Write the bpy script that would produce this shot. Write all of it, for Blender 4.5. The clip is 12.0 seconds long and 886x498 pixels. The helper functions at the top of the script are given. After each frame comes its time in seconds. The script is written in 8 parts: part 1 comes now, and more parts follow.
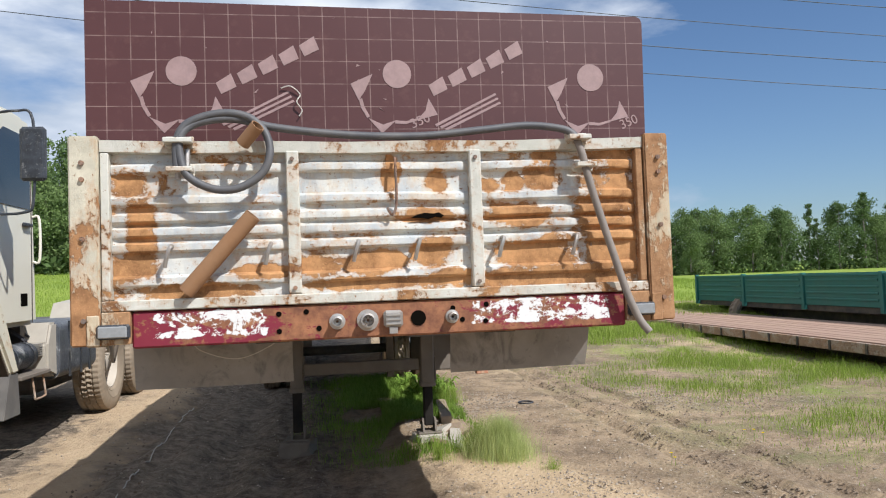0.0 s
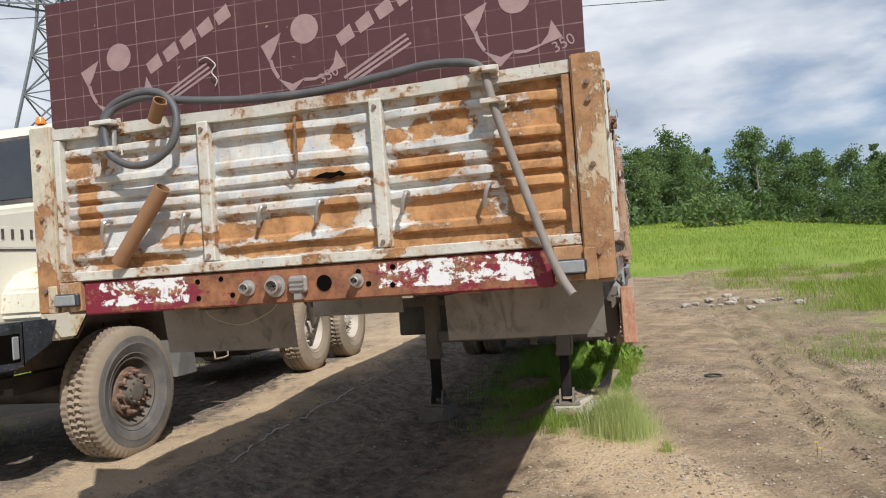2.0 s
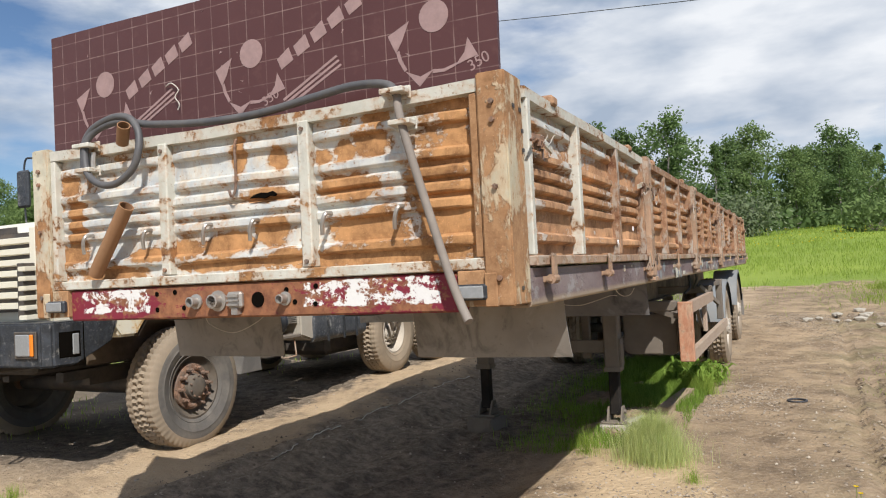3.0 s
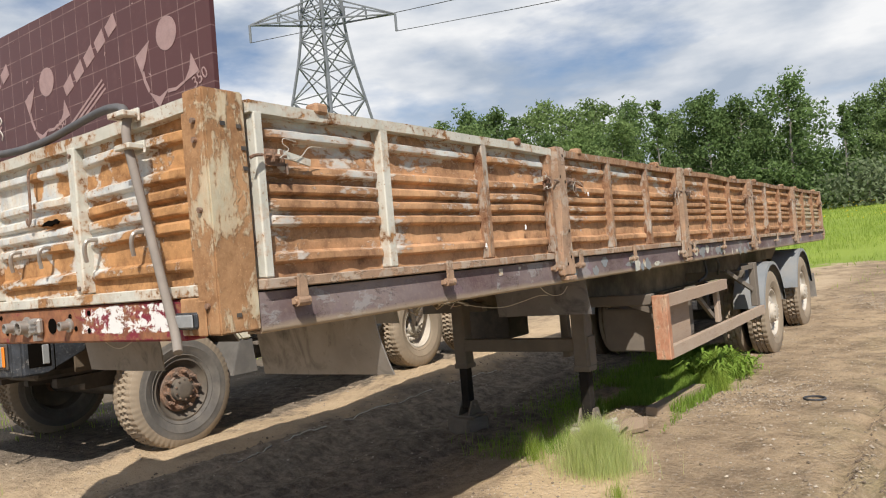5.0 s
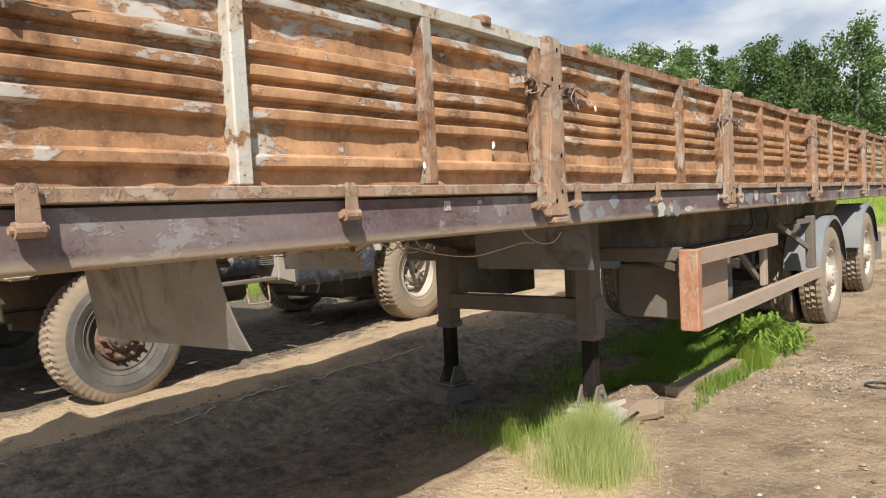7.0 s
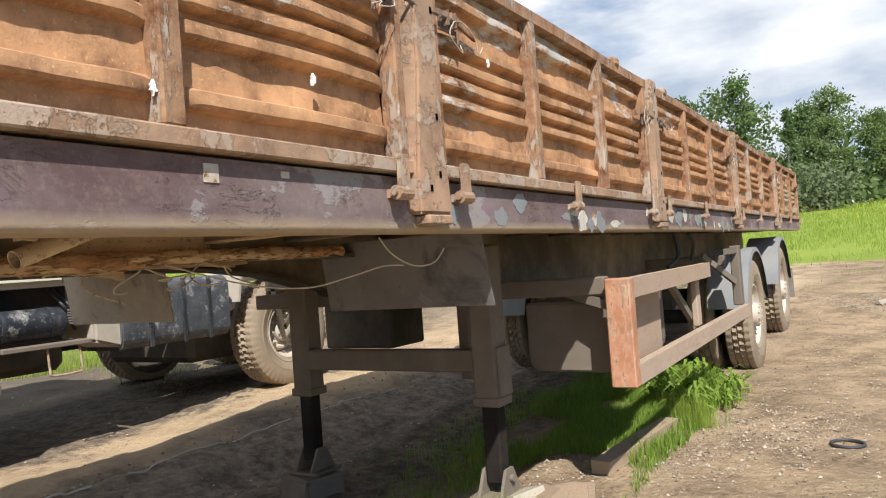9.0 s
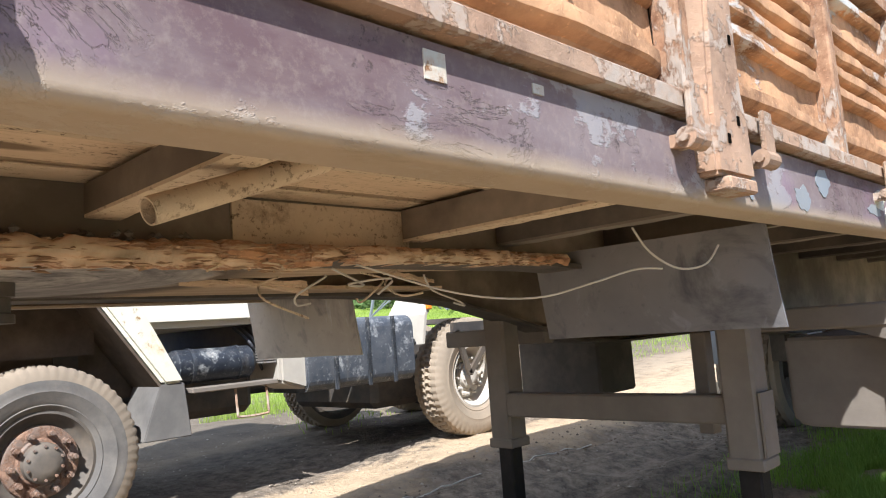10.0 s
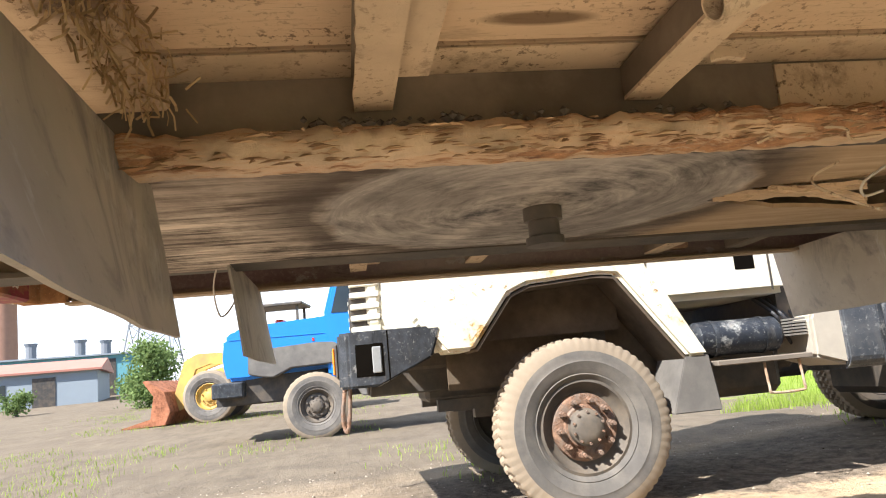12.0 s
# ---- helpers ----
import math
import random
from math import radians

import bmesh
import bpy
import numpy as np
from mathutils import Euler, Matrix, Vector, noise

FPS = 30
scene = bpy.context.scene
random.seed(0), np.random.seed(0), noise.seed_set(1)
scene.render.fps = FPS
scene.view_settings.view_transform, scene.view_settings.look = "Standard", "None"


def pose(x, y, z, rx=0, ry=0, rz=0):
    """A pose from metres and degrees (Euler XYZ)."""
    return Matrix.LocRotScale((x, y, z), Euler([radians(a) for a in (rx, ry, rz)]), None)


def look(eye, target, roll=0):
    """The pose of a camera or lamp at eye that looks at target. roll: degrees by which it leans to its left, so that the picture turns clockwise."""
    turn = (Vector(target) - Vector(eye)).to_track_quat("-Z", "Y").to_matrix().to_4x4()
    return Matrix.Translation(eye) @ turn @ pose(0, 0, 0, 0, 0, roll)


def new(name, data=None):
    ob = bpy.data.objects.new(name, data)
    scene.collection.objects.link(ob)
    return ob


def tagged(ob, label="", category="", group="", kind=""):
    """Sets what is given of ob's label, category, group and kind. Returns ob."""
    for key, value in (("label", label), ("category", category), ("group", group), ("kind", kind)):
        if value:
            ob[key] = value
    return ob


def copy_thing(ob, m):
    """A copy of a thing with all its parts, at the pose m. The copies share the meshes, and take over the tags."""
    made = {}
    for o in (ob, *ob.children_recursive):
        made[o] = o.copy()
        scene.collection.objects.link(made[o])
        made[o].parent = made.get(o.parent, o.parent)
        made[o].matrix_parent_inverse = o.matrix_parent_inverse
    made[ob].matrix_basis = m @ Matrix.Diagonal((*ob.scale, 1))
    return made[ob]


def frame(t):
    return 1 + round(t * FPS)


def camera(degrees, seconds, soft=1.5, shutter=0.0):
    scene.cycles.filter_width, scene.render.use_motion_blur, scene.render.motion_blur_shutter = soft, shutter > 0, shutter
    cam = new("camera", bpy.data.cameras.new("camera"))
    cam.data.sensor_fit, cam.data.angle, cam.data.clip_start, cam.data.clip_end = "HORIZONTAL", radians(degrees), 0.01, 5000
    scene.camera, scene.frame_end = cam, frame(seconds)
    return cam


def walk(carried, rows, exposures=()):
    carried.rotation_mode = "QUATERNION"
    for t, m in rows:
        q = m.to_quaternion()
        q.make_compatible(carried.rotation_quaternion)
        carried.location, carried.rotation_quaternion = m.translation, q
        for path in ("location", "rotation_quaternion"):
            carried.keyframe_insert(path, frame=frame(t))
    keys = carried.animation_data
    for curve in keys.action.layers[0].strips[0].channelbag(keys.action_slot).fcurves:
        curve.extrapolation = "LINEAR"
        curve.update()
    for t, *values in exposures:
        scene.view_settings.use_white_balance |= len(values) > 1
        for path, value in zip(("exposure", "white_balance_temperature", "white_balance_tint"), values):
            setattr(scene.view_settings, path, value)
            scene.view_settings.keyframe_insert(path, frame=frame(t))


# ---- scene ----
cam = camera(62.3, 12.0, soft=1.1)
PATH = [
    (0, (-0.262, -3.067, 1.515), (0.053, -1.093, 1.596), -2.1),
    (0.5, (0.092, -2.978, 1.472), (0.096, -0.984, 1.63), -0.5),
    (1, (0.479, -2.902, 1.473), (0.299, -0.915, 1.612), -1.8),
    (1.5, (0.922, -2.874, 1.45), (0.549, -0.911, 1.532), -3.6),
    (2, (1.313, -2.727, 1.402), (0.815, -0.79, 1.439), -4.1),
    (2.5, (1.713, -2.553, 1.429), (1.095, -0.651, 1.456), -3.6),
    (3, (2.132, -2.404, 1.434), (1.264, -0.603, 1.494), -2.9),
    (3.2, (2.26, -2.343, 1.426), (1.339, -0.569, 1.49), -2.7),
    (4.8, (3.204, -1.649, 1.503), (1.996, -0.056, 1.577), -5.8),
    (5, (3.258, -1.544, 1.475), (2.096, 0.083, 1.512), -5.1),
    (5.5, (3.329, -1.243, 1.435), (2.275, 0.455, 1.369), -3.5),
    (6, (3.266, -0.934, 1.398), (2.167, 0.733, 1.279), -2.7),
    (6.5, (3.143, -0.629, 1.42), (1.863, 0.901, 1.268), -1.7),
    (7, (2.932, -0.33, 1.378), (1.67, 1.218, 1.276), -2.9),
    (7.5, (2.768, 0.015, 1.376), (1.744, 1.733, 1.377), -5.6),
    (7.7, (2.732, 0.17, 1.357), (1.786, 1.932, 1.389), -5.7),
    (9.3, (2.173, 0.958, 1.186), (1.08, 2.633, 1.235), -3.7),
    (9.5, (2.056, 1.064, 1.186), (0.885, 2.683, 1.275), -4.2),
    (10, (1.826, 1.171, 1.091), (0.439, 2.595, 1.31), -4.3),
    (10.5, (1.634, 1.217, 0.971), (-0.015, 2.276, 1.373), -2.7),
    (11, (1.586, 1.214, 0.914), (-0.211, 1.951, 1.387), -4.3),
    (11.5, (1.607, 1.171, 0.904), (-0.293, 1.639, 1.315), -5.8),
    (12, (1.632, 1.145, 0.906), (-0.319, 1.428, 1.244), -5.4),
]
walk(cam, [(t, look(eye, target, roll)) for t, eye, target, roll in PATH],
     exposures=((0.0, 0.20, 5900, 10), (0.5, -0.06, 5900, 10), (1.5, -0.06, 5950, 10), (2.0, 0.0, 6050, 10), (3.0, 0.12, 6200, 10), (5.0, 0.16, 6450, 10), (7.0, 0.34, 6450, 10), (7.5, 0.32, 6450, 10), (9.4, 0.56, 6250, 10), (10.0, 1.10, 5650, 10), (10.6, 1.66, 5750, 10), (11.2, 1.70, 6150, 10), (12.0, 1.42, 6150, 10)))

# ---- light ----
SUN_DIR = Vector((0.60, -0.75, 1.0)).normalized()
sun = new("sun", bpy.data.lights.new("sun", "SUN"))
sun.data.energy, sun.data.angle, sun.data.color = 5.0, radians(0.6), (1.0, 0.94, 0.85)
sun.matrix_world = look(SUN_DIR * 40, (0, 0, 0))

world = bpy.data.worlds.new("sky")
scene.world = world
world.use_nodes = True
wn, wl = world.node_tree.nodes, world.node_tree.links
wn.clear()
w_out = wn.new("ShaderNodeOutputWorld")
w_bg = wn.new("ShaderNodeBackground")
w_sky = wn.new("ShaderNodeTexSky")
w_sky.sky_type, w_sky.sun_disc = "NISHITA", False
w_sky.sun_elevation = math.asin(SUN_DIR.z)
w_sky.sun_rotation = math.atan2(SUN_DIR.x, SUN_DIR.y)
w_sky.air_density, w_sky.dust_density, w_sky.ozone_density = 1.0, 0.6, 1.5
w_co = wn.new("ShaderNodeTexCoord")
w_map = wn.new("ShaderNodeMapping")
w_map.inputs["Scale"].default_value = (1.0, 1.0, 2.9)
w_noise = wn.new("ShaderNodeTexNoise")
w_noise.inputs["Scale"].default_value, w_noise.inputs["Detail"].default_value = 2.3, 9.0
w_noise.inputs["Roughness"].default_value = 0.55
w_ramp = wn.new("ShaderNodeValToRGB")
w_ramp.color_ramp.elements[0].position, w_ramp.color_ramp.elements[1].position = 0.43, 0.57
w_noise2 = wn.new("ShaderNodeTexNoise")
w_noise2.inputs["Scale"].default_value, w_noise2.inputs["Detail"].default_value = 5.0, 6.0
w_cloud = wn.new("ShaderNodeValToRGB")
w_cloud.color_ramp.elements[0].position, w_cloud.color_ramp.elements[1].position = 0.36, 0.66
w_cloud.color_ramp.elements[0].color = (5.4, 6.3, 7.6, 1)
w_cloud.color_ramp.elements[1].color = (12.0, 12.0, 12.0, 1)
w_mix = wn.new("ShaderNodeMixRGB")
wl.new(w_co.outputs["Generated"], w_map.inputs["Vector"])
wl.new(w_map.outputs["Vector"], w_noise.inputs["Vector"])
wl.new(w_map.outputs["Vector"], w_noise2.inputs["Vector"])
w_side = wn.new("ShaderNodeSeparateXYZ")
wl.new(w_co.outputs["Generated"], w_side.inputs[0])
w_clear = wn.new("ShaderNodeMapRange")
w_clear.inputs["From Min"].default_value, w_clear.inputs["From Max"].default_value = 0.0, 0.5
w_clear.inputs["To Min"].default_value, w_clear.inputs["To Max"].default_value = 0.075, -0.12
wl.new(w_side.outputs["X"], w_clear.inputs["Value"])
w_less = wn.new("ShaderNodeMath")
w_less.operation = "ADD"
wl.new(w_noise.outputs["Fac"], w_less.inputs[0])
wl.new(w_clear.outputs["Result"], w_less.inputs[1])
wl.new(w_less.outputs[0], w_ramp.inputs["Fac"])
wl.new(w_noise2.outputs["Fac"], w_cloud.inputs["Fac"])
wl.new(w_ramp.outputs["Color"], w_mix.inputs["Fac"])
w_tint = wn.new("ShaderNodeMixRGB")
w_tint.blend_type = "MULTIPLY"
w_tint.inputs["Fac"].default_value, w_tint.inputs["Color2"].default_value = 1.0, (1.04, 1.14, 1.26, 1)
wl.new(w_sky.outputs["Color"], w_tint.inputs["Color1"])
wl.new(w_tint.outputs["Color"], w_mix.inputs["Color1"])
wl.new(w_cloud.outputs["Color"], w_mix.inputs["Color2"])
wl.new(w_mix.outputs["Color"], w_bg.inputs["Color"])
w_bg.inputs["Strength"].default_value = 0.070
wl.new(w_bg.outputs["Background"], w_out.inputs["Surface"])


# ---- materials ----
class Nodes:
    """A small helper round one node material."""

    def __init__(self, name):
        self.mat = bpy.data.materials.new(name)
        self.mat.use_nodes = True
        self.n, self.l = self.mat.node_tree.nodes, self.mat.node_tree.links
        self.n.clear()
        self.out = self.n.new("ShaderNodeOutputMaterial")
        self.bsdf = self.n.new("ShaderNodeBsdfPrincipled")
        self.l.new(self.bsdf.outputs["BSDF"], self.out.inputs["Surface"])
        self.co = self.n.new("ShaderNodeTexCoord").outputs["Object"]

    def set(self, socket, value):
        if hasattr(value, "is_linked"):
            self.l.new(value, socket)
        elif isinstance(value, tuple):
            socket.default_value = (*value[:3], 1.0)
        else:
            socket.default_value = value

    def mapped(self, scale=(1, 1, 1), loc=(0, 0, 0), rot=(0, 0, 0), source=None):
        m = self.n.new("ShaderNodeMapping")
        m.inputs["Scale"].default_value, m.inputs["Location"].default_value = scale, loc
        m.inputs["Rotation"].default_value = rot
        self.l.new(source or self.co, m.inputs["Vector"])
        return m.outputs["Vector"]

    def noise(self, scale, detail=6.0, rough=0.6, vec=None, distort=0.0):
        t = self.n.new("ShaderNodeTexNoise")
        t.inputs["Scale"].default_value, t.inputs["Detail"].default_value = scale, detail
        t.inputs["Roughness"].default_value, t.inputs["Distortion"].default_value = rough, distort
        self.l.new(vec or self.co, t.inputs["Vector"])
        return t.outputs["Fac"]

    def voronoi(self, scale, vec=None, feature="F1"):
        t = self.n.new("ShaderNodeTexVoronoi")
        t.feature = feature
        t.inputs["Scale"].default_value = scale
        self.l.new(vec or self.co, t.inputs["Vector"])
        return t.outputs["Distance"]

    def ramp(self, fac, lo, hi, a=(0, 0, 0), b=(1, 1, 1)):
        r = self.n.new("ShaderNodeValToRGB")
        e = r.color_ramp.elements
        if lo < 0 or hi > 1:
            fac = self.math("DIVIDE", self.math("SUBTRACT", fac, lo), hi - lo)
            lo, hi = 0.0, 1.0
        e[0].position, e[1].position = lo, hi
        e[0].color, e[1].color = (*a, 1), (*b, 1)
        self.l.new(fac, r.inputs["Fac"])
        return r.outputs["Color"]

    def mix(self, fac, a, b, blend="MIX"):
        m = self.n.new("ShaderNodeMixRGB")
        m.blend_type = blend
        self.set(m.inputs["Fac"], fac)
        self.set(m.inputs["Color1"], a)
        self.set(m.inputs["Color2"], b)
        return m.outputs["Color"]

    def math(self, op, a, b=0.0):
        m = self.n.new("ShaderNodeMath")
        m.operation = op
        self.set(m.inputs[0], a)
        self.set(m.inputs[1], b)
        return m.outputs[0]

    def axes(self, source=None):
        s = self.n.new("ShaderNodeSeparateXYZ")
        self.l.new(source or self.co, s.inputs[0])
        return s.outputs

    def rand(self):
        return self.n.new("ShaderNodeObjectInfo").outputs["Random"]

    def island(self):
        return self.n.new("ShaderNodeNewGeometry").outputs["Random Per Island"]

    def bump(self, height, strength=0.3, distance=0.01):
        b = self.n.new("ShaderNodeBump")
        b.inputs["Strength"].default_value, b.inputs["Distance"].default_value = strength, distance
        self.l.new(height, b.inputs["Height"])
        self.l.new(b.outputs["Normal"], self.bsdf.inputs["Normal"])

    def done(self, colour, rough=0.7, metal=0.0, spec=0.5):
        self.set(self.bsdf.inputs["Base Color"], colour)
        self.set(self.bsdf.inputs["Roughness"], rough)
        self.set(self.bsdf.inputs["Metallic"], metal)
        self.bsdf.inputs["Specular IOR Level"].default_value = spec
        return self.mat


RIDGES = (2.000, 1.868, 1.800, 1.742, 1.680, 1.545)


def rusty(name, paint, amount, rust=(0.36, 0.17, 0.065), deep=(0.12, 0.045, 0.02), size=5.0, dust=0.0, stretch=(1, 1, 1), paint2=None, rough=0.6, crest=0.0, lean=(0, 0, 0), lean_from=(0, 0, 0), spots=(), spot_gain=0.17):
    """Painted steel eaten by rust; amount 0 to 1 of the face is rust. spots: rust patches (x, z, half width, half height). crest: paint kept on the pressed ridges; lean: more rust along an axis."""
    k = Nodes(name)
    v = k.mapped(stretch)
    big = k.noise(size, 9, 0.66, v, 0.35)
    small = k.noise(size * 7, 6, 0.72, v)
    field = k.mix(0.30, big, small)
    ax = k.axes()
    ridge = None
    if crest:
        for c in RIDGES:
            near = k.math("LESS_THAN", k.math("ABSOLUTE", k.math("SUBTRACT", ax[2], c + 0.004)), 0.015)
            ridge = near if ridge is None else k.math("MAXIMUM", ridge, near)
        field = k.math("SUBTRACT", field, k.math("MULTIPLY", ridge, crest))
    for i in range(3):
        if lean[i]:
            field = k.math("ADD", field, k.math("MULTIPLY", k.math("SUBTRACT", ax[i], lean_from[i]), lean[i]))
    patch = None
    for cx, cz, rx, rz in spots:
        dx = k.math("DIVIDE", k.math("SUBTRACT", ax[0], cx), rx * 1.25)
        dz = k.math("DIVIDE", k.math("SUBTRACT", ax[2], cz), rz * 1.25)
        near = k.math("SUBTRACT", 1.0, k.math("ADD", k.math("MULTIPLY", dx, dx), k.math("MULTIPLY", dz, dz)))
        patch = near if patch is None else k.math("MAXIMUM", patch, near)
    if spots:
        field = k.math("ADD", field, k.math("MULTIPLY", k.math("MAXIMUM", patch, -0.30), spot_gain))
    edge = 0.5 + (0.5 - amount) * 0.42
    mask = k.ramp(field, edge - 0.014, edge + 0.020)
    rim = k.ramp(field, edge - 0.085, edge + 0.01)
    tone = k.mix(k.ramp(k.noise(size * 2.6, 8, 0.72), 0.36, 0.60), deep, rust)
    tone = k.mix(k.ramp(k.noise(size * 0.8, 6, 0.62), 0.44, 0.70), tone, tuple(min(1, c * 1.40) for c in rust))
    tone = k.mix(k.math("MULTIPLY", k.ramp(k.noise(size * 1.3, 7, 0.7, k.mapped((1.4, 1.4, 0.5), (3, 1, 7))), 0.56, 0.74), 0.6), tone, deep)
    speck = k.ramp(k.noise(size * 22, 3, 0.6), 0.62, 0.72)
    tone = k.mix(k.math("MULTIPLY", speck, 0.5), tone, tuple(min(1, c * 1.9) for c in rust))
    coat = k.mix(k.ramp(k.noise(size * 1.4, 7, 0.65), 0.38, 0.66), paint, paint2 or tuple(c * 0.72 for c in paint))
    coat = k.mix(k.math("MULTIPLY", rim, 0.55), coat, tuple(c * 1.3 for c in rust))
    coat = k.mix(k.ramp(small, 0.60, 0.68), coat, tuple(c * 0.6 for c in rust))
    coat = k.mix(k.math("MULTIPLY", k.ramp(k.noise(size * 0.9, 7, 0.7, k.mapped((2.0, 2.0, 0.35), (5, 2, 1))), 0.55, 0.75), 0.45), coat, (0.16, 0.145, 0.13))
    if spots:
        coat = k.mix(k.math("MULTIPLY", k.ramp(k.noise(size * 1.7, 8, 0.7, k.mapped((1.3, 1.3, 0.6), (8, 4, 2))), 0.50, 0.66), 0.5), coat, (0.55, 0.38, 0.20))
        coat = k.mix(k.ramp(k.noise(size * 9, 5, 0.7, k.mapped((1, 1, 1), (2, 9, 5))), 0.655, 0.68), coat, deep)
    col = k.mix(mask, coat, tone)
    if dust:
        col = k.mix(k.math("MULTIPLY", k.ramp(k.noise(3.0, 5, 0.6), 0.3, 0.75), dust), col, (0.44, 0.34, 0.24))
    k.bump(k.mix(0.45, k.math("MULTIPLY", mask, -0.5), k.mix(0.5, k.noise(size * 16, 6, 0.75), k.noise(size * 4.5, 8, 0.75))), 0.9, 0.011)
    return k.done(col, k.mix(mask, (rough - 0.1,) * 3, (0.9,) * 3), 0.0, 0.3)


def plain(name, colour, vary=0.3, size=9.0, rough=0.6, metal=0.0, spec=0.5, bump=0.2, grime=None, grime_amount=0.4):
    k = Nodes(name)
    col = k.mix(k.noise(size, 7, 0.65), tuple(c * (1 - vary) for c in colour), tuple(min(1, c * (1 + vary)) for c in colour))
    if grime:
        col = k.mix(k.math("MULTIPLY", k.ramp(k.noise(size * 0.4, 6, 0.65), 0.42, 0.7), grime_amount), col, grime)
    k.bump(k.noise(size * 12, 5, 0.7), bump, 0.004)
    return k.done(col, rough, metal, spec)


FRONT_RUST = (
    (-1.04, 1.95, 0.06, 0.06), (-0.99, 1.74, 0.05, 0.17), (-1.02, 1.60, 0.10, 0.06), (-0.52, 1.57, 0.11, 0.03), (-0.85, 1.50, 0.24, 0.03),
    (-0.30, 1.60, 0.09, 0.06), (0.02, 1.95, 0.035, 0.09), (0.21, 1.935, 0.05, 0.045), (0.16, 1.785, 0.13, 0.028), (-0.05, 1.59, 0.13, 0.05),
    (0.18, 1.63, 0.09, 0.06), (-0.10, 1.51, 0.25, 0.025), (0.28, 1.53, 0.10, 0.03), (0.44, 1.915, 0.045, 0.03), (0.55, 1.92, 0.05, 0.04),
    (0.68, 1.945, 0.08, 0.055), (0.69, 2.04, 0.05, 0.05), (0.60, 1.78, 0.15, 0.05), (1.00, 1.76, 0.15, 0.34), (0.66, 1.61, 0.20, 0.07), (0.76, 1.51, 0.36, 0.05))
M_FRONT = rusty("chipped_white_paint", (0.66, 0.645, 0.585), 0.43, rust=(0.44, 0.235, 0.10), deep=(0.20, 0.095, 0.04), size=6.5, stretch=(1.0, 1, 1.3), paint2=(0.46, 0.49, 0.51), rough=0.5, crest=0.02, spots=FRONT_RUST)
M_FRAME = rusty("chipped_white_frame", (0.60, 0.58, 0.51), 0.34, rust=(0.36, 0.19, 0.08), size=6.0, paint2=(0.5, 0.49, 0.42))
M_POST = rusty("rusty_post", (0.60, 0.53, 0.38), 0.56, rust=(0.37, 0.21, 0.105), deep=(0.22, 0.11, 0.05), size=5.0, stretch=(1, 1, 0.5))
M_SIDE = rusty("rusty_side_board", (0.58, 0.58, 0.54), 0.71, rust=(0.46, 0.262, 0.138), deep=(0.185, 0.096, 0.054), size=4.6, stretch=(1, 0.6, 1.3), paint2=(0.42, 0.44, 0.44), crest=0.018, lean=(0, 0.012, -0.24), lean_from=(0, 3.2, 1.80))
M_POST_PALE = rusty("pale_rusty_post", (0.62, 0.57, 0.44), 0.44, rust=(0.38, 0.20, 0.09), deep=(0.22, 0.11, 0.05), size=6.0, stretch=(1, 1, 0.6), lean=(0, 0, -0.22), lean_from=(0, 0, 1.72))
M_SIDE_FAR = rusty("pale_side_board", (0.50, 0.42, 0.30), 0.45, rust=(0.42, 0.26, 0.14), size=3.0)
M_STAKE = rusty("rusty_stake", (0.43, 0.40, 0.35), 0.62, rust=(0.33, 0.20, 0.12), size=7.0, stretch=(1, 1, 0.4))
M_LIP = rusty("dusty_rusty_rail", (0.46, 0.38, 0.31), 0.55, rust=(0.34, 0.21, 0.135), deep=(0.2, 0.115, 0.075), size=6.0, dust=0.45)


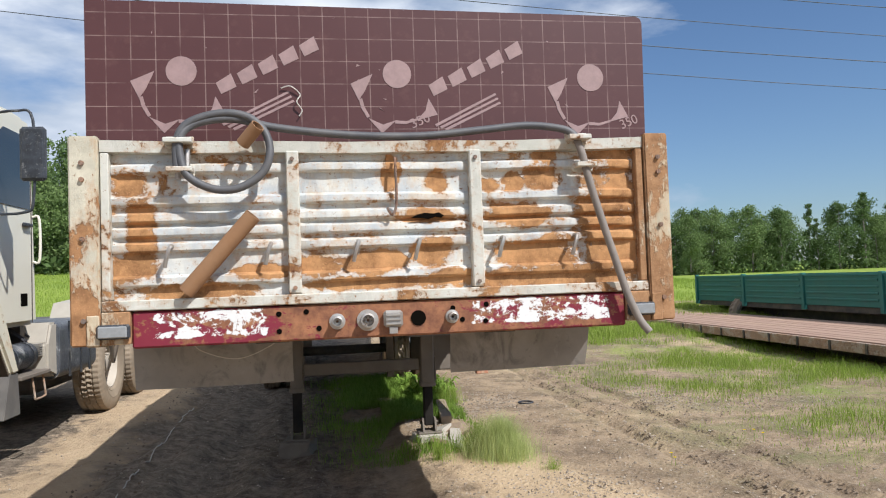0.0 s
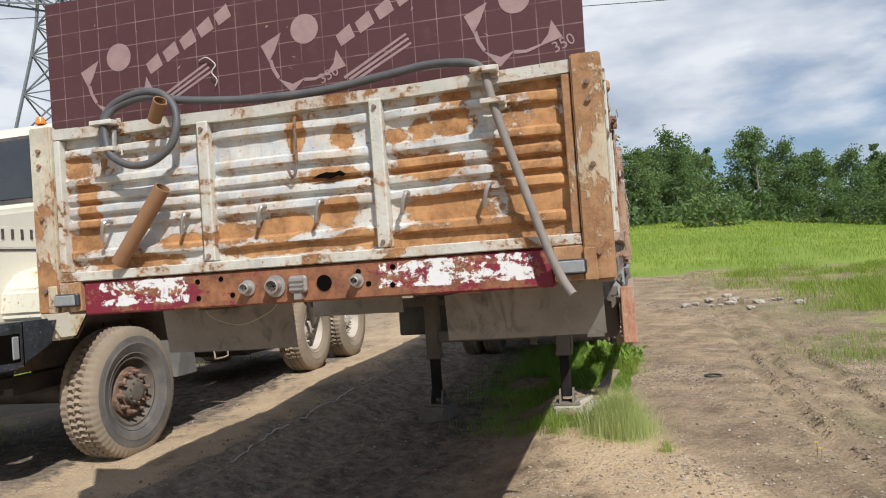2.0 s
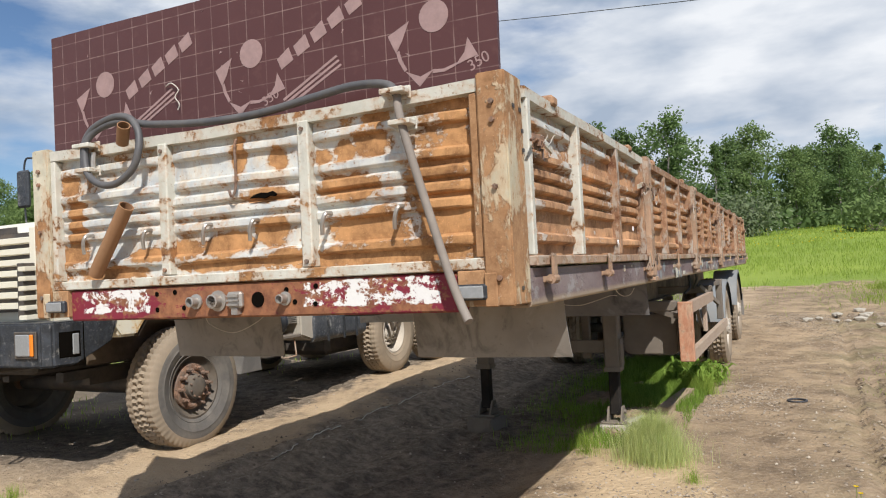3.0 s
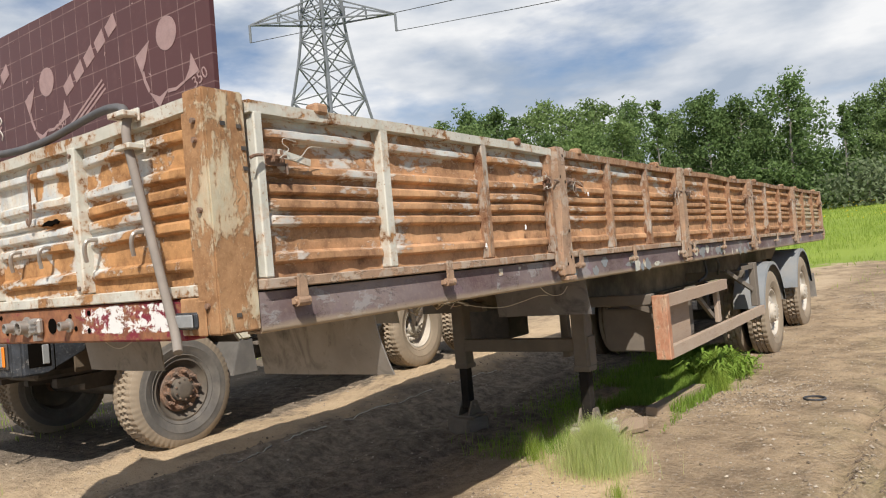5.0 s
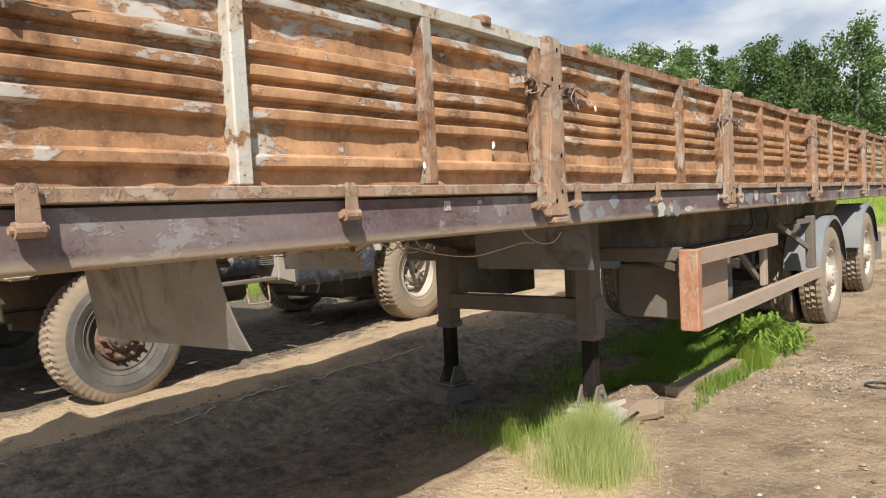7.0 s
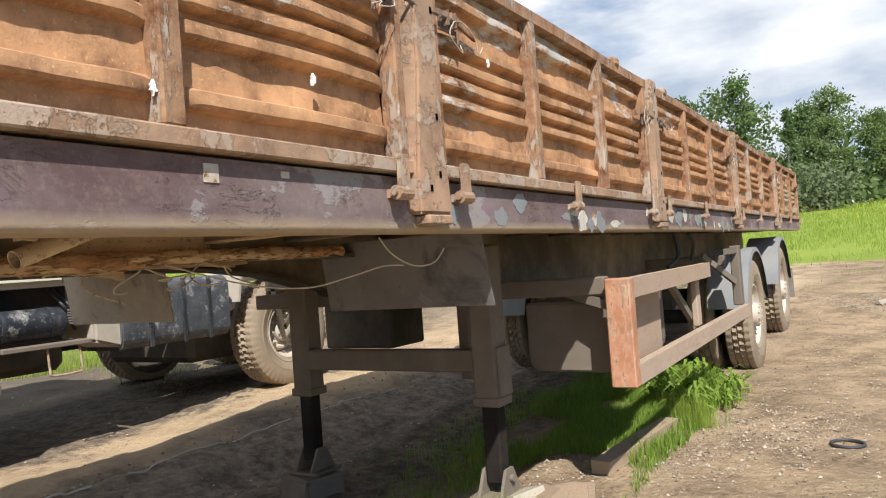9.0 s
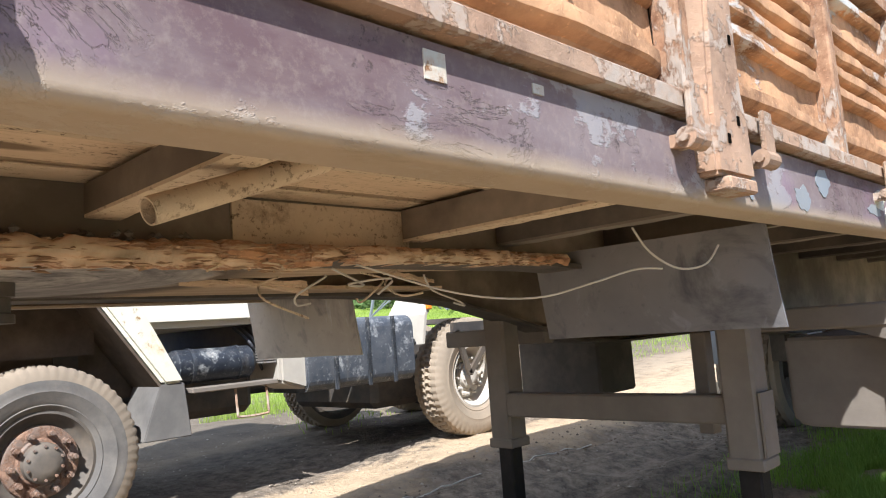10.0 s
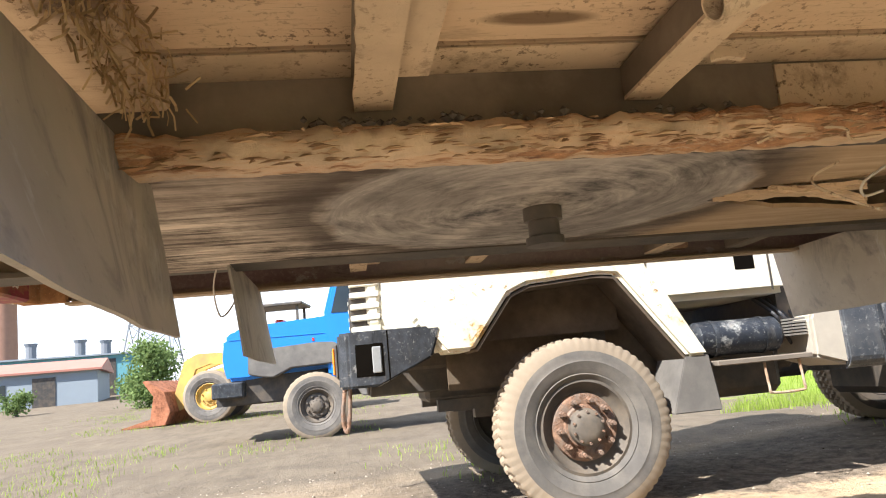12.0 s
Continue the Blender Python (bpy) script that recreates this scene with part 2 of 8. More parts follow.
def make_beam():
    """Faded maroon paint, cracked and peeling, with dust caught on the rounded lower edge."""
    k = Nodes("faded_maroon_beam")
    ax = k.axes()
    v = k.mapped((1, 0.45, 1))
    big, mid, fine = k.noise(2.2, 8, 0.62, v, 0.3), k.noise(9.0, 8, 0.7, v), k.noise(70.0, 5, 0.7)
    col = k.mix(k.ramp(big, 0.36, 0.62), (0.125, 0.078, 0.082), (0.27, 0.225, 0.22))
    col = k.mix(k.math("MULTIPLY", k.ramp(mid, 0.46, 0.70), 0.55), col, (0.25, 0.19, 0.17))
    col = k.mix(k.math("MULTIPLY", k.ramp(k.noise(3.4, 6, 0.6, k.mapped((1, 1, 1), (4, 9, 2))), 0.56, 0.70), 0.35), col, (0.22, 0.11, 0.21))
    worn = k.ramp(k.mix(0.45, k.noise(4.0, 7, 0.65, k.mapped((1, 1, 1), (2, 5, 3))), mid), 0.545, 0.565)
    col = k.mix(k.math("MULTIPLY", worn, 0.6), col, (0.34, 0.33, 0.33))
    crack = k.ramp(k.math("ABSOLUTE", k.math("SUBTRACT", k.noise(6.0, 7, 0.72, k.mapped((1, 0.8, 1.5)), 0.8), 0.5)), 0.003, 0.010, (1, 1, 1), (0, 0, 0))
    crack = k.math("MULTIPLY", crack, k.ramp(k.noise(2.6, 5, 0.6, k.mapped((1, 1, 1), (7, 3, 1))), 0.54, 0.60))
    pit = k.math("MULTIPLY", k.ramp(k.noise(34.0, 6, 0.75), 0.60, 0.66), k.ramp(k.noise(3.1, 5, 0.6, k.mapped((1, 1, 1), (1, 6, 4))), 0.52, 0.62))
    mark = k.math("MAXIMUM", crack, pit)
    col = k.mix(k.math("MULTIPLY", mark, 0.75), col, (0.06, 0.045, 0.04))
    low = k.math("ADD", ax[2], k.math("MULTIPLY", k.math("SUBTRACT", mid, 0.5), 0.03))
    col = k.mix(k.math("MULTIPLY", k.ramp(low, 1.296, 1.322, (1, 1, 1), (0, 0, 0)), 0.8), col, (0.40, 0.31, 0.21))
    col = k.mix(k.math("MULTIPLY", k.ramp(fine, 0.5, 0.75), 0.25), col, (0.42, 0.35, 0.28))
    k.bump(k.mix(0.5, k.mix(0.5, mid, fine), k.math("SUBTRACT", worn, mark)), 0.5, 0.004)
    return k.done(col, 0.75, 0.0, 0.3)


M_BEAM = make_beam()


def make_bumper():
    """Front beam: dark red under rust, with two stretches of flaking white."""
    k = Nodes("red_white_bumper")
    ax = k.axes()
    mid, fine = k.noise(10.0, 9, 0.72, k.mapped((0.7, 1, 1.4)), 0.3), k.noise(44.0, 6, 0.7)
    red = k.mix(k.noise(5.0, 6), (0.15, 0.012, 0.03), (0.24, 0.028, 0.045))
    rust = k.mix(k.ramp(k.noise(13.0, 8, 0.7), 0.34, 0.64), (0.13, 0.05, 0.03), (0.34, 0.15, 0.07))
    rusted = k.ramp(k.math("ADD", k.mix(0.25, mid, fine), k.math("MULTIPLY", k.math("SUBTRACT", 0.72, k.math("ABSOLUTE", ax[0])), 0.13)), 0.485, 0.52)
    col = k.mix(rusted, red, rust)
    white = None
    for a, b in ((-0.985, -0.47), (0.30, 1.00)):
        c, h = (a + b) / 2, (b - a) / 2
        m = k.ramp(k.math("ABSOLUTE", k.math("SUBTRACT", ax[0], c)), h - 0.05, h, (1, 1, 1), (0, 0, 0))
        white = m if white is None else k.math("MAXIMUM", white, m)
    tall = k.ramp(k.math("ABSOLUTE", k.math("SUBTRACT", ax[2], 1.368)), 0.048, 0.072, (1, 1, 1), (0, 0, 0))
    field = k.math("ADD", k.mix(0.35, k.noise(9.0, 9, 0.72, k.mapped((0.7, 1, 1.2), (3.3, 0, 1.2)), 0.5), fine), k.math("MULTIPLY", k.math("MULTIPLY", white, tall), 0.25))
    mask = k.ramp(field, 0.738, 0.752)
    col = k.mix(mask, col, k.mix(fine, (0.62, 0.60, 0.58), (0.80, 0.79, 0.77)))
    k.bump(k.mix(0.5, mask, k.mix(0.5, mid, fine)), 0.5, 0.004)
    return k.done(col, 0.6, 0.0, 0.35)


M_BUMPER = make_bumper()
M_WHITE_CHIP = rusty("flaking_white_paint", (0.74, 0.72, 0.70), 0.42, rust=(0.24, 0.06, 0.055), deep=(0.2, 0.02, 0.04), size=7.0)
M_DARK = plain("dusty_dark_steel", (0.06, 0.052, 0.045), 0.4, 7, 0.8, grime=(0.24, 0.19, 0.14), grime_amount=0.5)


def crusty(name, colour, dirt=(0.10, 0.065, 0.04), amount=0.5, size=5.0):
    """Steel or timber under a coat of dried dust, pitted and specked with dark dirt."""
    k = Nodes(name)
    v = k.mapped((1, 1, 1), (1.7, 0.3, 2.1))
    col = k.mix(k.noise(size, 8, 0.65, v), tuple(c * 0.72 for c in colour), tuple(min(1, c * 1.22) for c in colour))
    col = k.mix(k.math("MULTIPLY", k.ramp(k.noise(size * 0.5, 7, 0.65), 0.44, 0.70), 0.45), col, tuple(c * 0.5 for c in colour))
    clot = k.ramp(k.noise(70.0, 4, 0.7), 0.56, 0.62)
    where = k.ramp(k.noise(size * 0.9, 6, 0.7, k.mapped((1, 1, 1), (5, 2, 8))), 0.38, 0.58)
    clot = k.math("MULTIPLY", clot, where)
    col = k.mix(k.math("MULTIPLY", clot, amount + 0.35), col, dirt)
    col = k.mix(k.math("MULTIPLY", k.ramp(k.noise(size * 1.5, 8, 0.75, k.mapped((1, 1, 1), (9, 1, 3))), 0.56, 0.66), amount), col, dirt)
    k.bump(k.mix(0.5, k.noise(45.0, 7, 0.75), clot), 0.6, 0.005)
    return k.done(col, 0.92, 0.0, 0.2)


M_DUSTY = crusty("dust_covered_steel", (0.60, 0.47, 0.33))
# dusty steel darkened in its colour for the shade under the floor
M_WEB_SHADE = plain("dusty_web_with_shade", (0.15, 0.122, 0.095), 0.45, 5, 0.9, grime=(0.44, 0.36, 0.27), grime_amount=0.6, spec=0.2)
M_LINER = plain("muddy_wheel_arch", (0.085, 0.066, 0.05), 0.4, 8, 0.95, grime=(0.2, 0.155, 0.11), grime_amount=0.5, spec=0.1)
M_LEG = plain("dusty_grey_leg", (0.19, 0.16, 0.13), 0.3, 6, 0.85, grime=(0.13, 0.11, 0.09), grime_amount=0.6, spec=0.25)
M_TERRA = rusty("terracotta_bar", (0.50, 0.235, 0.14), 0.36, rust=(0.50, 0.35, 0.24), deep=(0.36, 0.21, 0.14), size=7, stretch=(1, 1, 0.5))
M_GREASE = plain("greasy_black_steel", (0.05, 0.045, 0.042), 0.5, 9, 0.55, grime=(0.2, 0.15, 0.1), grime_amount=0.5)


def make_rubber(name, base, pale, smear, glint):
    """Rubber sheet under grey dust, wiped dark in slanting smears."""
    k = Nodes(name)
    v = k.mapped((1.35, 1.35, 1.0), (0, 0, 0), (0, 0.6, 0))
    col = k.mix(k.ramp(k.noise(3.0, 8, 0.6), 0.30, 0.70), base, pale)
    col = k.mix(k.math("MULTIPLY", k.ramp(k.noise(3.4, 9, 0.62, v, 1.2), 0.52, 0.72), 0.8), col, smear)
    # pale streaks put highlights into the colour
    col = k.mix(k.math("MULTIPLY", k.ramp(k.noise(6.5, 9, 0.7, v, 0.8), 0.58, 0.74), 0.5), col, glint)
    col = k.mix(k.math("MULTIPLY", k.ramp(k.noise(34.0, 5, 0.7), 0.60, 0.72), 0.35), col, smear)
    k.bump(k.noise(40.0, 5, 0.7), 0.3, 0.003)
    return k.done(col, 0.7, 0.0, 0.35)


# one dusty rubber twice: front colour darkened for shade, back a brighter copy
M_RUBBER = make_rubber("dusty_rubber_with_shade", (0.20, 0.18, 0.16), (0.31, 0.285, 0.255), (0.045, 0.043, 0.045), (0.36, 0.34, 0.32))
M_RUBBER_BRIGHT = make_rubber("dusty_rubber_bright", (0.32, 0.29, 0.245), (0.45, 0.40, 0.34), (0.085, 0.09, 0.105), (0.60, 0.59, 0.60))
M_RUBBER_BLUE = make_rubber("stained_blue_rubber", (0.13, 0.125, 0.125), (0.19, 0.18, 0.18), (0.035, 0.037, 0.045), (0.30, 0.31, 0.34))
M_GUARD = plain("dusty_guard_rubber", (0.135, 0.125, 0.115), 0.3, 5, 0.85, grime=(0.25, 0.23, 0.20), grime_amount=0.6, spec=0.25)
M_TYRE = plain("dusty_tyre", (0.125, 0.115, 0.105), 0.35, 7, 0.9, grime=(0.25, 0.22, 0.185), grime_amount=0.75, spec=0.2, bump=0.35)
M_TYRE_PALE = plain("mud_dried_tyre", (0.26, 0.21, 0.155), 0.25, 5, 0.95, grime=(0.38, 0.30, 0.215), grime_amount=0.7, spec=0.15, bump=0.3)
M_HUB = rusty("rusty_hub", (0.20, 0.15, 0.12), 0.48, rust=(0.27, 0.165, 0.11), deep=(0.09, 0.045, 0.03), size=9)
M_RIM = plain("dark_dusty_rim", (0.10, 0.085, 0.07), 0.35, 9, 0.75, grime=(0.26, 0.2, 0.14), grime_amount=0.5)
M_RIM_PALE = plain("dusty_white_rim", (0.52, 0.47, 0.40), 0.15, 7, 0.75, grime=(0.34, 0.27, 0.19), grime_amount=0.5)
M_MUDGUARD = plain("grey_blue_mudguard", (0.22, 0.235, 0.25), 0.2, 5, 0.6, grime=(0.32, 0.27, 0.2), grime_amount=0.5)
M_CREAM = plain("cream_truck_paint", (0.70, 0.665, 0.55), 0.06, 3, 0.35, grime=(0.62, 0.53, 0.36), grime_amount=0.3, bump=0.03)
M_CREAM_RUST = rusty("rust_bleeding_cream", (0.72, 0.66, 0.48), 0.42, rust=(0.48, 0.28, 0.09), deep=(0.36, 0.2, 0.07), size=4)
M_FENDER = rusty("cream_fender_paint", (0.70, 0.665, 0.55), 0.16, rust=(0.50, 0.30, 0.10), deep=(0.40, 0.24, 0.09), size=2.6, paint2=(0.70, 0.65, 0.50), rough=0.5)
M_BLACK = rusty("scuffed_black_paint", (0.025, 0.027, 0.03), 0.15, rust=(0.30, 0.29, 0.27), deep=(0.2, 0.19, 0.18), size=9, paint2=(0.05, 0.055, 0.065), rough=0.45)
M_BLACK_TANK = rusty("peeling_black_tank", (0.02, 0.023, 0.03), 0.18, rust=(0.42, 0.42, 0.40), deep=(0.25, 0.22, 0.18), size=6, paint2=(0.035, 0.04, 0.05), rough=0.42)
M_TANK = rusty("dusty_fuel_tank", (0.055, 0.062, 0.075), 0.20, rust=(0.42, 0.42, 0.41), deep=(0.26, 0.24, 0.21), size=5, paint2=(0.10, 0.105, 0.115), rough=0.5)
M_HOSE = plain("grey_rubber_hose", (0.075, 0.075, 0.08), 0.25, 14, 0.55, grime=(0.2, 0.18, 0.16), grime_amount=0.35, bump=0.15)
M_HOSE_PALE = plain("dusty_faded_hose", (0.24, 0.205, 0.175), 0.25, 12, 0.8, grime=(0.13, 0.115, 0.105), grime_amount=0.5, bump=0.2)
M_PIPE = plain("dusty_brown_pipe", (0.27, 0.14, 0.065), 0.25, 8, 0.85, grime=(0.36, 0.22, 0.12), grime_amount=0.5)
M_WIRE = plain("pale_wire", (0.50, 0.46, 0.40), 0.2, 20, 0.6)
M_STEEL = plain("worn_bare_steel", (0.42, 0.40, 0.37), 0.25, 18, 0.45, 0.6, grime=(0.25, 0.15, 0.09), grime_amount=0.5)
M_BLUE = plain("bright_blue_paint", (0.02, 0.20, 0.62), 0.12, 3, 0.35, bump=0.03)
M_YELLOW = plain("faded_yellow_paint", (0.54, 0.34, 0.075), 0.3, 4, 0.6, grime=(0.24, 0.17, 0.09), grime_amount=0.6)
M_TEAL = plain("teal_paint", (0.025, 0.15, 0.125), 0.25, 4, 0.5, grime=(0.05, 0.12, 0.1))
M_BUCKET = rusty("rusted_bucket", (0.2, 0.12, 0.08), 0.8, rust=(0.32, 0.13, 0.07), size=4)
M_CONCRETE = plain("pale_concrete", (0.40, 0.36, 0.30), 0.2, 6, 0.9)
M_GALV = plain("galvanised_lattice", (0.17, 0.18, 0.20), 0.15, 8, 0.7, 0.0, 0.2)
M_ORANGE = plain("orange_lamp_plastic", (0.75, 0.22, 0.02), 0.1, 20, 0.25)
M_RED_LAMP = plain("red_lamp_plastic", (0.5, 0.03, 0.02), 0.1, 20, 0.25)
M_LENS = plain("clear_lamp_glass", (0.26, 0.265, 0.265), 0.25, 60, 0.12)
# oily steel, blackened further so its colour holds the shade on the leg tubes
M_TUBE_SHADE = plain("oily_steel_with_shade", (0.014, 0.012, 0.011), 0.5, 12, 0.8, grime=(0.05, 0.04, 0.03), grime_amount=0.5, spec=0.2)
M_HOLE = plain("hole_black", (0.006, 0.005, 0.004), 0.2, 8, 0.95, spec=0.0)
M_CABLE = plain("dark_cable", (0.04, 0.04, 0.045), 0.2, 20, 0.6)


def make_glass():
    k = Nodes("dark_window_glass")
    col = k.mix(k.noise(2.5, 4), (0.012, 0.016, 0.02), (0.03, 0.036, 0.042))
    return k.done(col, 0.06, 0.0, 0.6)


M_GLASS = make_glass()


def make_wood(name, a, b, stain, along="y", dust=0.4, stains=()):
    k = Nodes(name)
    st = (7, 0.6, 7) if along == "y" else (0.6, 7, 7)
    v = k.mapped(st)
    grain = k.noise(5.0, 8, 0.65, v, 0.6)
    fine = k.noise(26.0, 5, 0.7, v)
    col = k.mix(grain, a, b)
    col = k.mix(k.math("MULTIPLY", k.ramp(fine, 0.55, 0.72), 0.5), col, stain)
    col = k.mix(k.math("MULTIPLY", k.ramp(k.noise(1.6, 6, 0.6), 0.45, 0.72), dust), col, (0.46, 0.34, 0.22))
    col = k.mix(k.math("MULTIPLY", k.ramp(k.noise(4.0, 6, 0.7, k.mapped((2, 0.5, 2))), 0.60, 0.74), 0.75), col, stain)
    col = k.mix(k.math("MULTIPLY", k.rand(), 0.3), col, stain)
    ax = k.axes()
    for cx, cy, rx, ry in stains:
        ex = k.math("DIVIDE", k.math("SUBTRACT", ax[0], cx), rx)
        ey = k.math("DIVIDE", k.math("SUBTRACT", ax[1], cy), ry)
        e = k.math("ADD", k.math("ADD", k.math("MULTIPLY", ex, ex), k.math("MULTIPLY", ey, ey)), k.math("MULTIPLY", fine, 0.5))
        col = k.mix(k.math("MULTIPLY", k.ramp(e, 0.7, 1.5, (1, 1, 1), (0, 0, 0)), 0.85), col, stain)
    clot = k.math("MULTIPLY", k.ramp(k.noise(75.0, 4, 0.7), 0.56, 0.62), k.ramp(k.noise(3.3, 7, 0.7, k.mapped((2.5, 0.8, 1), (4, 1, 2))), 0.45, 0.60))
    col = k.mix(k.math("MULTIPLY", clot, 0.8), col, stain)
    k.bump(k.mix(0.5, k.mix(0.5, grain, fine), clot), 0.5, 0.006)
    return k.done(col, 0.85, 0.0, 0.2)


M_PLANK = make_wood("dusty_floor_plank", (0.76, 0.585, 0.405), (0.60, 0.44, 0.295), (0.14, 0.09, 0.055), stains=((0.680, 1.455, 0.022, 0.085), (0.785, 1.40, 0.022, 0.5), (0.93, 2.05, 0.02, 0.2), (0.87, 0.95, 0.03, 0.12)))
M_WOOD = make_wood("weathered_wood", (0.42, 0.33, 0.24), (0.30, 0.22, 0.15), (0.16, 0.11, 0.075))
M_SIDEGUARD = make_wood("faded_painted_bar", (0.46, 0.37, 0.29), (0.37, 0.28, 0.21), (0.26, 0.14, 0.09))


def make_plywood():
    k = Nodes("film_faced_plywood")
    ax = k.axes()
    col = k.mix(k.noise(3.0, 6, 0.6), (0.066, 0.024, 0.024), (0.092, 0.035, 0.034))
    col = k.mix(k.math("MULTIPLY", k.ramp(k.noise(14.0, 6, 0.7), 0.55, 0.75), 0.30), col, (0.16, 0.08, 0.068))
    for a in (ax[0], ax[2]):
        cell = k.math("FRACT", k.math("MULTIPLY", k.math("ADD", a, 10.0), 1 / 0.098))
        line = k.math("LESS_THAN", k.math("ABSOLUTE", k.math("SUBTRACT", cell, 0.5)), 0.022)
        weak = k.math("MULTIPLY", line, k.ramp(k.noise(9.0, 4, 0.6), 0.3, 0.62))
        col = k.mix(k.math("MULTIPLY", weak, 0.36), col, (0.45, 0.33, 0.29))
    return k.done(col, 0.45, 0.0, 0.4)


M_PLY = make_plywood()
M_PRINT = plain("worn_white_print", (0.30, 0.20, 0.19), 0.35, 24, 0.6)


def make_plate():
    """Coupling plate: a greasy disc worn bare in the middle of a dusty rusty sheet."""
    k = Nodes("worn_coupling_plate")
    ax = k.axes()
    dx = k.math("SUBTRACT", ax[0], 0.05)
    dy = k.math("SUBTRACT", ax[1], 1.585)
    d = k.math("SQRT", k.math("ADD", k.math("MULTIPLY", dx, dx), k.math("MULTIPLY", k.math("MULTIPLY", dy, dy), 1.0)))
    wob = k.math("ADD", d, k.math("MULTIPLY", k.math("SUBTRACT", k.noise(4.0, 6, 0.6), 0.5), 0.16))
    disc = k.ramp(wob, 0.46, 0.50, (1, 1, 1), (0, 0, 0))
    vec = k.n.new("ShaderNodeCombineXYZ")
    k.l.new(k.math("MULTIPLY", d, 15.0), vec.inputs[0])
    k.l.new(k.math("MULTIPLY", k.math("DIVIDE", dx, d), 1.1), vec.inputs[1])
    k.l.new(k.math("MULTIPLY", k.math("DIVIDE", dy, d), 1.1), vec.inputs[2])
    turned = k.noise(1.6, 9, 0.72, vec.outputs[0], 0.5)
    cloud = k.noise(5.0, 8, 0.68, None, 0.4)
    swirl = k.mix(0.45, turned, cloud)
    worn = k.mix(k.ramp(swirl, 0.38, 0.62), (0.028, 0.023, 0.02), (0.55, 0.50, 0.45))
    worn = k.mix(k.math("MULTIPLY", k.ramp(k.noise(3.0, 6, 0.6, k.mapped((1, 1, 1), (2, 7, 1))), 0.44, 0.62), 0.55), worn, (0.13, 0.112, 0.10))
    worn = k.mix(k.math("MULTIPLY", k.ramp(turned, 0.60, 0.68), 0.6), worn, (0.48, 0.43, 0.37))
    streak = k.noise(5.0, 9, 0.75, k.mapped((5, 0.45, 1)))
    outer = k.mix(k.ramp(k.mix(0.3, streak, cloud), 0.43, 0.58), (0.05, 0.036, 0.027), (0.64, 0.55, 0.46))
    outer = k.mix(k.math("MULTIPLY", k.ramp(k.noise(2.6, 6, 0.6, k.mapped((1, 0.7, 1), (6, 3, 1))), 0.42, 0.60), 0.6), outer, (0.12, 0.085, 0.065))
    outer = k.mix(k.math("MULTIPLY", k.ramp(k.math("ADD", ax[1], k.math("MULTIPLY", k.math("SUBTRACT", cloud, 0.5), 0.4)), 1.98, 2.12), 0.85), outer, k.mix(streak, (0.34, 0.235, 0.14), (0.62, 0.47, 0.31)))
    ring = k.math("MULTIPLY", k.ramp(wob, 0.47, 0.50), k.ramp(wob, 0.53, 0.66, (1, 1, 1), (0, 0, 0)))
    col = k.mix(disc, outer, worn)
    col = k.mix(k.math("MULTIPLY", ring, 0.8), col, (0.05, 0.036, 0.028))
    k.bump(k.mix(0.4, swirl, streak), 0.45, 0.005)
    return k.done(col, k.mix(disc, (0.85,) * 3, (0.55,) * 3), 0.0, 0.35)


M_PLATE = make_plate()


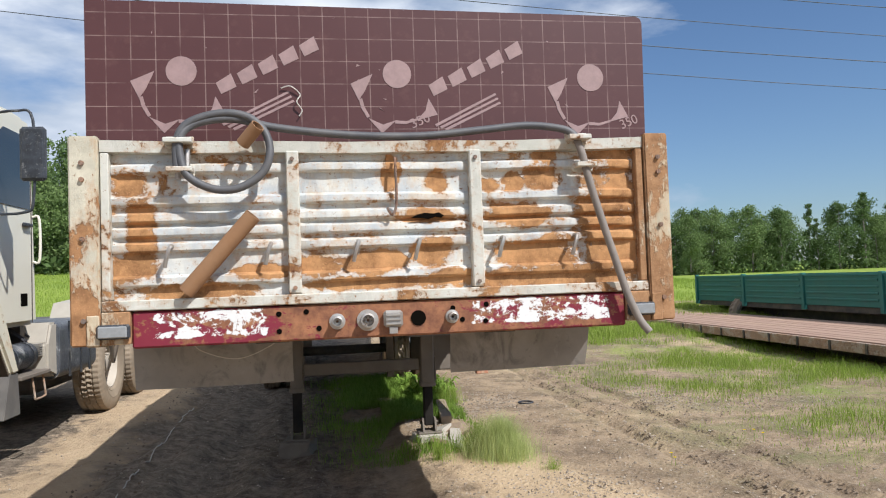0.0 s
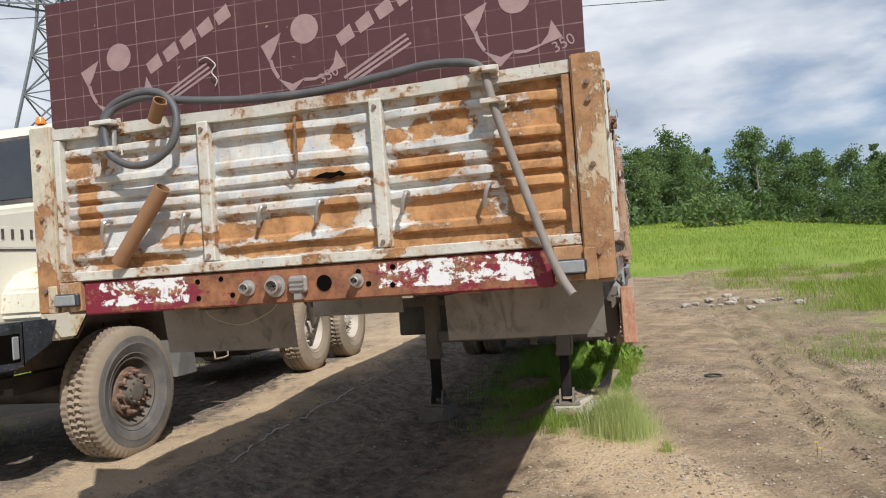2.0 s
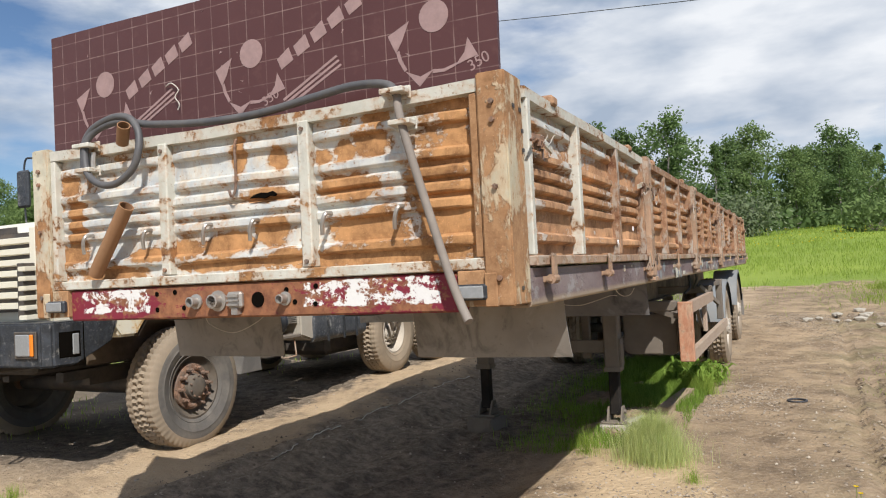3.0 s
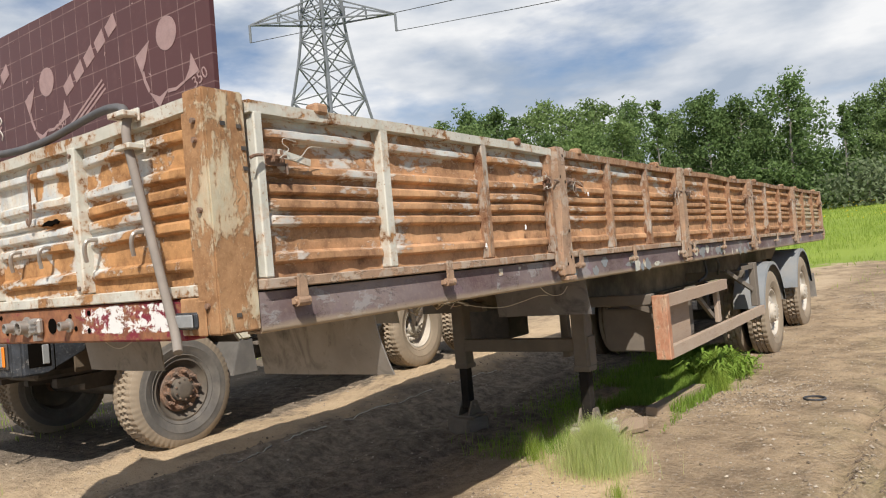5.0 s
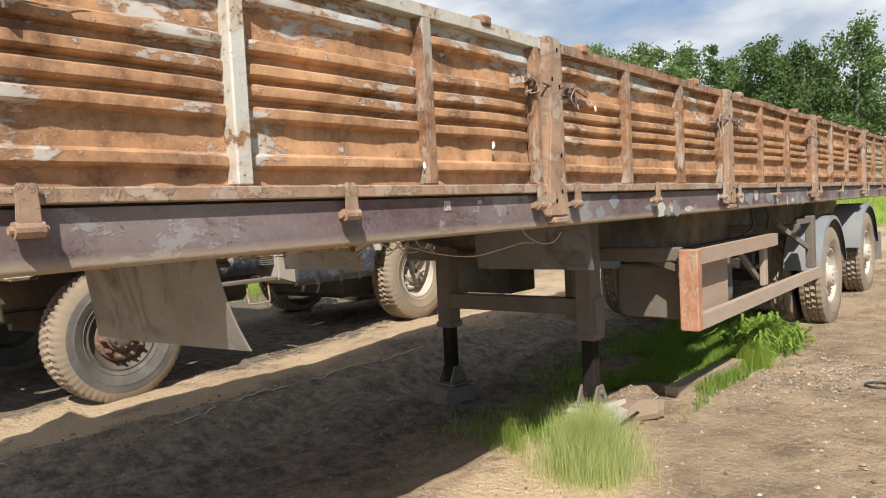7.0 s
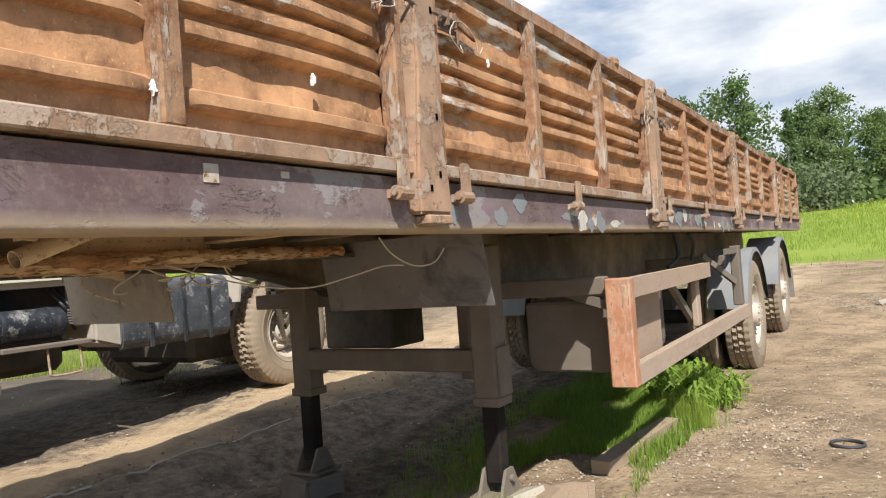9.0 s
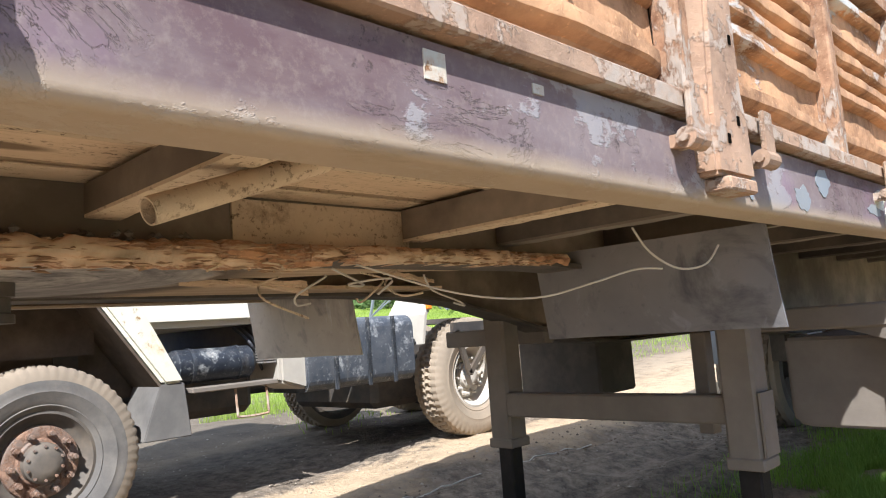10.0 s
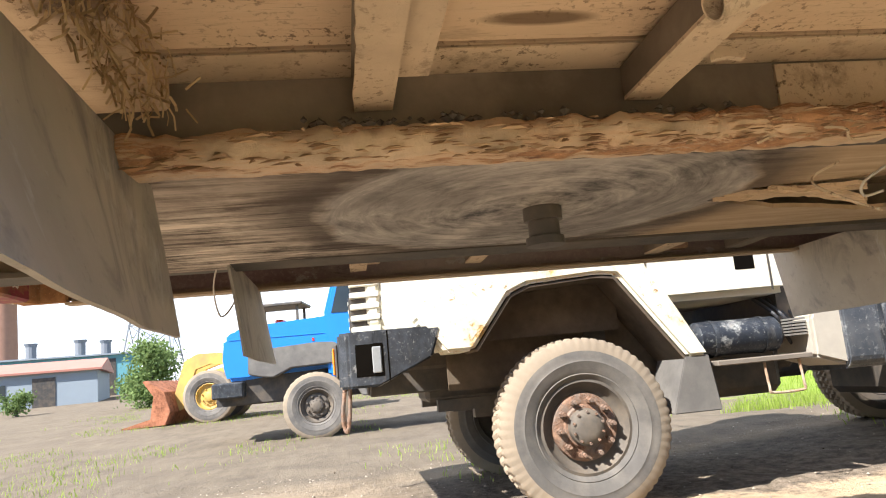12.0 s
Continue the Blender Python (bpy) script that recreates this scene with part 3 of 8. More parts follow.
def make_ground():
    k = Nodes("yard_soil")
    ax = k.axes()
    n1, n2, n3 = k.noise(0.35, 8, 0.6), k.noise(2.2, 8, 0.65), k.noise(30.0, 6, 0.7)
    n4 = k.noise(9.0, 8, 0.75)
    soil = k.mix(k.ramp(k.mix(0.4, n2, n4), 0.40, 0.60), (0.175, 0.125, 0.08), (0.48, 0.355, 0.222))
    soil = k.mix(k.math("MULTIPLY", k.ramp(k.mix(0.35, n1, n4), 0.44, 0.60), 0.50), soil, (0.17, 0.125, 0.088))
    soil = k.mix(k.math("MULTIPLY", k.ramp(n3, 0.52, 0.68), 0.45), soil, (0.48, 0.40, 0.31))
    soil = k.mix(k.math("MULTIPLY", k.ramp(k.voronoi(38.0), 0.05, 0.22, (1, 1, 1), (0, 0, 0)), 0.35), soil, (0.42, 0.375, 0.315))
    soil = k.mix(k.math("MULTIPLY", k.ramp(k.noise(4.0, 9, 0.8), 0.54, 0.72), 0.45), soil, (0.15, 0.112, 0.08))
    sand = k.math("MULTIPLY", k.math("MULTIPLY", k.ramp(k.noise(0.9, 7, 0.7), 0.46, 0.56), k.ramp(k.math("ADD", ax[0], k.math("MULTIPLY", n2, 0.8)), 1.35, 1.9, (1, 1, 1), (0, 0, 0))), 0.85)
    soil = k.mix(sand, soil, k.mix(n3, (0.40, 0.30, 0.195), (0.53, 0.415, 0.285)))
    bank_x = k.math("ABSOLUTE", k.math("SUBTRACT", k.math("ADD", ax[0], k.math("MULTIPLY", k.math("SUBTRACT", k.mix(0.4, n2, n4), 0.5), 1.3)), k.math("SUBTRACT", 1.95, k.math("MULTIPLY", ax[1], 0.33))))
    bank = k.math("MULTIPLY", k.ramp(bank_x, 0.36, 0.60, (1, 1, 1), (0, 0, 0)), k.ramp(k.math("MULTIPLY", ax[1], 0.1), 0.30, 0.40, (1, 1, 1), (0, 0, 0)))
    bank = k.math("MULTIPLY", bank, k.ramp(ax[1], -0.6, 0.8))
    soil = k.mix(k.math("MULTIPLY", bank, 0.85), soil, k.mix(n3, (0.50, 0.365, 0.22), (0.66, 0.50, 0.32)))
    moss = k.math("MULTIPLY", k.ramp(k.noise(1.1, 8, 0.7, k.mapped((1, 1, 1), (3, 8, 0))), 0.46, 0.62), k.ramp(ax[0], 2.0, 3.4))
    soil = k.mix(k.math("MULTIPLY", moss, 0.55), soil, (0.17, 0.185, 0.07))
    lane_x = k.math("ADD", ax[0], k.math("MULTIPLY", k.math("SUBTRACT", k.mix(0.4, n2, n4), 0.5), 1.2))
    lane = k.math("MULTIPLY", k.ramp(k.math("ADD", k.math("MULTIPLY", lane_x, 0.1), 0.5), 0.10, 0.17), k.ramp(k.math("ADD", k.math("MULTIPLY", lane_x, 0.1), 0.5), 0.30, 0.36, (1, 1, 1), (0, 0, 0)))
    lane = k.math("MULTIPLY", lane, k.ramp(k.noise(2.6, 8, 0.75, k.mapped((1.0, 0.5, 1), (4, 2, 0))), 0.34, 0.52))
    soil = k.mix(k.math("MULTIPLY", lane, 0.8), soil, k.mix(n4, (0.40, 0.295, 0.185), (0.60, 0.455, 0.30)))
    # dark mud under the trailer and under the truck, with shade mixed into its colour
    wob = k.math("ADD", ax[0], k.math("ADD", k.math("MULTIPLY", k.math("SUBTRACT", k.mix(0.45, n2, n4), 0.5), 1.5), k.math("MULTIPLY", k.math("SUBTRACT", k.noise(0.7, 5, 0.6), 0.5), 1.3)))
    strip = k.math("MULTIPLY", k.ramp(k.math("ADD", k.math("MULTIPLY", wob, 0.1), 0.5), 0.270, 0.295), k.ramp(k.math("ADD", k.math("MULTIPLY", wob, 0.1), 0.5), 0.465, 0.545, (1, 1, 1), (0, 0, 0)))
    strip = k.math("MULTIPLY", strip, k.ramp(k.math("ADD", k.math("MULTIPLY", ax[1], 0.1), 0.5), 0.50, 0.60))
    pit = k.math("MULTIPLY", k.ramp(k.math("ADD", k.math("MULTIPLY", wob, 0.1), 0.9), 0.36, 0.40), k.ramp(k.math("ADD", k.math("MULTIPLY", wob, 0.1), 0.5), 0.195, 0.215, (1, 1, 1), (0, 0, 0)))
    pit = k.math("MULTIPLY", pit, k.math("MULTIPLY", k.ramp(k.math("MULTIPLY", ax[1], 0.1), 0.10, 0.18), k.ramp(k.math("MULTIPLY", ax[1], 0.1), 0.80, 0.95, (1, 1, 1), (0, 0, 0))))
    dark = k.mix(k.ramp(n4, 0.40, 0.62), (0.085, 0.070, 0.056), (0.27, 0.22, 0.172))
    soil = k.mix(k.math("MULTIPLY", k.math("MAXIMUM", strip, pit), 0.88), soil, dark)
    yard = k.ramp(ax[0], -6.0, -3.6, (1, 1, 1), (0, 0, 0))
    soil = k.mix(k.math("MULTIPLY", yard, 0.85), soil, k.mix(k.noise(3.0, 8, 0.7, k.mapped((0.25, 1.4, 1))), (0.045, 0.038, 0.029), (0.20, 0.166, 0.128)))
    # green cover: open field behind and to the right of the tracks
    gn = k.math("MULTIPLY", k.math("SUBTRACT", k.noise(0.55, 6, 0.65), 0.5), 7.0)
    e1 = k.ramp(k.math("MULTIPLY", k.math("ADD", k.math("SUBTRACT", ax[1], 17.0), gn), 0.1), 0.0, 0.25)
    right = k.math("ADD", k.math("ADD", k.math("SUBTRACT", ax[0], 3.7), k.math("MULTIPLY", k.math("SUBTRACT", ax[1], 3.0), 0.0)), k.math("MULTIPLY", gn, 0.35))
    e2 = k.math("MULTIPLY", k.ramp(k.math("MULTIPLY", right, 0.5), 0.0, 0.5), k.ramp(ax[1], 1.0, 3.0))
    left = k.ramp(k.math("MULTIPLY", k.math("SUBTRACT", -6.0, k.math("ADD", ax[0], gn)), 0.1), 0.0, 0.3)
    left = k.math("MULTIPLY", left, k.ramp(k.math("MULTIPLY", ax[1], 0.05), 0.25, 0.55))
    green = k.math("MAXIMUM", k.math("MAXIMUM", e1, k.math("MULTIPLY", e2, 0.5)), left)
    patch = k.ramp(k.math("ADD", k.math("MULTIPLY", green, 0.5), k.math("MULTIPLY", k.noise(1.3, 7, 0.7), 0.55)), 0.52, 0.64)
    lawn = k.mix(k.noise(5.0, 7, 0.7), (0.13, 0.19, 0.033), (0.27, 0.35, 0.065))
    lawn = k.mix(k.math("MULTIPLY", k.ramp(k.noise(0.12, 5, 0.6), 0.42, 0.6), 0.5), lawn, (0.31, 0.37, 0.065))
    col = k.mix(patch, soil, lawn)
    k.bump(k.mix(0.5, k.mix(0.4, n3, k.voronoi(30.0)), n4), 1.0, 0.045)
    return k.done(col, 0.95, 0.0, 0.15)


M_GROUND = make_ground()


def make_leaf(name, a, b, rough=0.55):
    k = Nodes(name)
    col = k.mix(k.island(), a, b)
    col = k.mix(k.math("MULTIPLY", k.rand(), 0.35), col, tuple(c * 0.62 for c in a))
    k.done(col, 0.9, 0.0, 0.05)
    tr = k.n.new("ShaderNodeBsdfTranslucent")
    k.set(tr.inputs["Color"], col)
    mx = k.n.new("ShaderNodeMixShader")
    mx.inputs[0].default_value = 0.42
    k.l.new(k.bsdf.outputs["BSDF"], mx.inputs[1])
    k.l.new(tr.outputs["BSDF"], mx.inputs[2])
    k.l.new(mx.outputs["Shader"], k.out.inputs["Surface"])
    return k.mat


M_LEAF = make_leaf("birch_leaves", (0.15, 0.215, 0.08), (0.245, 0.33, 0.125))
M_LEAF_DARK = make_leaf("dark_leaves", (0.11, 0.17, 0.066), (0.19, 0.27, 0.10))
M_LEAF_GREY = make_leaf("grey_willow_leaves", (0.14, 0.18, 0.10), (0.22, 0.26, 0.15))
M_GRASS = make_leaf("grass_blades", (0.20, 0.29, 0.045), (0.42, 0.52, 0.11))
M_STRAW = make_leaf("pale_grass_blades", (0.36, 0.43, 0.14), (0.62, 0.66, 0.30))
M_WEED = make_leaf("weed_leaves", (0.16, 0.27, 0.04), (0.34, 0.47, 0.10))
M_FLOWER = make_leaf("yellow_flowers", (0.75, 0.55, 0.02), (0.85, 0.65, 0.03))
M_BARK = plain("grey_bark", (0.22, 0.20, 0.17), 0.4, 6, 0.9)


# ---- building helpers ----
ORIGIN = {}


def thing(name, label, category, at=(0, 0, 0), group="", kind=""):
    ob = new(name)
    ob.location = at
    ORIGIN[ob.name] = Vector(at)
    return tagged(ob, label, category, group, kind)


def finish(bm, smooth=None):
    bmesh.ops.recalc_face_normals(bm, faces=bm.faces)
    if smooth is not None:
        for f in bm.faces:
            f.smooth = True
        lim = radians(smooth)
        for e in bm.edges:
            if len(e.link_faces) == 2 and e.calc_face_angle(0) > lim:
                e.smooth = False


def part(name, bm, material, parent=None, label="", smooth=None, kind=""):
    """Link bm, drawn in the thing's own build space, as one mesh under a thing or part."""
    finish(bm, smooth)
    origin = ORIGIN.get(parent.name, Vector()) if parent else Vector()
    if origin.length:
        bmesh.ops.translate(bm, verts=bm.verts, vec=-origin)
    me = bpy.data.meshes.new(name)
    bm.to_mesh(me)
    bm.free()
    me.materials.append(material)
    ob = new(name, me)
    if parent:
        ob.parent = parent
        ORIGIN[ob.name] = origin
    return tagged(ob, label, "", "", kind)


def again(ob, parent, m):
    """The same mesh once more under parent, moved by m in the thing's space."""
    o = new(ob.name.split(".")[0], ob.data)
    o.parent = parent
    o.matrix_basis = m
    ORIGIN[o.name] = ORIGIN.get(parent.name, Vector())
    if "label" in ob:
        o["label"] = ob["label"]
    return o


def box(bm, x0, x1, y0, y1, z0, z1, bevel=0.0):
    vs = [bm.verts.new((x, y, z)) for x in (x0, x1) for y in (y0, y1) for z in (z0, z1)]
    fs = [bm.faces.new([vs[i] for i in q]) for q in ((0, 1, 3, 2), (4, 6, 7, 5), (0, 4, 5, 1), (2, 3, 7, 6), (0, 2, 6, 4), (1, 5, 7, 3))]
    if bevel:
        es = list({e for f in fs for e in f.edges})
        bmesh.ops.bevel(bm, geom=es, offset=bevel, segments=1, affect="EDGES")
    return vs


def boxes(*specs, bevel=0.0):
    bm = bmesh.new()
    for s in specs:
        box(bm, *s, bevel=bevel)
    return bm


def prism(bm, outline, axis, lo, hi, bevel=0.0):
    """A flat outline pushed from lo to hi along axis (0, 1, 2); outline in the two other axes in order."""
    def spot(p, d):
        c = list(p)
        c.insert(axis, d)
        return c
    a = [bm.verts.new(spot(p, lo)) for p in outline]
    b = [bm.verts.new(spot(p, hi)) for p in outline]
    fs = [bm.faces.new(a), bm.faces.new(b[::-1])]
    n = len(a)
    for i in range(n):
        fs.append(bm.faces.new((a[i], a[(i + 1) % n], b[(i + 1) % n], b[i])))
    if bevel:
        bmesh.ops.recalc_face_normals(bm, faces=fs)
        bmesh.ops.bevel(bm, geom=list({e for f in fs for e in f.edges}), offset=bevel, segments=2, affect="EDGES")
    return fs


def bar(bm, p0, p1, w, h=None, up=(0, 0, 1)):
    """A square bar between two points."""
    h = h or w
    p0, p1 = Vector(p0), Vector(p1)
    d = (p1 - p0).normalized()
    u = Vector(up)
    if abs(d.dot(u)) > 0.98:
        u = Vector((1, 0, 0))
    s = d.cross(u).normalized()
    u = s.cross(d)
    ring = [[bm.verts.new(p + s * a * w / 2 + u * b * h / 2) for a, b in ((-1, -1), (1, -1), (1, 1), (-1, 1))] for p in (p0, p1)]
    bm.faces.new(ring[0])
    bm.faces.new(ring[1][::-1])
    for i in range(4):
        bm.faces.new((ring[0][i], ring[0][(i + 1) % 4], ring[1][(i + 1) % 4], ring[1][i]))


def tube(bm, pts, r, seg=10, caps=True, radii=None):
    """A round tube through the points."""
    pts = [Vector(p) for p in pts]
    rings, side = [], None
    for i, p in enumerate(pts):
        d = (pts[min(i + 1, len(pts) - 1)] - pts[max(i - 1, 0)]).normalized()
        if side is None:
            side = d.orthogonal().normalized()
        else:
            side = (side - d * side.dot(d)).normalized()
        up = d.cross(side)
        rr = radii[i] if radii else r
        rings.append([bm.verts.new(p + (side * math.cos(a) + up * math.sin(a)) * rr) for a in (2 * math.pi * j / seg for j in range(seg))])
    for a, b in zip(rings, rings[1:]):
        for j in range(seg):
            bm.faces.new((a[j], a[(j + 1) % seg], b[(j + 1) % seg], b[j]))
    if caps:
        bm.faces.new(rings[0][::-1])
        bm.faces.new(rings[-1])


def curve_points(keys, n=8):
    """Points of a smooth line through the keys."""
    ks = [Vector(p) for p in keys]
    out = []
    for i in range(len(ks) - 1):
        a, b, c, d = ks[max(i - 1, 0)], ks[i], ks[i + 1], ks[min(i + 2, len(ks) - 1)]
        for j in range(n):
            t = j / n
            out.append(0.5 * (2 * b + (c - a) * t + (2 * a - 5 * b + 4 * c - d) * t * t + (3 * b - a - 3 * c + d) * t ** 3))
    return out + [ks[-1]]


def lathe(bm, profile, centre, seg=40, close=True):
    """Turn a profile of (radius, along) pairs round the x axis through centre."""
    cx, cy, cz = centre
    rings = []
    for r, x in profile:
        rings.append([bm.verts.new((cx + x, cy + r * math.sin(a), cz + r * math.cos(a))) for a in (2 * math.pi * j / seg for j in range(seg))])
    n = len(rings)
    for i in range(n if close else n - 1):
        a, b = rings[i], rings[(i + 1) % n]
        for j in range(seg):
            bm.faces.new((a[j], a[(j + 1) % seg], b[(j + 1) % seg], b[j]))
    if not close:
        for ring in (rings[0], rings[-1]):
            bm.faces.new(ring)
    return rings


def smoothstep(a, b, x):
    t = np.clip((x - a) / (b - a), 0, 1)
    return t * t * (3 - 2 * t)


# ---- ground ----
def wave(x, y, f, s):
    return np.sin(x * f + s) * np.cos(y * f * 1.13 - s * 1.7) + 0.5 * np.sin(x * f * 2.3 - y * f * 1.7 + s)


def ground_z(x, y):
    """Height of the yard; it rises gently away from the vehicles."""
    x, y = np.asarray(x, float), np.asarray(y, float)
    z = 0.028 * np.clip(-x - 11.0, 0, 70) + 0.012 * np.clip(-x - 40, 0, 40) + 0.0625 * np.clip(y - 8.6, 0, 56) * (1 - 0.80 * smoothstep(4, 32, x))
    z = z + 0.11 * smoothstep(4.2, 6.4, y) * (1 - smoothstep(9.0, 12.0, y)) * (1 - smoothstep(-2.5, -1.6, x)) * smoothstep(-9.0, -6.0, x)
    z = z - 0.075 * smoothstep(-1.75, -1.2, x) * (1 - smoothstep(0.25, 0.62, x)) * smoothstep(0.2, 1.2, y) * (1 - smoothstep(5.0, 6.5, y))
    far = smoothstep(95, 260, np.hypot(x, y))
    near = 1 - smoothstep(8, 30, np.hypot(x, y - 4))
    z = z + near * (0.010 * wave(x, y, 2.1, 0.4) + 0.007 * wave(x + 0.3 * np.sin(y * 3), y, 5.3, 2.0) + 0.005 * wave(x + 0.2 * np.sin(y * 7.1), y + 0.2 * np.sin(x * 6.3), 12.0, 1.0) + 0.0035 * wave(x + 0.11 * np.sin(y * 19), y + 0.1 * np.sin(x * 17), 29.0, 3.0))
    mud = near * smoothstep(-2.6, -1.9, x) * (1 - smoothstep(-0.2, 0.6, x))
    z = z + mud * (0.016 * wave(x * 1.3 + 0.2 * np.sin(y * 2.0), y * 0.45, 5.0, 0.7) + 0.010 * wave(x + 0.15 * np.sin(y * 6), y * 0.6, 14.0, 2.2) + 0.006 * wave(x, y + 0.2 * np.sin(x * 9), 31.0, 5.0))
    # wheel ruts beside the truck and on the open track
    for cx, depth, wide in ((-2.1, 0.05, 0.13), (-1.75, 0.035, 0.1), (-1.25, 0.04, 0.16), (-0.8, 0.03, 0.12), (2.62, 0.05, 0.06), (2.80, 0.04, 0.05), (3.22, 0.045, 0.06)):
        line = cx + 0.10 * np.sin(y * 0.5 + cx)
        z = z - near * depth * np.exp(-((x - line) / wide) ** 2) + near * 0.5 * depth * np.exp(-((x - line - wide * 2) / (wide * 0.8)) ** 2)
    return z * (1 - far) + far * 3.0


def graded(lo, hi, a, b, step, grow=1.16):
    """Grid lines: even steps from a to b, widening out to lo and hi."""
    mid = list(np.arange(a, b + step * 0.5, step))
    up, s = [mid[-1]], step
    while up[-1] < hi:
        s *= grow
        up.append(min(hi, up[-1] + s))
    down, s = [mid[0]], step
    while down[-1] > lo:
        s *= grow
        down.append(max(lo, down[-1] - s))
    return np.array(down[:0:-1] + mid + up[1:])


def build_ground():
    gx, gy = graded(-1500, 1500, -6.5, 6.5, 0.08), graded(-1500, 1500, -3.5, 12.0, 0.09)
    xx, yy = np.meshgrid(gx, gy)
    zz = ground_z(xx, yy)
    verts = np.stack([xx.ravel(), yy.ravel(), zz.ravel()], 1).tolist()
    nx = len(gx)
    faces = [(j * nx + i, j * nx + i + 1, (j + 1) * nx + i + 1, (j + 1) * nx + i) for j in range(len(gy) - 1) for i in range(nx - 1)]
    me = bpy.data.meshes.new("ground")
    me.from_pydata(verts, [], faces)
    me.polygons.foreach_set("use_smooth", [True] * len(faces))
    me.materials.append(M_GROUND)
    tagged(new("ground", me), "packed sandy soil with ruts, gravel and green grass", "ground", kind="structure")


build_ground()


# ---- the semi-trailer ----
TRAILER = thing("semi_trailer", "long rusty dropside flatbed semi-trailer standing on its landing legs", "semi-trailer", (0, 0, 0))
PANEL_LO, PANEL_HI = 1.472, 2.072


def ridge_profile(z):
    """How far the pressed sheet stands out at the height z."""
    out = 0.0
    for c in RIDGES:
        d = (z - c) / 0.025
        if abs(d) < 1:
            out = max(out, 0.033 * min(1.0, (1 - abs(d)) * (2.0 if d > 0 else 3.2)) ** 0.8 * (0.9 + 0.1 * (1 - d * d)))
    return out


def panel_heights():
    zs = set()
    for c in RIDGES:
        for d in (-0.025, -0.019, -0.0125, 0.0, 0.0125, 0.019, 0.025):
            zs.add(round(c + d, 4))
    for i in range(21):
        z = PANEL_LO + (PANEL_HI - PANEL_LO) * i / 20
        if all(abs(z - c) > 0.029 for c in RIDGES):
            zs.add(round(z, 4))
    return sorted(zs)


def pressed_sheet(lo, hi, spot, seed, step=0.045, dent=0.014):
    """A pressed steel sheet from lo to hi along a wall; spot(u, z, out) gives the place."""
    bm = bmesh.new()
    zs = panel_heights()
    n = max(2, int((hi - lo) / step))
    back = []
    grid = []
    for i in range(n + 1):
        u = lo + (hi - lo) * i / n
        rim = min(1.0, min(u - lo, hi - u) / 0.05)
        col, col2 = [], []
        for z in zs:
            zz = z + 0.006 * noise.noise((u * 2.1, seed * 3.1, z * 2.0))
            warp = dent * noise.noise((u * 2.6 + seed * 7, z * 5.0, seed)) + 0.5 * dent * noise.noise((u * 7.0, z * 9.0, seed + 4)) + 0.30 * dent * noise.noise((u * 21.0, z * 26.0, seed + 8))
            out = ridge_profile(z) * (0.35 + 0.65 * rim) + warp
            col.append(bm.verts.new(spot(u, zz, out)))
            col2.append(bm.verts.new(spot(u, zz, out - 0.004)))
        grid.append(col)
        back.append(col2)
    for sheet, flip in ((grid, False), (back, True)):
        for i in range(n):
            for j in range(len(zs) - 1):
                q = (sheet[i][j], sheet[i + 1][j], sheet[i + 1][j + 1], sheet[i][j + 1])
                bm.faces.new(q[::-1] if flip else q)
    return bm


# front board
FX = 1.25


def front_spot(u, z, out):
    return (u, 0.035 - out * 0.8, z)


front = part("front_board", boxes((-1.14, 1.14, 0.055, 0.075, 1.47, 2.06)), M_DARK, TRAILER, "chipped white pressed steel front board, rust showing")
for i, (a, b) in enumerate(((-1.105, -0.415), (-0.365, 0.355), (0.405, 1.105))):
    part("panel", pressed_sheet(a, b, front_spot, i + 1), M_FRONT, front, smooth=28)
bm = bmesh.new()
n = 46
rows = []
for i in range(n + 1):
    x = -1.139 + 2.278 * i / n
    dz = -0.010 * math.sin((x + 1.14) / 2.28 * math.pi) + 0.004 * noise.noise((x * 3, 0, 0))
    rows.append([bm.verts.new(p) for p in ((x, -0.004, 2.066 + dz), (x, -0.008, 2.112 + dz), (x, 0.052, 2.114 + dz), (x, 0.054, 2.062 + dz))])
for a, b in zip(rows, rows[1:]):
    for j in range(4):
        bm.faces.new((a[j], b[j], b[(j + 1) % 4], a[(j + 1) % 4]))
bm.faces.new(rows[0])
bm.faces.new(rows[-1][::-1])
part("top_rail", bm, M_FRAME, front)
part("bottom_rail", boxes((-1.139, 1.139, -0.012, 0.054, 1.432, 1.474), bevel=0.004), M_FRAME, front)
for x in (-0.39, 0.378):
    part("stake", boxes((x - 0.026, x + 0.026, -0.012, 0.054, 1.476, 2.064), bevel=0.005), M_FRAME, front)
    for z in (2.03, 1.50):
        bm = bmesh.new()
        tube(bm, ((x, -0.022, z), (x, -0.011, z)), 0.009, 8)
        part("bolt", bm, M_HUB, front)
for x in (-1.122, 1.122):
    part("edge_strip", boxes((x - 0.016, x + 0.016, -0.006, 0.05, 1.476, 2.062), bevel=0.003), M_FRAME if x < 0 else M_POST, front)
# welded loops on the front board
for x in (-0.885, -0.495, -0.14, 0.115, 0.475, 0.800):
    bm = bmesh.new()
    tube(bm, curve_points(((x + 0.012, 0.012, 1.685), (x + 0.012, -0.030, 1.68), (x, -0.036, 1.645), (x - 0.010, -0.024, 1.60)), 4), 0.0085, 7)
    part("tie_loop", bm, M_STEEL, front)
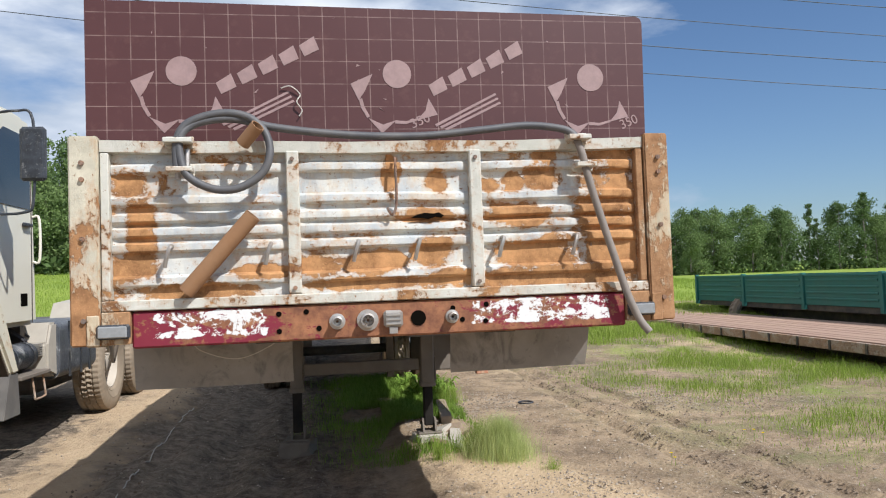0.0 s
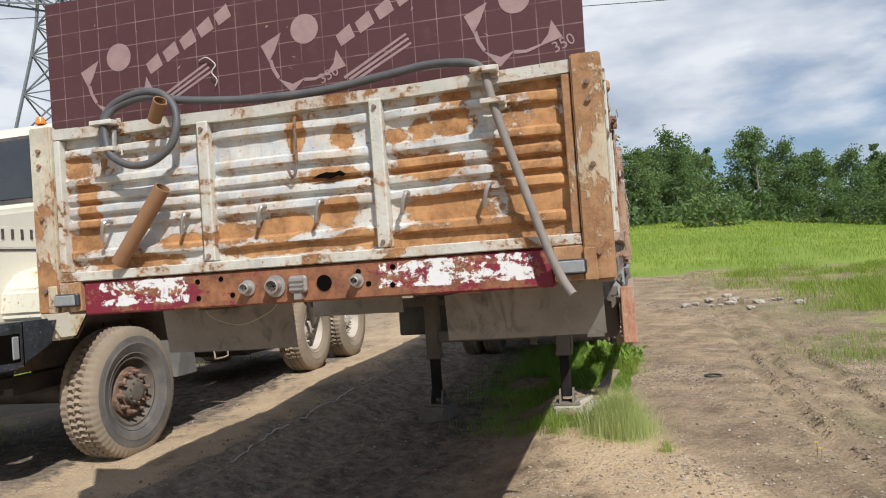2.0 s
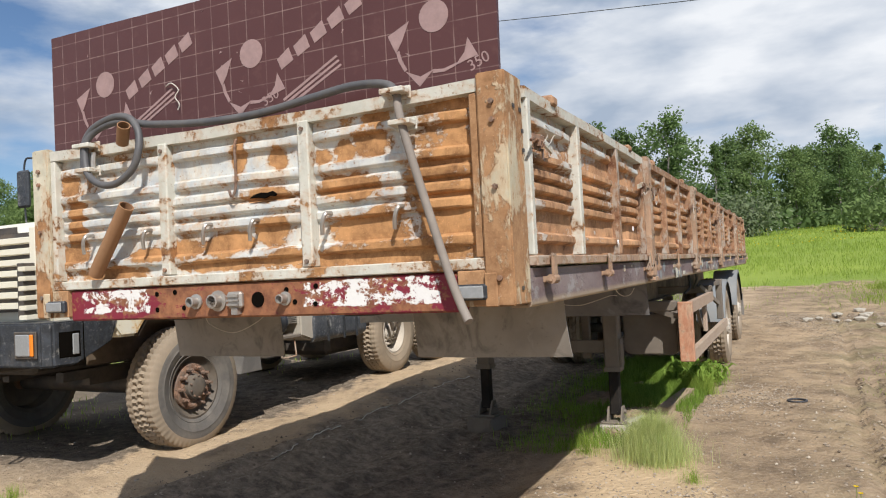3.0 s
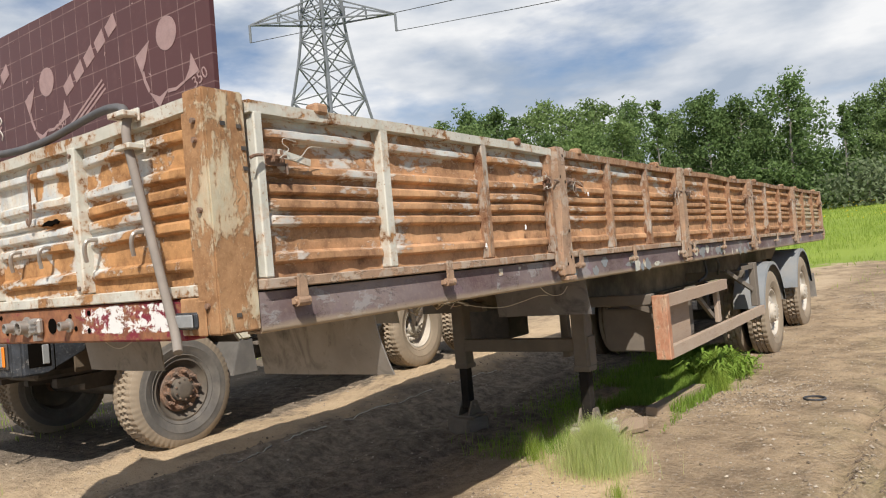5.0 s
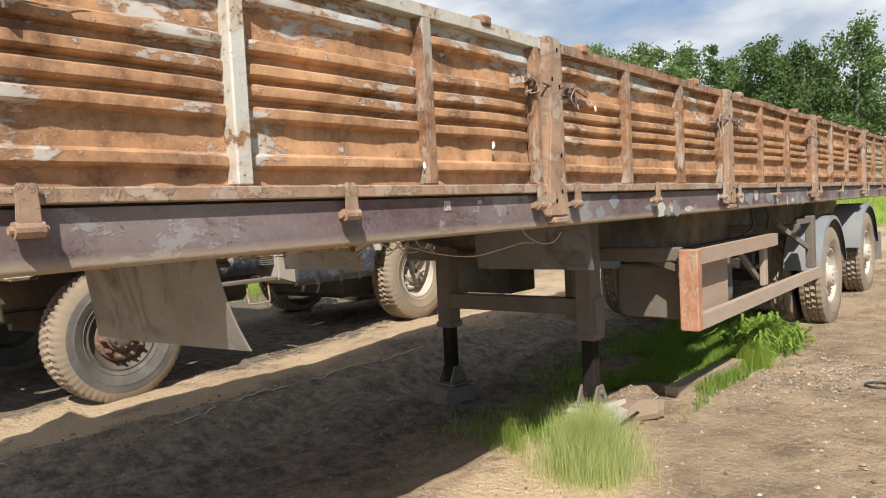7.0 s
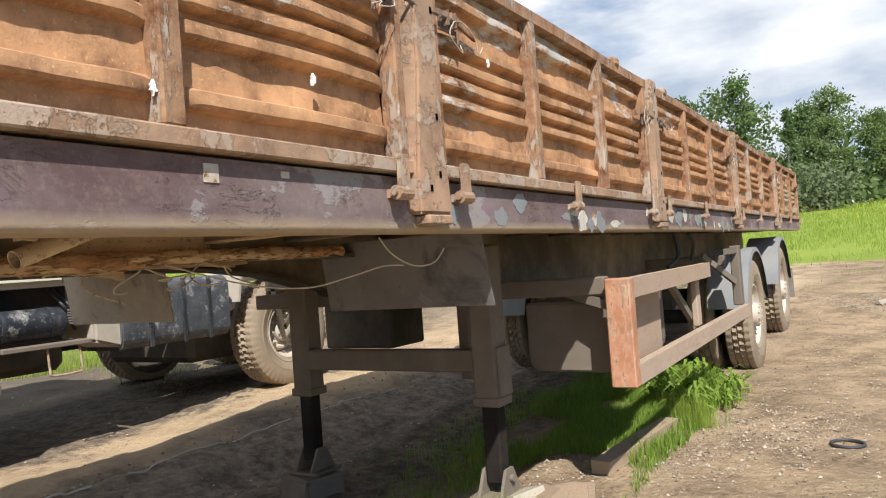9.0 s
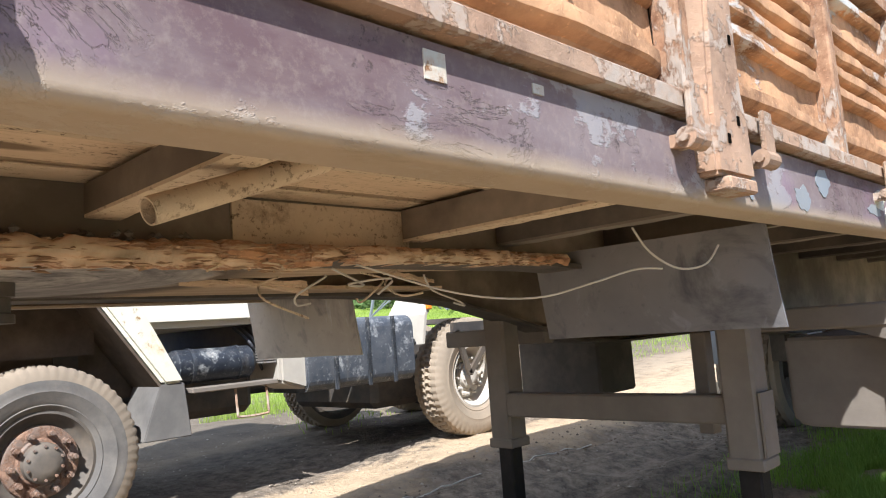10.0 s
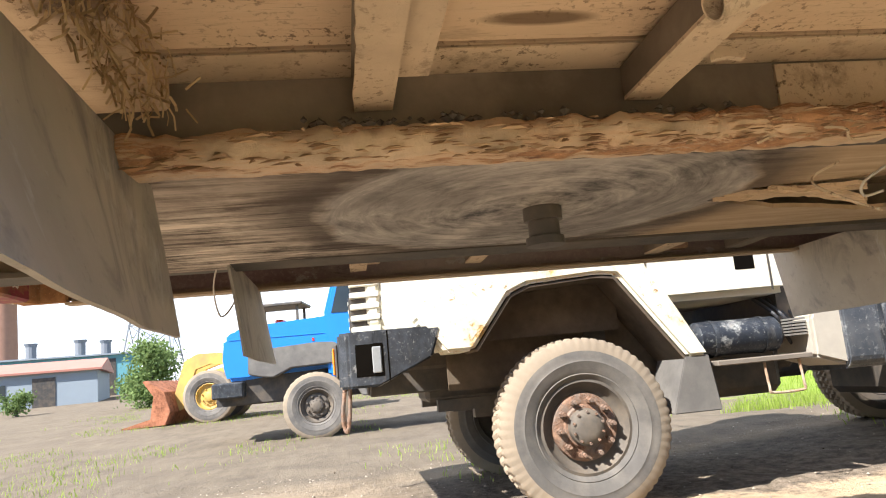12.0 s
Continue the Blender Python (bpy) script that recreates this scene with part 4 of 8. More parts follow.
# torn hole lips and a rust streak rod
bm = bmesh.new()
prism(bm, ((0.095, 1.776), (0.12, 1.789), (0.155, 1.796), (0.19, 1.792), (0.215, 1.797), (0.235, 1.783), (0.225, 1.774), (0.20, 1.779), (0.17, 1.769), (0.14, 1.775)), 1, -0.007, 0.002)
part("torn_hole", bm, M_HOLE, front, "dark torn hole in the sheet")
bm = bmesh.new()
tube(bm, curve_points(((0.035, -0.004, 2.03), (0.035, -0.016, 2.0), (0.035, -0.018, 1.84), (0.015, -0.02, 1.79), (-0.004, -0.018, 1.82)), 4), 0.006, 7)
part("hooked_rod", bm, M_HUB, front)

# corner posts
for s in (-1, 1):
    bm = bmesh.new()
    prism(bm, ((s * 1.252, -0.022), (s * 1.142, -0.022), (s * 1.142, 0.02), (s * 1.205, 0.05), (s * 1.205, 0.150), (s * 1.252, 0.150)), 2, 1.300, 2.128, 0.006)
    post = part("corner_post", bm, M_POST if s > 0 else M_POST_PALE, TRAILER, "rusty folded steel corner post with worn cream paint")
    if s > 0:
        for y, z in ((0.05, 2.01), (0.118, 2.005), (0.132, 1.93), (0.134, 1.86), (0.055, 1.36)):
            part("slot", boxes((1.2535, 1.2565, y - 0.010, y + 0.010, z - 0.007, z + 0.007)), M_GREASE, post)
    for z in (2.02, 1.955, 1.72, 1.40):
        bm = bmesh.new()
        tube(bm, ((s * 1.20, -0.034, z), (s * 1.20, -0.02, z)), 0.010, 8)
        part("bolt", bm, M_HUB, post)

# red and white front beam with couplings and lamps
beam = part("front_beam", boxes((-1.03, 1.03, 0.0, 0.09, 1.282, 1.428), bevel=0.008), M_BUMPER, TRAILER, "dark red front beam with flaking white paint blocks")
for x, z in ((-0.46, 1.395), (-0.35, 1.40), (-0.46, 1.325), (-0.30, 1.33), (0.26, 1.39), (0.30, 1.34), (0.405, 1.40), (0.40, 1.33)):
    bm = bmesh.new()
    tube(bm, ((x, -0.003, z), (x, 0.002, z)), 0.011, 10)
    part("bolt_hole", bm, M_HOLE, beam)
bm = bmesh.new()
tube(bm, ((0.112, -0.004, 1.355), (0.112, 0.002, 1.355)), 0.032, 18)
part("round_hole", bm, M_HOLE, beam)


def coupling(x, r, pins):
    c = bmesh.new()
    lathe(c, ((0.006, 0.0), (r * 1.5, 0.0), (r * 1.5, 0.008), (r, 0.010), (r, 0.045), (r * 0.78, 0.047), (r * 0.74, 0.022), (0.006, 0.022)), (0, 0, 0), 20)
    bmesh.ops.rotate(c, verts=c.verts, cent=(0, 0, 0), matrix=Matrix.Rotation(radians(-90), 3, "Z"))
    bmesh.ops.translate(c, verts=c.verts, vec=(x, -0.001, 1.355))
    ob = part("coupling", c, M_STEEL, beam, "worn metal hose coupling", smooth=40)
    for j in range(pins):
        a = 2 * math.pi * j / pins
        b = bmesh.new()
        tube(b, ((x + math.cos(a) * r * 0.45, -0.04, 1.355 + math.sin(a) * r * 0.45), (x + math.cos(a) * r * 0.45, -0.020, 1.355 + math.sin(a) * r * 0.45)), 0.0035, 6)
        part("pin", b, M_GREASE, ob)


coupling(-0.225, 0.022, 0)
coupling(-0.10, 0.030, 6)
coupling(0.255, 0.019, 0)
bm = boxes((-0.035, 0.045, -0.030, 0.0, 1.322, 1.392), bevel=0.010)
for dz in (-0.018, 0.0, 0.018):
    box(bm, -0.026, 0.036, -0.038, -0.029, 1.352 + dz, 1.360 + dz)
box(bm, -0.012, 0.022, -0.026, 0.0, 1.296, 1.324)
part("socket", bm, M_STEEL, beam, "ribbed grey metal plug socket")
for s in (-1, 1):
    bracket = part("lamp_bracket", boxes((min(s * 1.032, s * 1.140), max(s * 1.032, s * 1.140), -0.016, 0.05, 1.302, 1.43), (min(s * 1.142, s * 1.19), max(s * 1.142, s * 1.19), -0.032, -0.023, 1.30, 1.42), bevel=0.004), M_POST, TRAILER)
    lamp = part("marker_lamp", boxes((s * 1.09 - 0.062, s * 1.09 + 0.062, -0.044, -0.017, 1.325, 1.382), bevel=0.008), M_BLACK, bracket, "white front marker lamp")
    part("lens", boxes((s * 1.09 - 0.054, s * 1.09 + 0.054, -0.054, -0.045, 1.331, 1.376), bevel=0.004), M_LENS, lamp)

# hose looped over the front board
bm = bmesh.new()
keys = [(0.83, -0.04, 2.10), (0.78, -0.02, 2.145), (0.62, 0.0, 2.168), (0.42, 0.0, 2.150), (0.15, 0.0, 2.125), (-0.15, 0.0, 2.130), (-0.45, -0.01, 2.160), (-0.62, -0.02, 2.195), (-0.76, -0.03, 2.175), (-0.82, -0.05, 2.12), (-0.82, -0.06, 2.03), (-0.79, -0.065, 1.955), (-0.70, -0.07, 1.905), (-0.60, -0.07, 1.905), (-0.51, -0.065, 1.96), (-0.475, -0.06, 2.04), (-0.49, -0.045, 2.13), (-0.56, -0.03, 2.20), (-0.67, -0.03, 2.215), (-0.79, -0.04, 2.175), (-0.835, -0.05, 2.10), (-0.835, -0.055, 1.99)]
tube(bm, curve_points(keys, 6), 0.0165, 10)
hose = part("air_hose", bm, M_HOSE, TRAILER, "grey rubber air hose coiled over the board", smooth=60)
bm = bmesh.new()
keys = [(0.83, -0.03, 2.10), (0.845, -0.05, 2.03), (0.865, -0.05, 1.94), (0.91, -0.05, 1.78), (0.97, -0.052, 1.58), (1.02, -0.055, 1.42), (1.065, -0.065, 1.31), (1.10, -0.085, 1.255)]
tube(bm, curve_points(keys, 6), 0.0165, 10, radii=None)
part("hanging_end", bm, M_HOSE_PALE, hose, smooth=60)
for x, z, w in ((-0.83, 2.10, 0.055), (-0.825, 1.985, 0.05), (0.83, 2.105, 0.05), (0.855, 1.985, 0.045)):
    bm = boxes((x - w, x + w, -0.020, -0.009, z - 0.024, z + 0.024), (x - w, x + w, -0.08, -0.020, z - 0.010, z + 0.010), bevel=0.003)
    tube(bm, ((x + w * 0.6, -0.025, z), (x + w * 0.6, -0.014, z)), 0.008, 8)
    part("hose_clamp", bm, M_FRAME, hose)
bm = bmesh.new()
tube(bm, ((-0.835, -0.03, 2.07), (-0.835, -0.035, 1.95)), 0.012, 8)
tube(bm, ((-0.80, -0.03, 2.07), (-0.80, -0.035, 1.99)), 0.012, 8)
part("hose_end", bm, M_STEEL, hose)


# loose pipes leaning on the front board
def open_pipe(bm, p0, p1, r, seg=18):
    p0, p1 = Vector(p0), Vector(p1)
    d = (p1 - p0).normalized()
    s = d.orthogonal().normalized()
    u = d.cross(s)
    rings = []
    for p, rr in ((p0, r), (p1, r), (p1, r * 0.86), (p0, r * 0.86)):
        rings.append([bm.verts.new(p + (s * math.cos(a) + u * math.sin(a)) * rr) for a in (2 * math.pi * j / seg for j in range(seg))])
    for i in range(4):
        a, b = rings[i], rings[(i + 1) % 4]
        for j in range(seg):
            bm.faces.new((a[j], a[(j + 1) % seg], b[(j + 1) % seg], b[j]))


bm = bmesh.new()
open_pipe(bm, (-0.815, -0.030, 1.500), (-0.545, -0.075, 1.795), 0.033)
holder = part("slanted_pipe", bm, M_PIPE, TRAILER, "rust-brown pipe welded across the front board", smooth=50)
bm = bmesh.new()
open_pipe(bm, (-0.58, -0.055, 2.085), (-0.515, -0.10, 2.150), 0.028)
part("pipe_stub", bm, M_PIPE, holder, smooth=50)

# side boards
POSTS = (2.52, 4.88, 7.38, 9.95)
ENDS = (0.165,) + POSTS + (12.50,)


def side_board(s, lo, hi, seed, plain_paint):
    """One hinged side board: frame, pressed sheets, stakes, hinges."""
    def X(a):
        return s * a

    def bx(a, b, y0, y1, z0, z1):
        return (min(s * a, s * b), max(s * a, s * b), y0, y1, z0, z1)

    board = part("side_board", boxes(bx(1.175, 1.195, lo + 0.01, hi - 0.01, 1.48, 2.06)), M_DARK, TRAILER,
                 "pale tan pressed steel side board" if plain_paint else "rust-brown pressed steel side board with dents")
    k = 24
    bm = bmesh.new()
    rows = []
    for i in range(k + 1):
        y = lo + (hi - lo) * i / k
        dz = 0.010 * noise.noise((y * 1.3, seed, 2)) - 0.006
        dx = 0.008 * noise.noise((y * 1.1, seed, 9))
        rows.append([bm.verts.new((X(a + dx), y, z + dz)) for a, z in ((1.262, 2.07), (1.264, 2.112), (1.212, 2.118), (1.210, 2.068))])
    for a, b in zip(rows, rows[1:]):
        for j in range(4):
            bm.faces.new((a[j], b[j], b[(j + 1) % 4], a[(j + 1) % 4]))
    bm.faces.new(rows[0])
    bm.faces.new(rows[-1][::-1])
    part("top_rail", bm, M_FRAME if seed == 1 else M_STAKE, board)
    part("bottom_rail", boxes(bx(1.1685, 1.278, lo, hi, 1.436, 1.474), bevel=0.004), M_LIP, board)
    edges = [lo + 0.035] + [lo + (hi - lo) * f for f in (1 / 3, 2 / 3)] + [hi - 0.035]
    if seed == 1:
        edges[1], edges[2] = 0.89, 1.69
    for i in range(3):
        a, b = edges[i] + 0.022, edges[i + 1] - 0.022
        part("panel", pressed_sheet(a, b, lambda u, z, out: (X(1.212 + out), u, z), seed * 5 + i + (0 if s > 0 else 40), 0.03 if lo < 5 else 0.08, 0.012), M_SIDE_FAR if plain_paint else M_SIDE, board, smooth=28)
    for i, y in enumerate(edges):
        w = 0.02 if i in (0, 3) else 0.026
        part("stake", boxes(bx(1.205, 1.262, y - w, y + w, 1.476, 2.068), bevel=0.005), M_FRAME if seed == 1 and i in (0, 1) else M_STAKE, board)
    # hinges under the bottom rail
    for y in ((0.317, 1.25, 2.36) if seed == 1 else (lo + 0.10, (lo + hi) / 2 - 0.1, hi - 0.10)):
        bm = bmesh.new()
        prism(bm, ((y - 0.022, 1.482), (y + 0.022, 1.482), (y + 0.026, 1.40), (y + 0.014, 1.375), (y - 0.014, 1.375), (y - 0.026, 1.40)), 0, min(X(1.286), X(1.297)), max(X(1.286), X(1.297)), 0.003)
        tube(bm, ((X(1.285), y - 0.030, 1.383), (X(1.285), y + 0.030, 1.383)), 0.019, 12)
        tube(bm, ((X(1.285), y - 0.040, 1.383), (X(1.285), y + 0.040, 1.383)), 0.009, 8)
        box(bm, min(X(1.238), X(1.28)), max(X(1.238), X(1.28)), y - 0.02, y + 0.02, 1.372, 1.394)
        part("hinge", bm, M_LIP, board)
    # latch near both ends, tied with wire
    for y, d in ((lo + 0.10, 1), (hi - 0.10, -1)):
        if seed == 1 and d > 0:
            y = 0.26
        bm = boxes(bx(1.262, 1.268, y - 0.045, y + 0.045, 1.875, 1.935))
        for dy in (-0.030, 0.012):
            box(bm, *bx(1.268, 1.292, y + dy, y + dy + 0.007, 1.885, 1.930))
        tube(bm, ((X(1.281), y - 0.060, 1.908), (X(1.281), y + 0.040, 1.908)), 0.007, 7)
        tube(bm, curve_points(((X(1.280), y - 0.07 * d, 1.908), (X(1.288), y - 0.11 * d, 1.902), (X(1.286), y - 0.13 * d, 1.893)), 3), 0.006, 6)
        tube(bm, ((X(1.274), y + 0.045 * d, 1.885), (X(1.272), y + 0.05 * d, 1.845)), 0.006, 6)
        latch = part("latch", bm, M_HUB, board)
        bm = bmesh.new()
        bar(bm, (X(1.276), y + 0.010 * d, 1.922), (X(1.272), y + 0.165 * d, 1.893), 0.010, 0.026)
        part("lever", bm, M_FRAME if seed == 1 else M_STAKE, latch)
        rng = random.Random(int(y * 100) + s)
        for j in range(2):
            bm = bmesh.new()
            p = Vector((X(1.292), y, 1.90))
            keys = [p]
            for _ in range(4):
                p = p + Vector((s * rng.uniform(-0.006, 0.012), d * rng.uniform(-0.03, 0.07), rng.uniform(-0.05, 0.035)))
                p.x = s * max(1.275, abs(p.x))
                keys.append(p)
            tube(bm, curve_points(keys, 4), 0.0016, 5)
            part("tie_wire", bm, M_WIRE, latch, "twisted pale tie wire")
    # small bent clips on the top rail
    for f in (0.12, 0.78):
        y = lo + (hi - lo) * f
        if seed == 1:
            y = (0.52, 2.05)[f > 0.5]
        part("rail_clip", boxes(bx(1.206, 1.272, y - 0.035, y + 0.035, 2.090, 2.134), bevel=0.010), M_STAKE, board)
    return board


for i in range(5):
    side_board(1, ENDS[i] + (0.0 if i == 0 else 0.062), ENDS[i + 1] - (0.062 if i < 4 else 0.05), i + 1, i == 4)
for i in range(5):
    lo, hi = ENDS[i] + 0.062, ENDS[i + 1] - 0.062
    b = part("side_board", boxes((-1.245, -1.20, lo, hi, 1.436, 2.11), bevel=0.01), M_SIDE, TRAILER, "rust-brown pressed steel side board")

for y in POSTS:
    bm = bmesh.new()
    prism(bm, ((y - 0.055, 2.115), (y + 0.055, 2.115), (y + 0.056, 1.50), (y + 0.070, 1.44), (y + 0.078, 1.330), (y - 0.085, 1.330), (y - 0.090, 1.44), (y - 0.080, 1.52), (y - 0.056, 1.72)), 0, 1.215, 1.292, 0.008)
    post = part("side_post", bm, M_LIP, TRAILER, "rusty flared steel side post")
    for dy, z in ((0.02, 2.06), (-0.03, 1.93), (0.03, 1.90), (0.022, 1.60), (0.02, 1.44), (-0.03, 1.40)):
        part("slot", boxes((1.2925, 1.2945, y + dy - 0.005, y + dy + 0.005, z - 0.009, z + 0.009)), M_HOLE, post)
    part("foot", boxes((1.23, 1.30, y - 0.06, y + 0.06, 1.302, 1.328), bevel=0.004), M_LIP, post)
    part("side_post", boxes((-1.28, -1.19, y - 0.06, y + 0.06, 1.33, 2.11), bevel=0.008), M_LIP, TRAILER)
part("rear_post", boxes((1.18, 1.262, 12.452, 12.55, 1.30, 2.12), bevel=0.006), M_LIP, TRAILER)
part("rear_post", boxes((-1.262, -1.18, 12.452, 12.55, 1.30, 2.12), bevel=0.006), M_LIP, TRAILER)
part("tailboard", boxes((-1.178, 1.178, 12.49, 12.53, 1.44, 2.10), bevel=0.006), M_SIDE_FAR, TRAILER)

# side beams and floor
for s in (-1, 1):
    x0, x1 = (1.170, 1.250)
    bm = bmesh.new()
    c = [(x1 - 0.016 + 0.016 * math.sin(a), 1.300 - 0.016 * math.cos(a)) for a in (math.pi / 2 * j / 5 for j in range(6))]
    c += [(x1, 1.428), (x0, 1.428), (x0, 1.420), (x1 - 0.01, 1.420), (x1 - 0.01, 1.300), (x1 - 0.018, 1.293), (x0, 1.293), (x0, 1.284)]
    prism(bm, [(s * a, z) for a, z in c], 1, 0.152, 12.48)
    sb = part("side_beam", bm, M_BEAM, TRAILER, "faded maroon steel side beam with peeling paint", smooth=30)
    if s > 0:
        for y, w, z0, z1 in ((1.77, 0.018, 1.380, 1.416), (1.97, 0.012, 1.40, 1.414), (0.33, 0.012, 1.37, 1.39)):
            part("paint_flake", boxes((1.2502, 1.2525, y - w, y + w, z0, z1)), M_FRAME, sb)
        rng = random.Random(5)
        for i in range(34):
            y = rng.uniform(2.35, 7.5)
            w, h = rng.uniform(0.02, 0.10), rng.uniform(0.02, 0.06)
            z = rng.uniform(1.31, 1.39)
            bm = bmesh.new()
            k = 22
            ph = rng.uniform(0, 9)
            rad = [0.75 + 0.35 * noise.noise((math.cos(2 * math.pi * j / k) * 1.6 + ph, math.sin(2 * math.pi * j / k) * 1.6, ph)) + rng.uniform(-0.06, 0.06) for j in range(k)]
            prism(bm, [(y + math.cos(2 * math.pi * j / k) * w * rad[j], z + math.sin(2 * math.pi * j / k) * h * rad[j]) for j in range(k)], 0, 1.2502, 1.2504 + 0.00012 * i)
            part("paint_flake", bm, M_MUDGUARD if i % 3 else M_FRAME, sb)
    # added black strip that stands for shade in the gap above the side beam
    part("gap_shade_strip", boxes((s * 1.1635 - 0.0025, s * 1.1635 + 0.0025, 0.16, 12.44, 1.385, 1.4325)), M_GREASE, TRAILER)
floor_deck = part("deck", boxes((-1.16, 1.16, 0.10, 12.44, 1.4345, 1.4395)), M_WOOD, TRAILER, "plank floor of the trailer seen from below")
edges = [-1.16] + [-0.935 + 0.22 * i for i in range(10)] + [1.16]
rng = random.Random(3)
for i in range(11):
    for y0, y1 in ((0.10, 4.2), (4.2, 8.3), (8.3, 12.44)):
        dz = rng.uniform(0, 0.006)
        part("plank", boxes((edges[i] + 0.006, edges[i + 1] - 0.006, y0 + 0.003, y1 - 0.003, 1.396 + dz, 1.434), bevel=0.004), M_PLANK, floor_deck)
# steel lipped strips over two plank joints
for x in (0.812, 1.032):
    part("joint_strip", boxes((x - 0.010, x + 0.010, 0.16, 12.3, 1.386, 1.3955), bevel=0.003), M_DUSTY, floor_deck)


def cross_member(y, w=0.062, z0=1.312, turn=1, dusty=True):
    """A pressed channel under the planks: web and top with shade in their colour, dust on the lower flange."""
    for s in (-1, 1):
        lo, hi = min(s * 0.525, s * 1.166), max(s * 0.525, s * 1.166)
        def at(d):
            return y + turn * d
        bm = bmesh.new()
        prism(bm, ((at(-w / 2), z0 + 0.0065), (at(-w / 2 + 0.008), z0 + 0.0065), (at(-w / 2 + 0.008), 1.382), (at(w / 2), 1.382), (at(w / 2), 1.386), (at(-w / 2), 1.386)), 0, lo, hi)
        web = part("cross_member", bm, M_WEB_SHADE if dusty else M_DARK, TRAILER, "dust-covered steel cross member")
        bm = bmesh.new()
        k = 22
        rows = []
        for i in range(k + 1):
            x = lo + (hi - lo) * i / k
            e = 0.004 * noise.noise((x * 9, y * 5, 1.0)) + 0.003 * noise.noise((x * 30, y * 5, 4.0))
            rows.append([bm.verts.new(p) for p in ((x, at(-w / 2), z0), (x, at(w / 2 + e), z0 + e), (x, at(w / 2 + e), z0 + 0.006 + e), (x, at(-w / 2), z0 + 0.006))])
        for a, b in zip(rows, rows[1:]):
            for j in range(4):
                bm.faces.new((a[j], b[j], b[(j + 1) % 4], a[(j + 1) % 4]))
        bm.faces.new(rows[0])
        bm.faces.new(rows[-1][::-1])
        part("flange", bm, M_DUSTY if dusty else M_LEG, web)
        if turn < 0:
            part("packing", boxes((min(s * 0.60, s * 1.166), max(s * 0.60, s * 1.166), y + w / 2 + 0.004, y + w / 2 + 0.052, 1.350, 1.3855)), M_DUSTY, web)


for y in (0.45, 1.215, 1.664):
    cross_member(y, z0=1.327, turn=-1 if y == 1.215 else 1)
for y in (2.40, 2.75, 3.3, 3.9, 4.5, 5.1, 5.7, 6.3, 6.9, 7.5, 8.1, 8.7, 9.3, 9.9, 10.5, 11.1, 11.7, 12.3):
    cross_member(y, 0.06, 1.31, 1, y < 2.6)

# main beams, deep behind the neck
for s in (-1, 1):
    bm = bmesh.new()
    x = s * 0.50
    outline = ((0.16, 1.392), (0.16, 1.282), (2.9, 1.266), (3.3, 1.250), (3.6, 1.212), (3.9, 1.140), (4.2, 1.060), (4.5, 0.990), (4.9, 0.960), (12.3, 0.96), (12.3, 1.392))
    prism(bm, outline, 0, x - 0.008, x + 0.008)
    # the web's brown-grey includes the shade below the deck
    main = part("main_beam", bm, M_WEB_SHADE, TRAILER, "dusty welded main beam of the chassis")
    bm = bmesh.new()
    for (y0, z0), (y1, z1) in zip(outline[1:9], outline[2:10]):
        bar(bm, (x, y0, z0 - 0.008), (x, y1, z1 - 0.008), 0.14, 0.014)
    part("flange", bm, M_DARK, main)
    part("web_plate", boxes((x + s * 0.010 - 0.004, x + s * 0.010 + 0.004, 1.92, 2.40, 1.29, 1.386)), M_DUSTY, main)
    part("top_flange", boxes((x - 0.085, x + 0.10, 0.20, 12.3, 1.3925, 1.3955)), M_DUSTY, main)

# coupling plate with its ragged, crusted rim and the king pin
bm = bmesh.new()
def ragged(points, amp, seed):
    """The same line with more points and a torn edge."""
    out = []
    for (xa, ya), (xb, yb) in zip(points, points[1:]):
        n = max(2, int(math.hypot(xb - xa, yb - ya) / 0.03))
        for i in range(n):
            x, y = xa + (xb - xa) * i / n, ya + (yb - ya) * i / n
            d = amp * (noise.noise((x * 9, y * 9, seed)) + 0.6 * noise.noise((x * 31, y * 31, seed)))
            out.append((x + d, y + d * 0.6))
    return out


outline = ragged(((0.52, 0.60), (0.55, 2.0), (0.57, 3.0)), 0.004, 1.0)
outline += ragged(((0.57, 3.0), (0.40, 3.02), (0.35, 2.80), (0.29, 2.58), (0.17, 2.32), (0.10, 2.10), (0.0, 2.04), (-0.08, 2.16), (-0.22, 2.55), (-0.30, 3.0), (-0.33, 3.35), (-0.57, 3.38)), 0.022, 4.0)
outline += ragged(((-0.57, 3.38), (-0.55, 2.0), (-0.52, 0.60)), 0.004, 2.0)
prism(bm, outline, 2, 1.263, 1.275)
plate = part("coupling_plate", bm, M_PLATE, TRAILER, "worn greasy coupling plate with a bright rubbed disc")
M_CRUST = rusty("crusted_plate_rim", (0.62, 0.48, 0.33), 0.45, rust=(0.45, 0.25, 0.13), deep=(0.17, 0.085, 0.055), size=8, stretch=(1, 0.2, 1.8))


def make_flake():
    k = Nodes("flaking_crust")
    col = k.mix(k.island(), (0.24, 0.145, 0.085), (0.54, 0.39, 0.25))
    k.bump(k.noise(80.0, 4, 0.6), 0.4, 0.003)
    return k.done(col, 0.95, 0.0, 0.1)


M_FLAKE = make_flake()
M_DRYSTRAW = make_leaf("dry_straw", (0.34, 0.23, 0.12), (0.66, 0.50, 0.30))


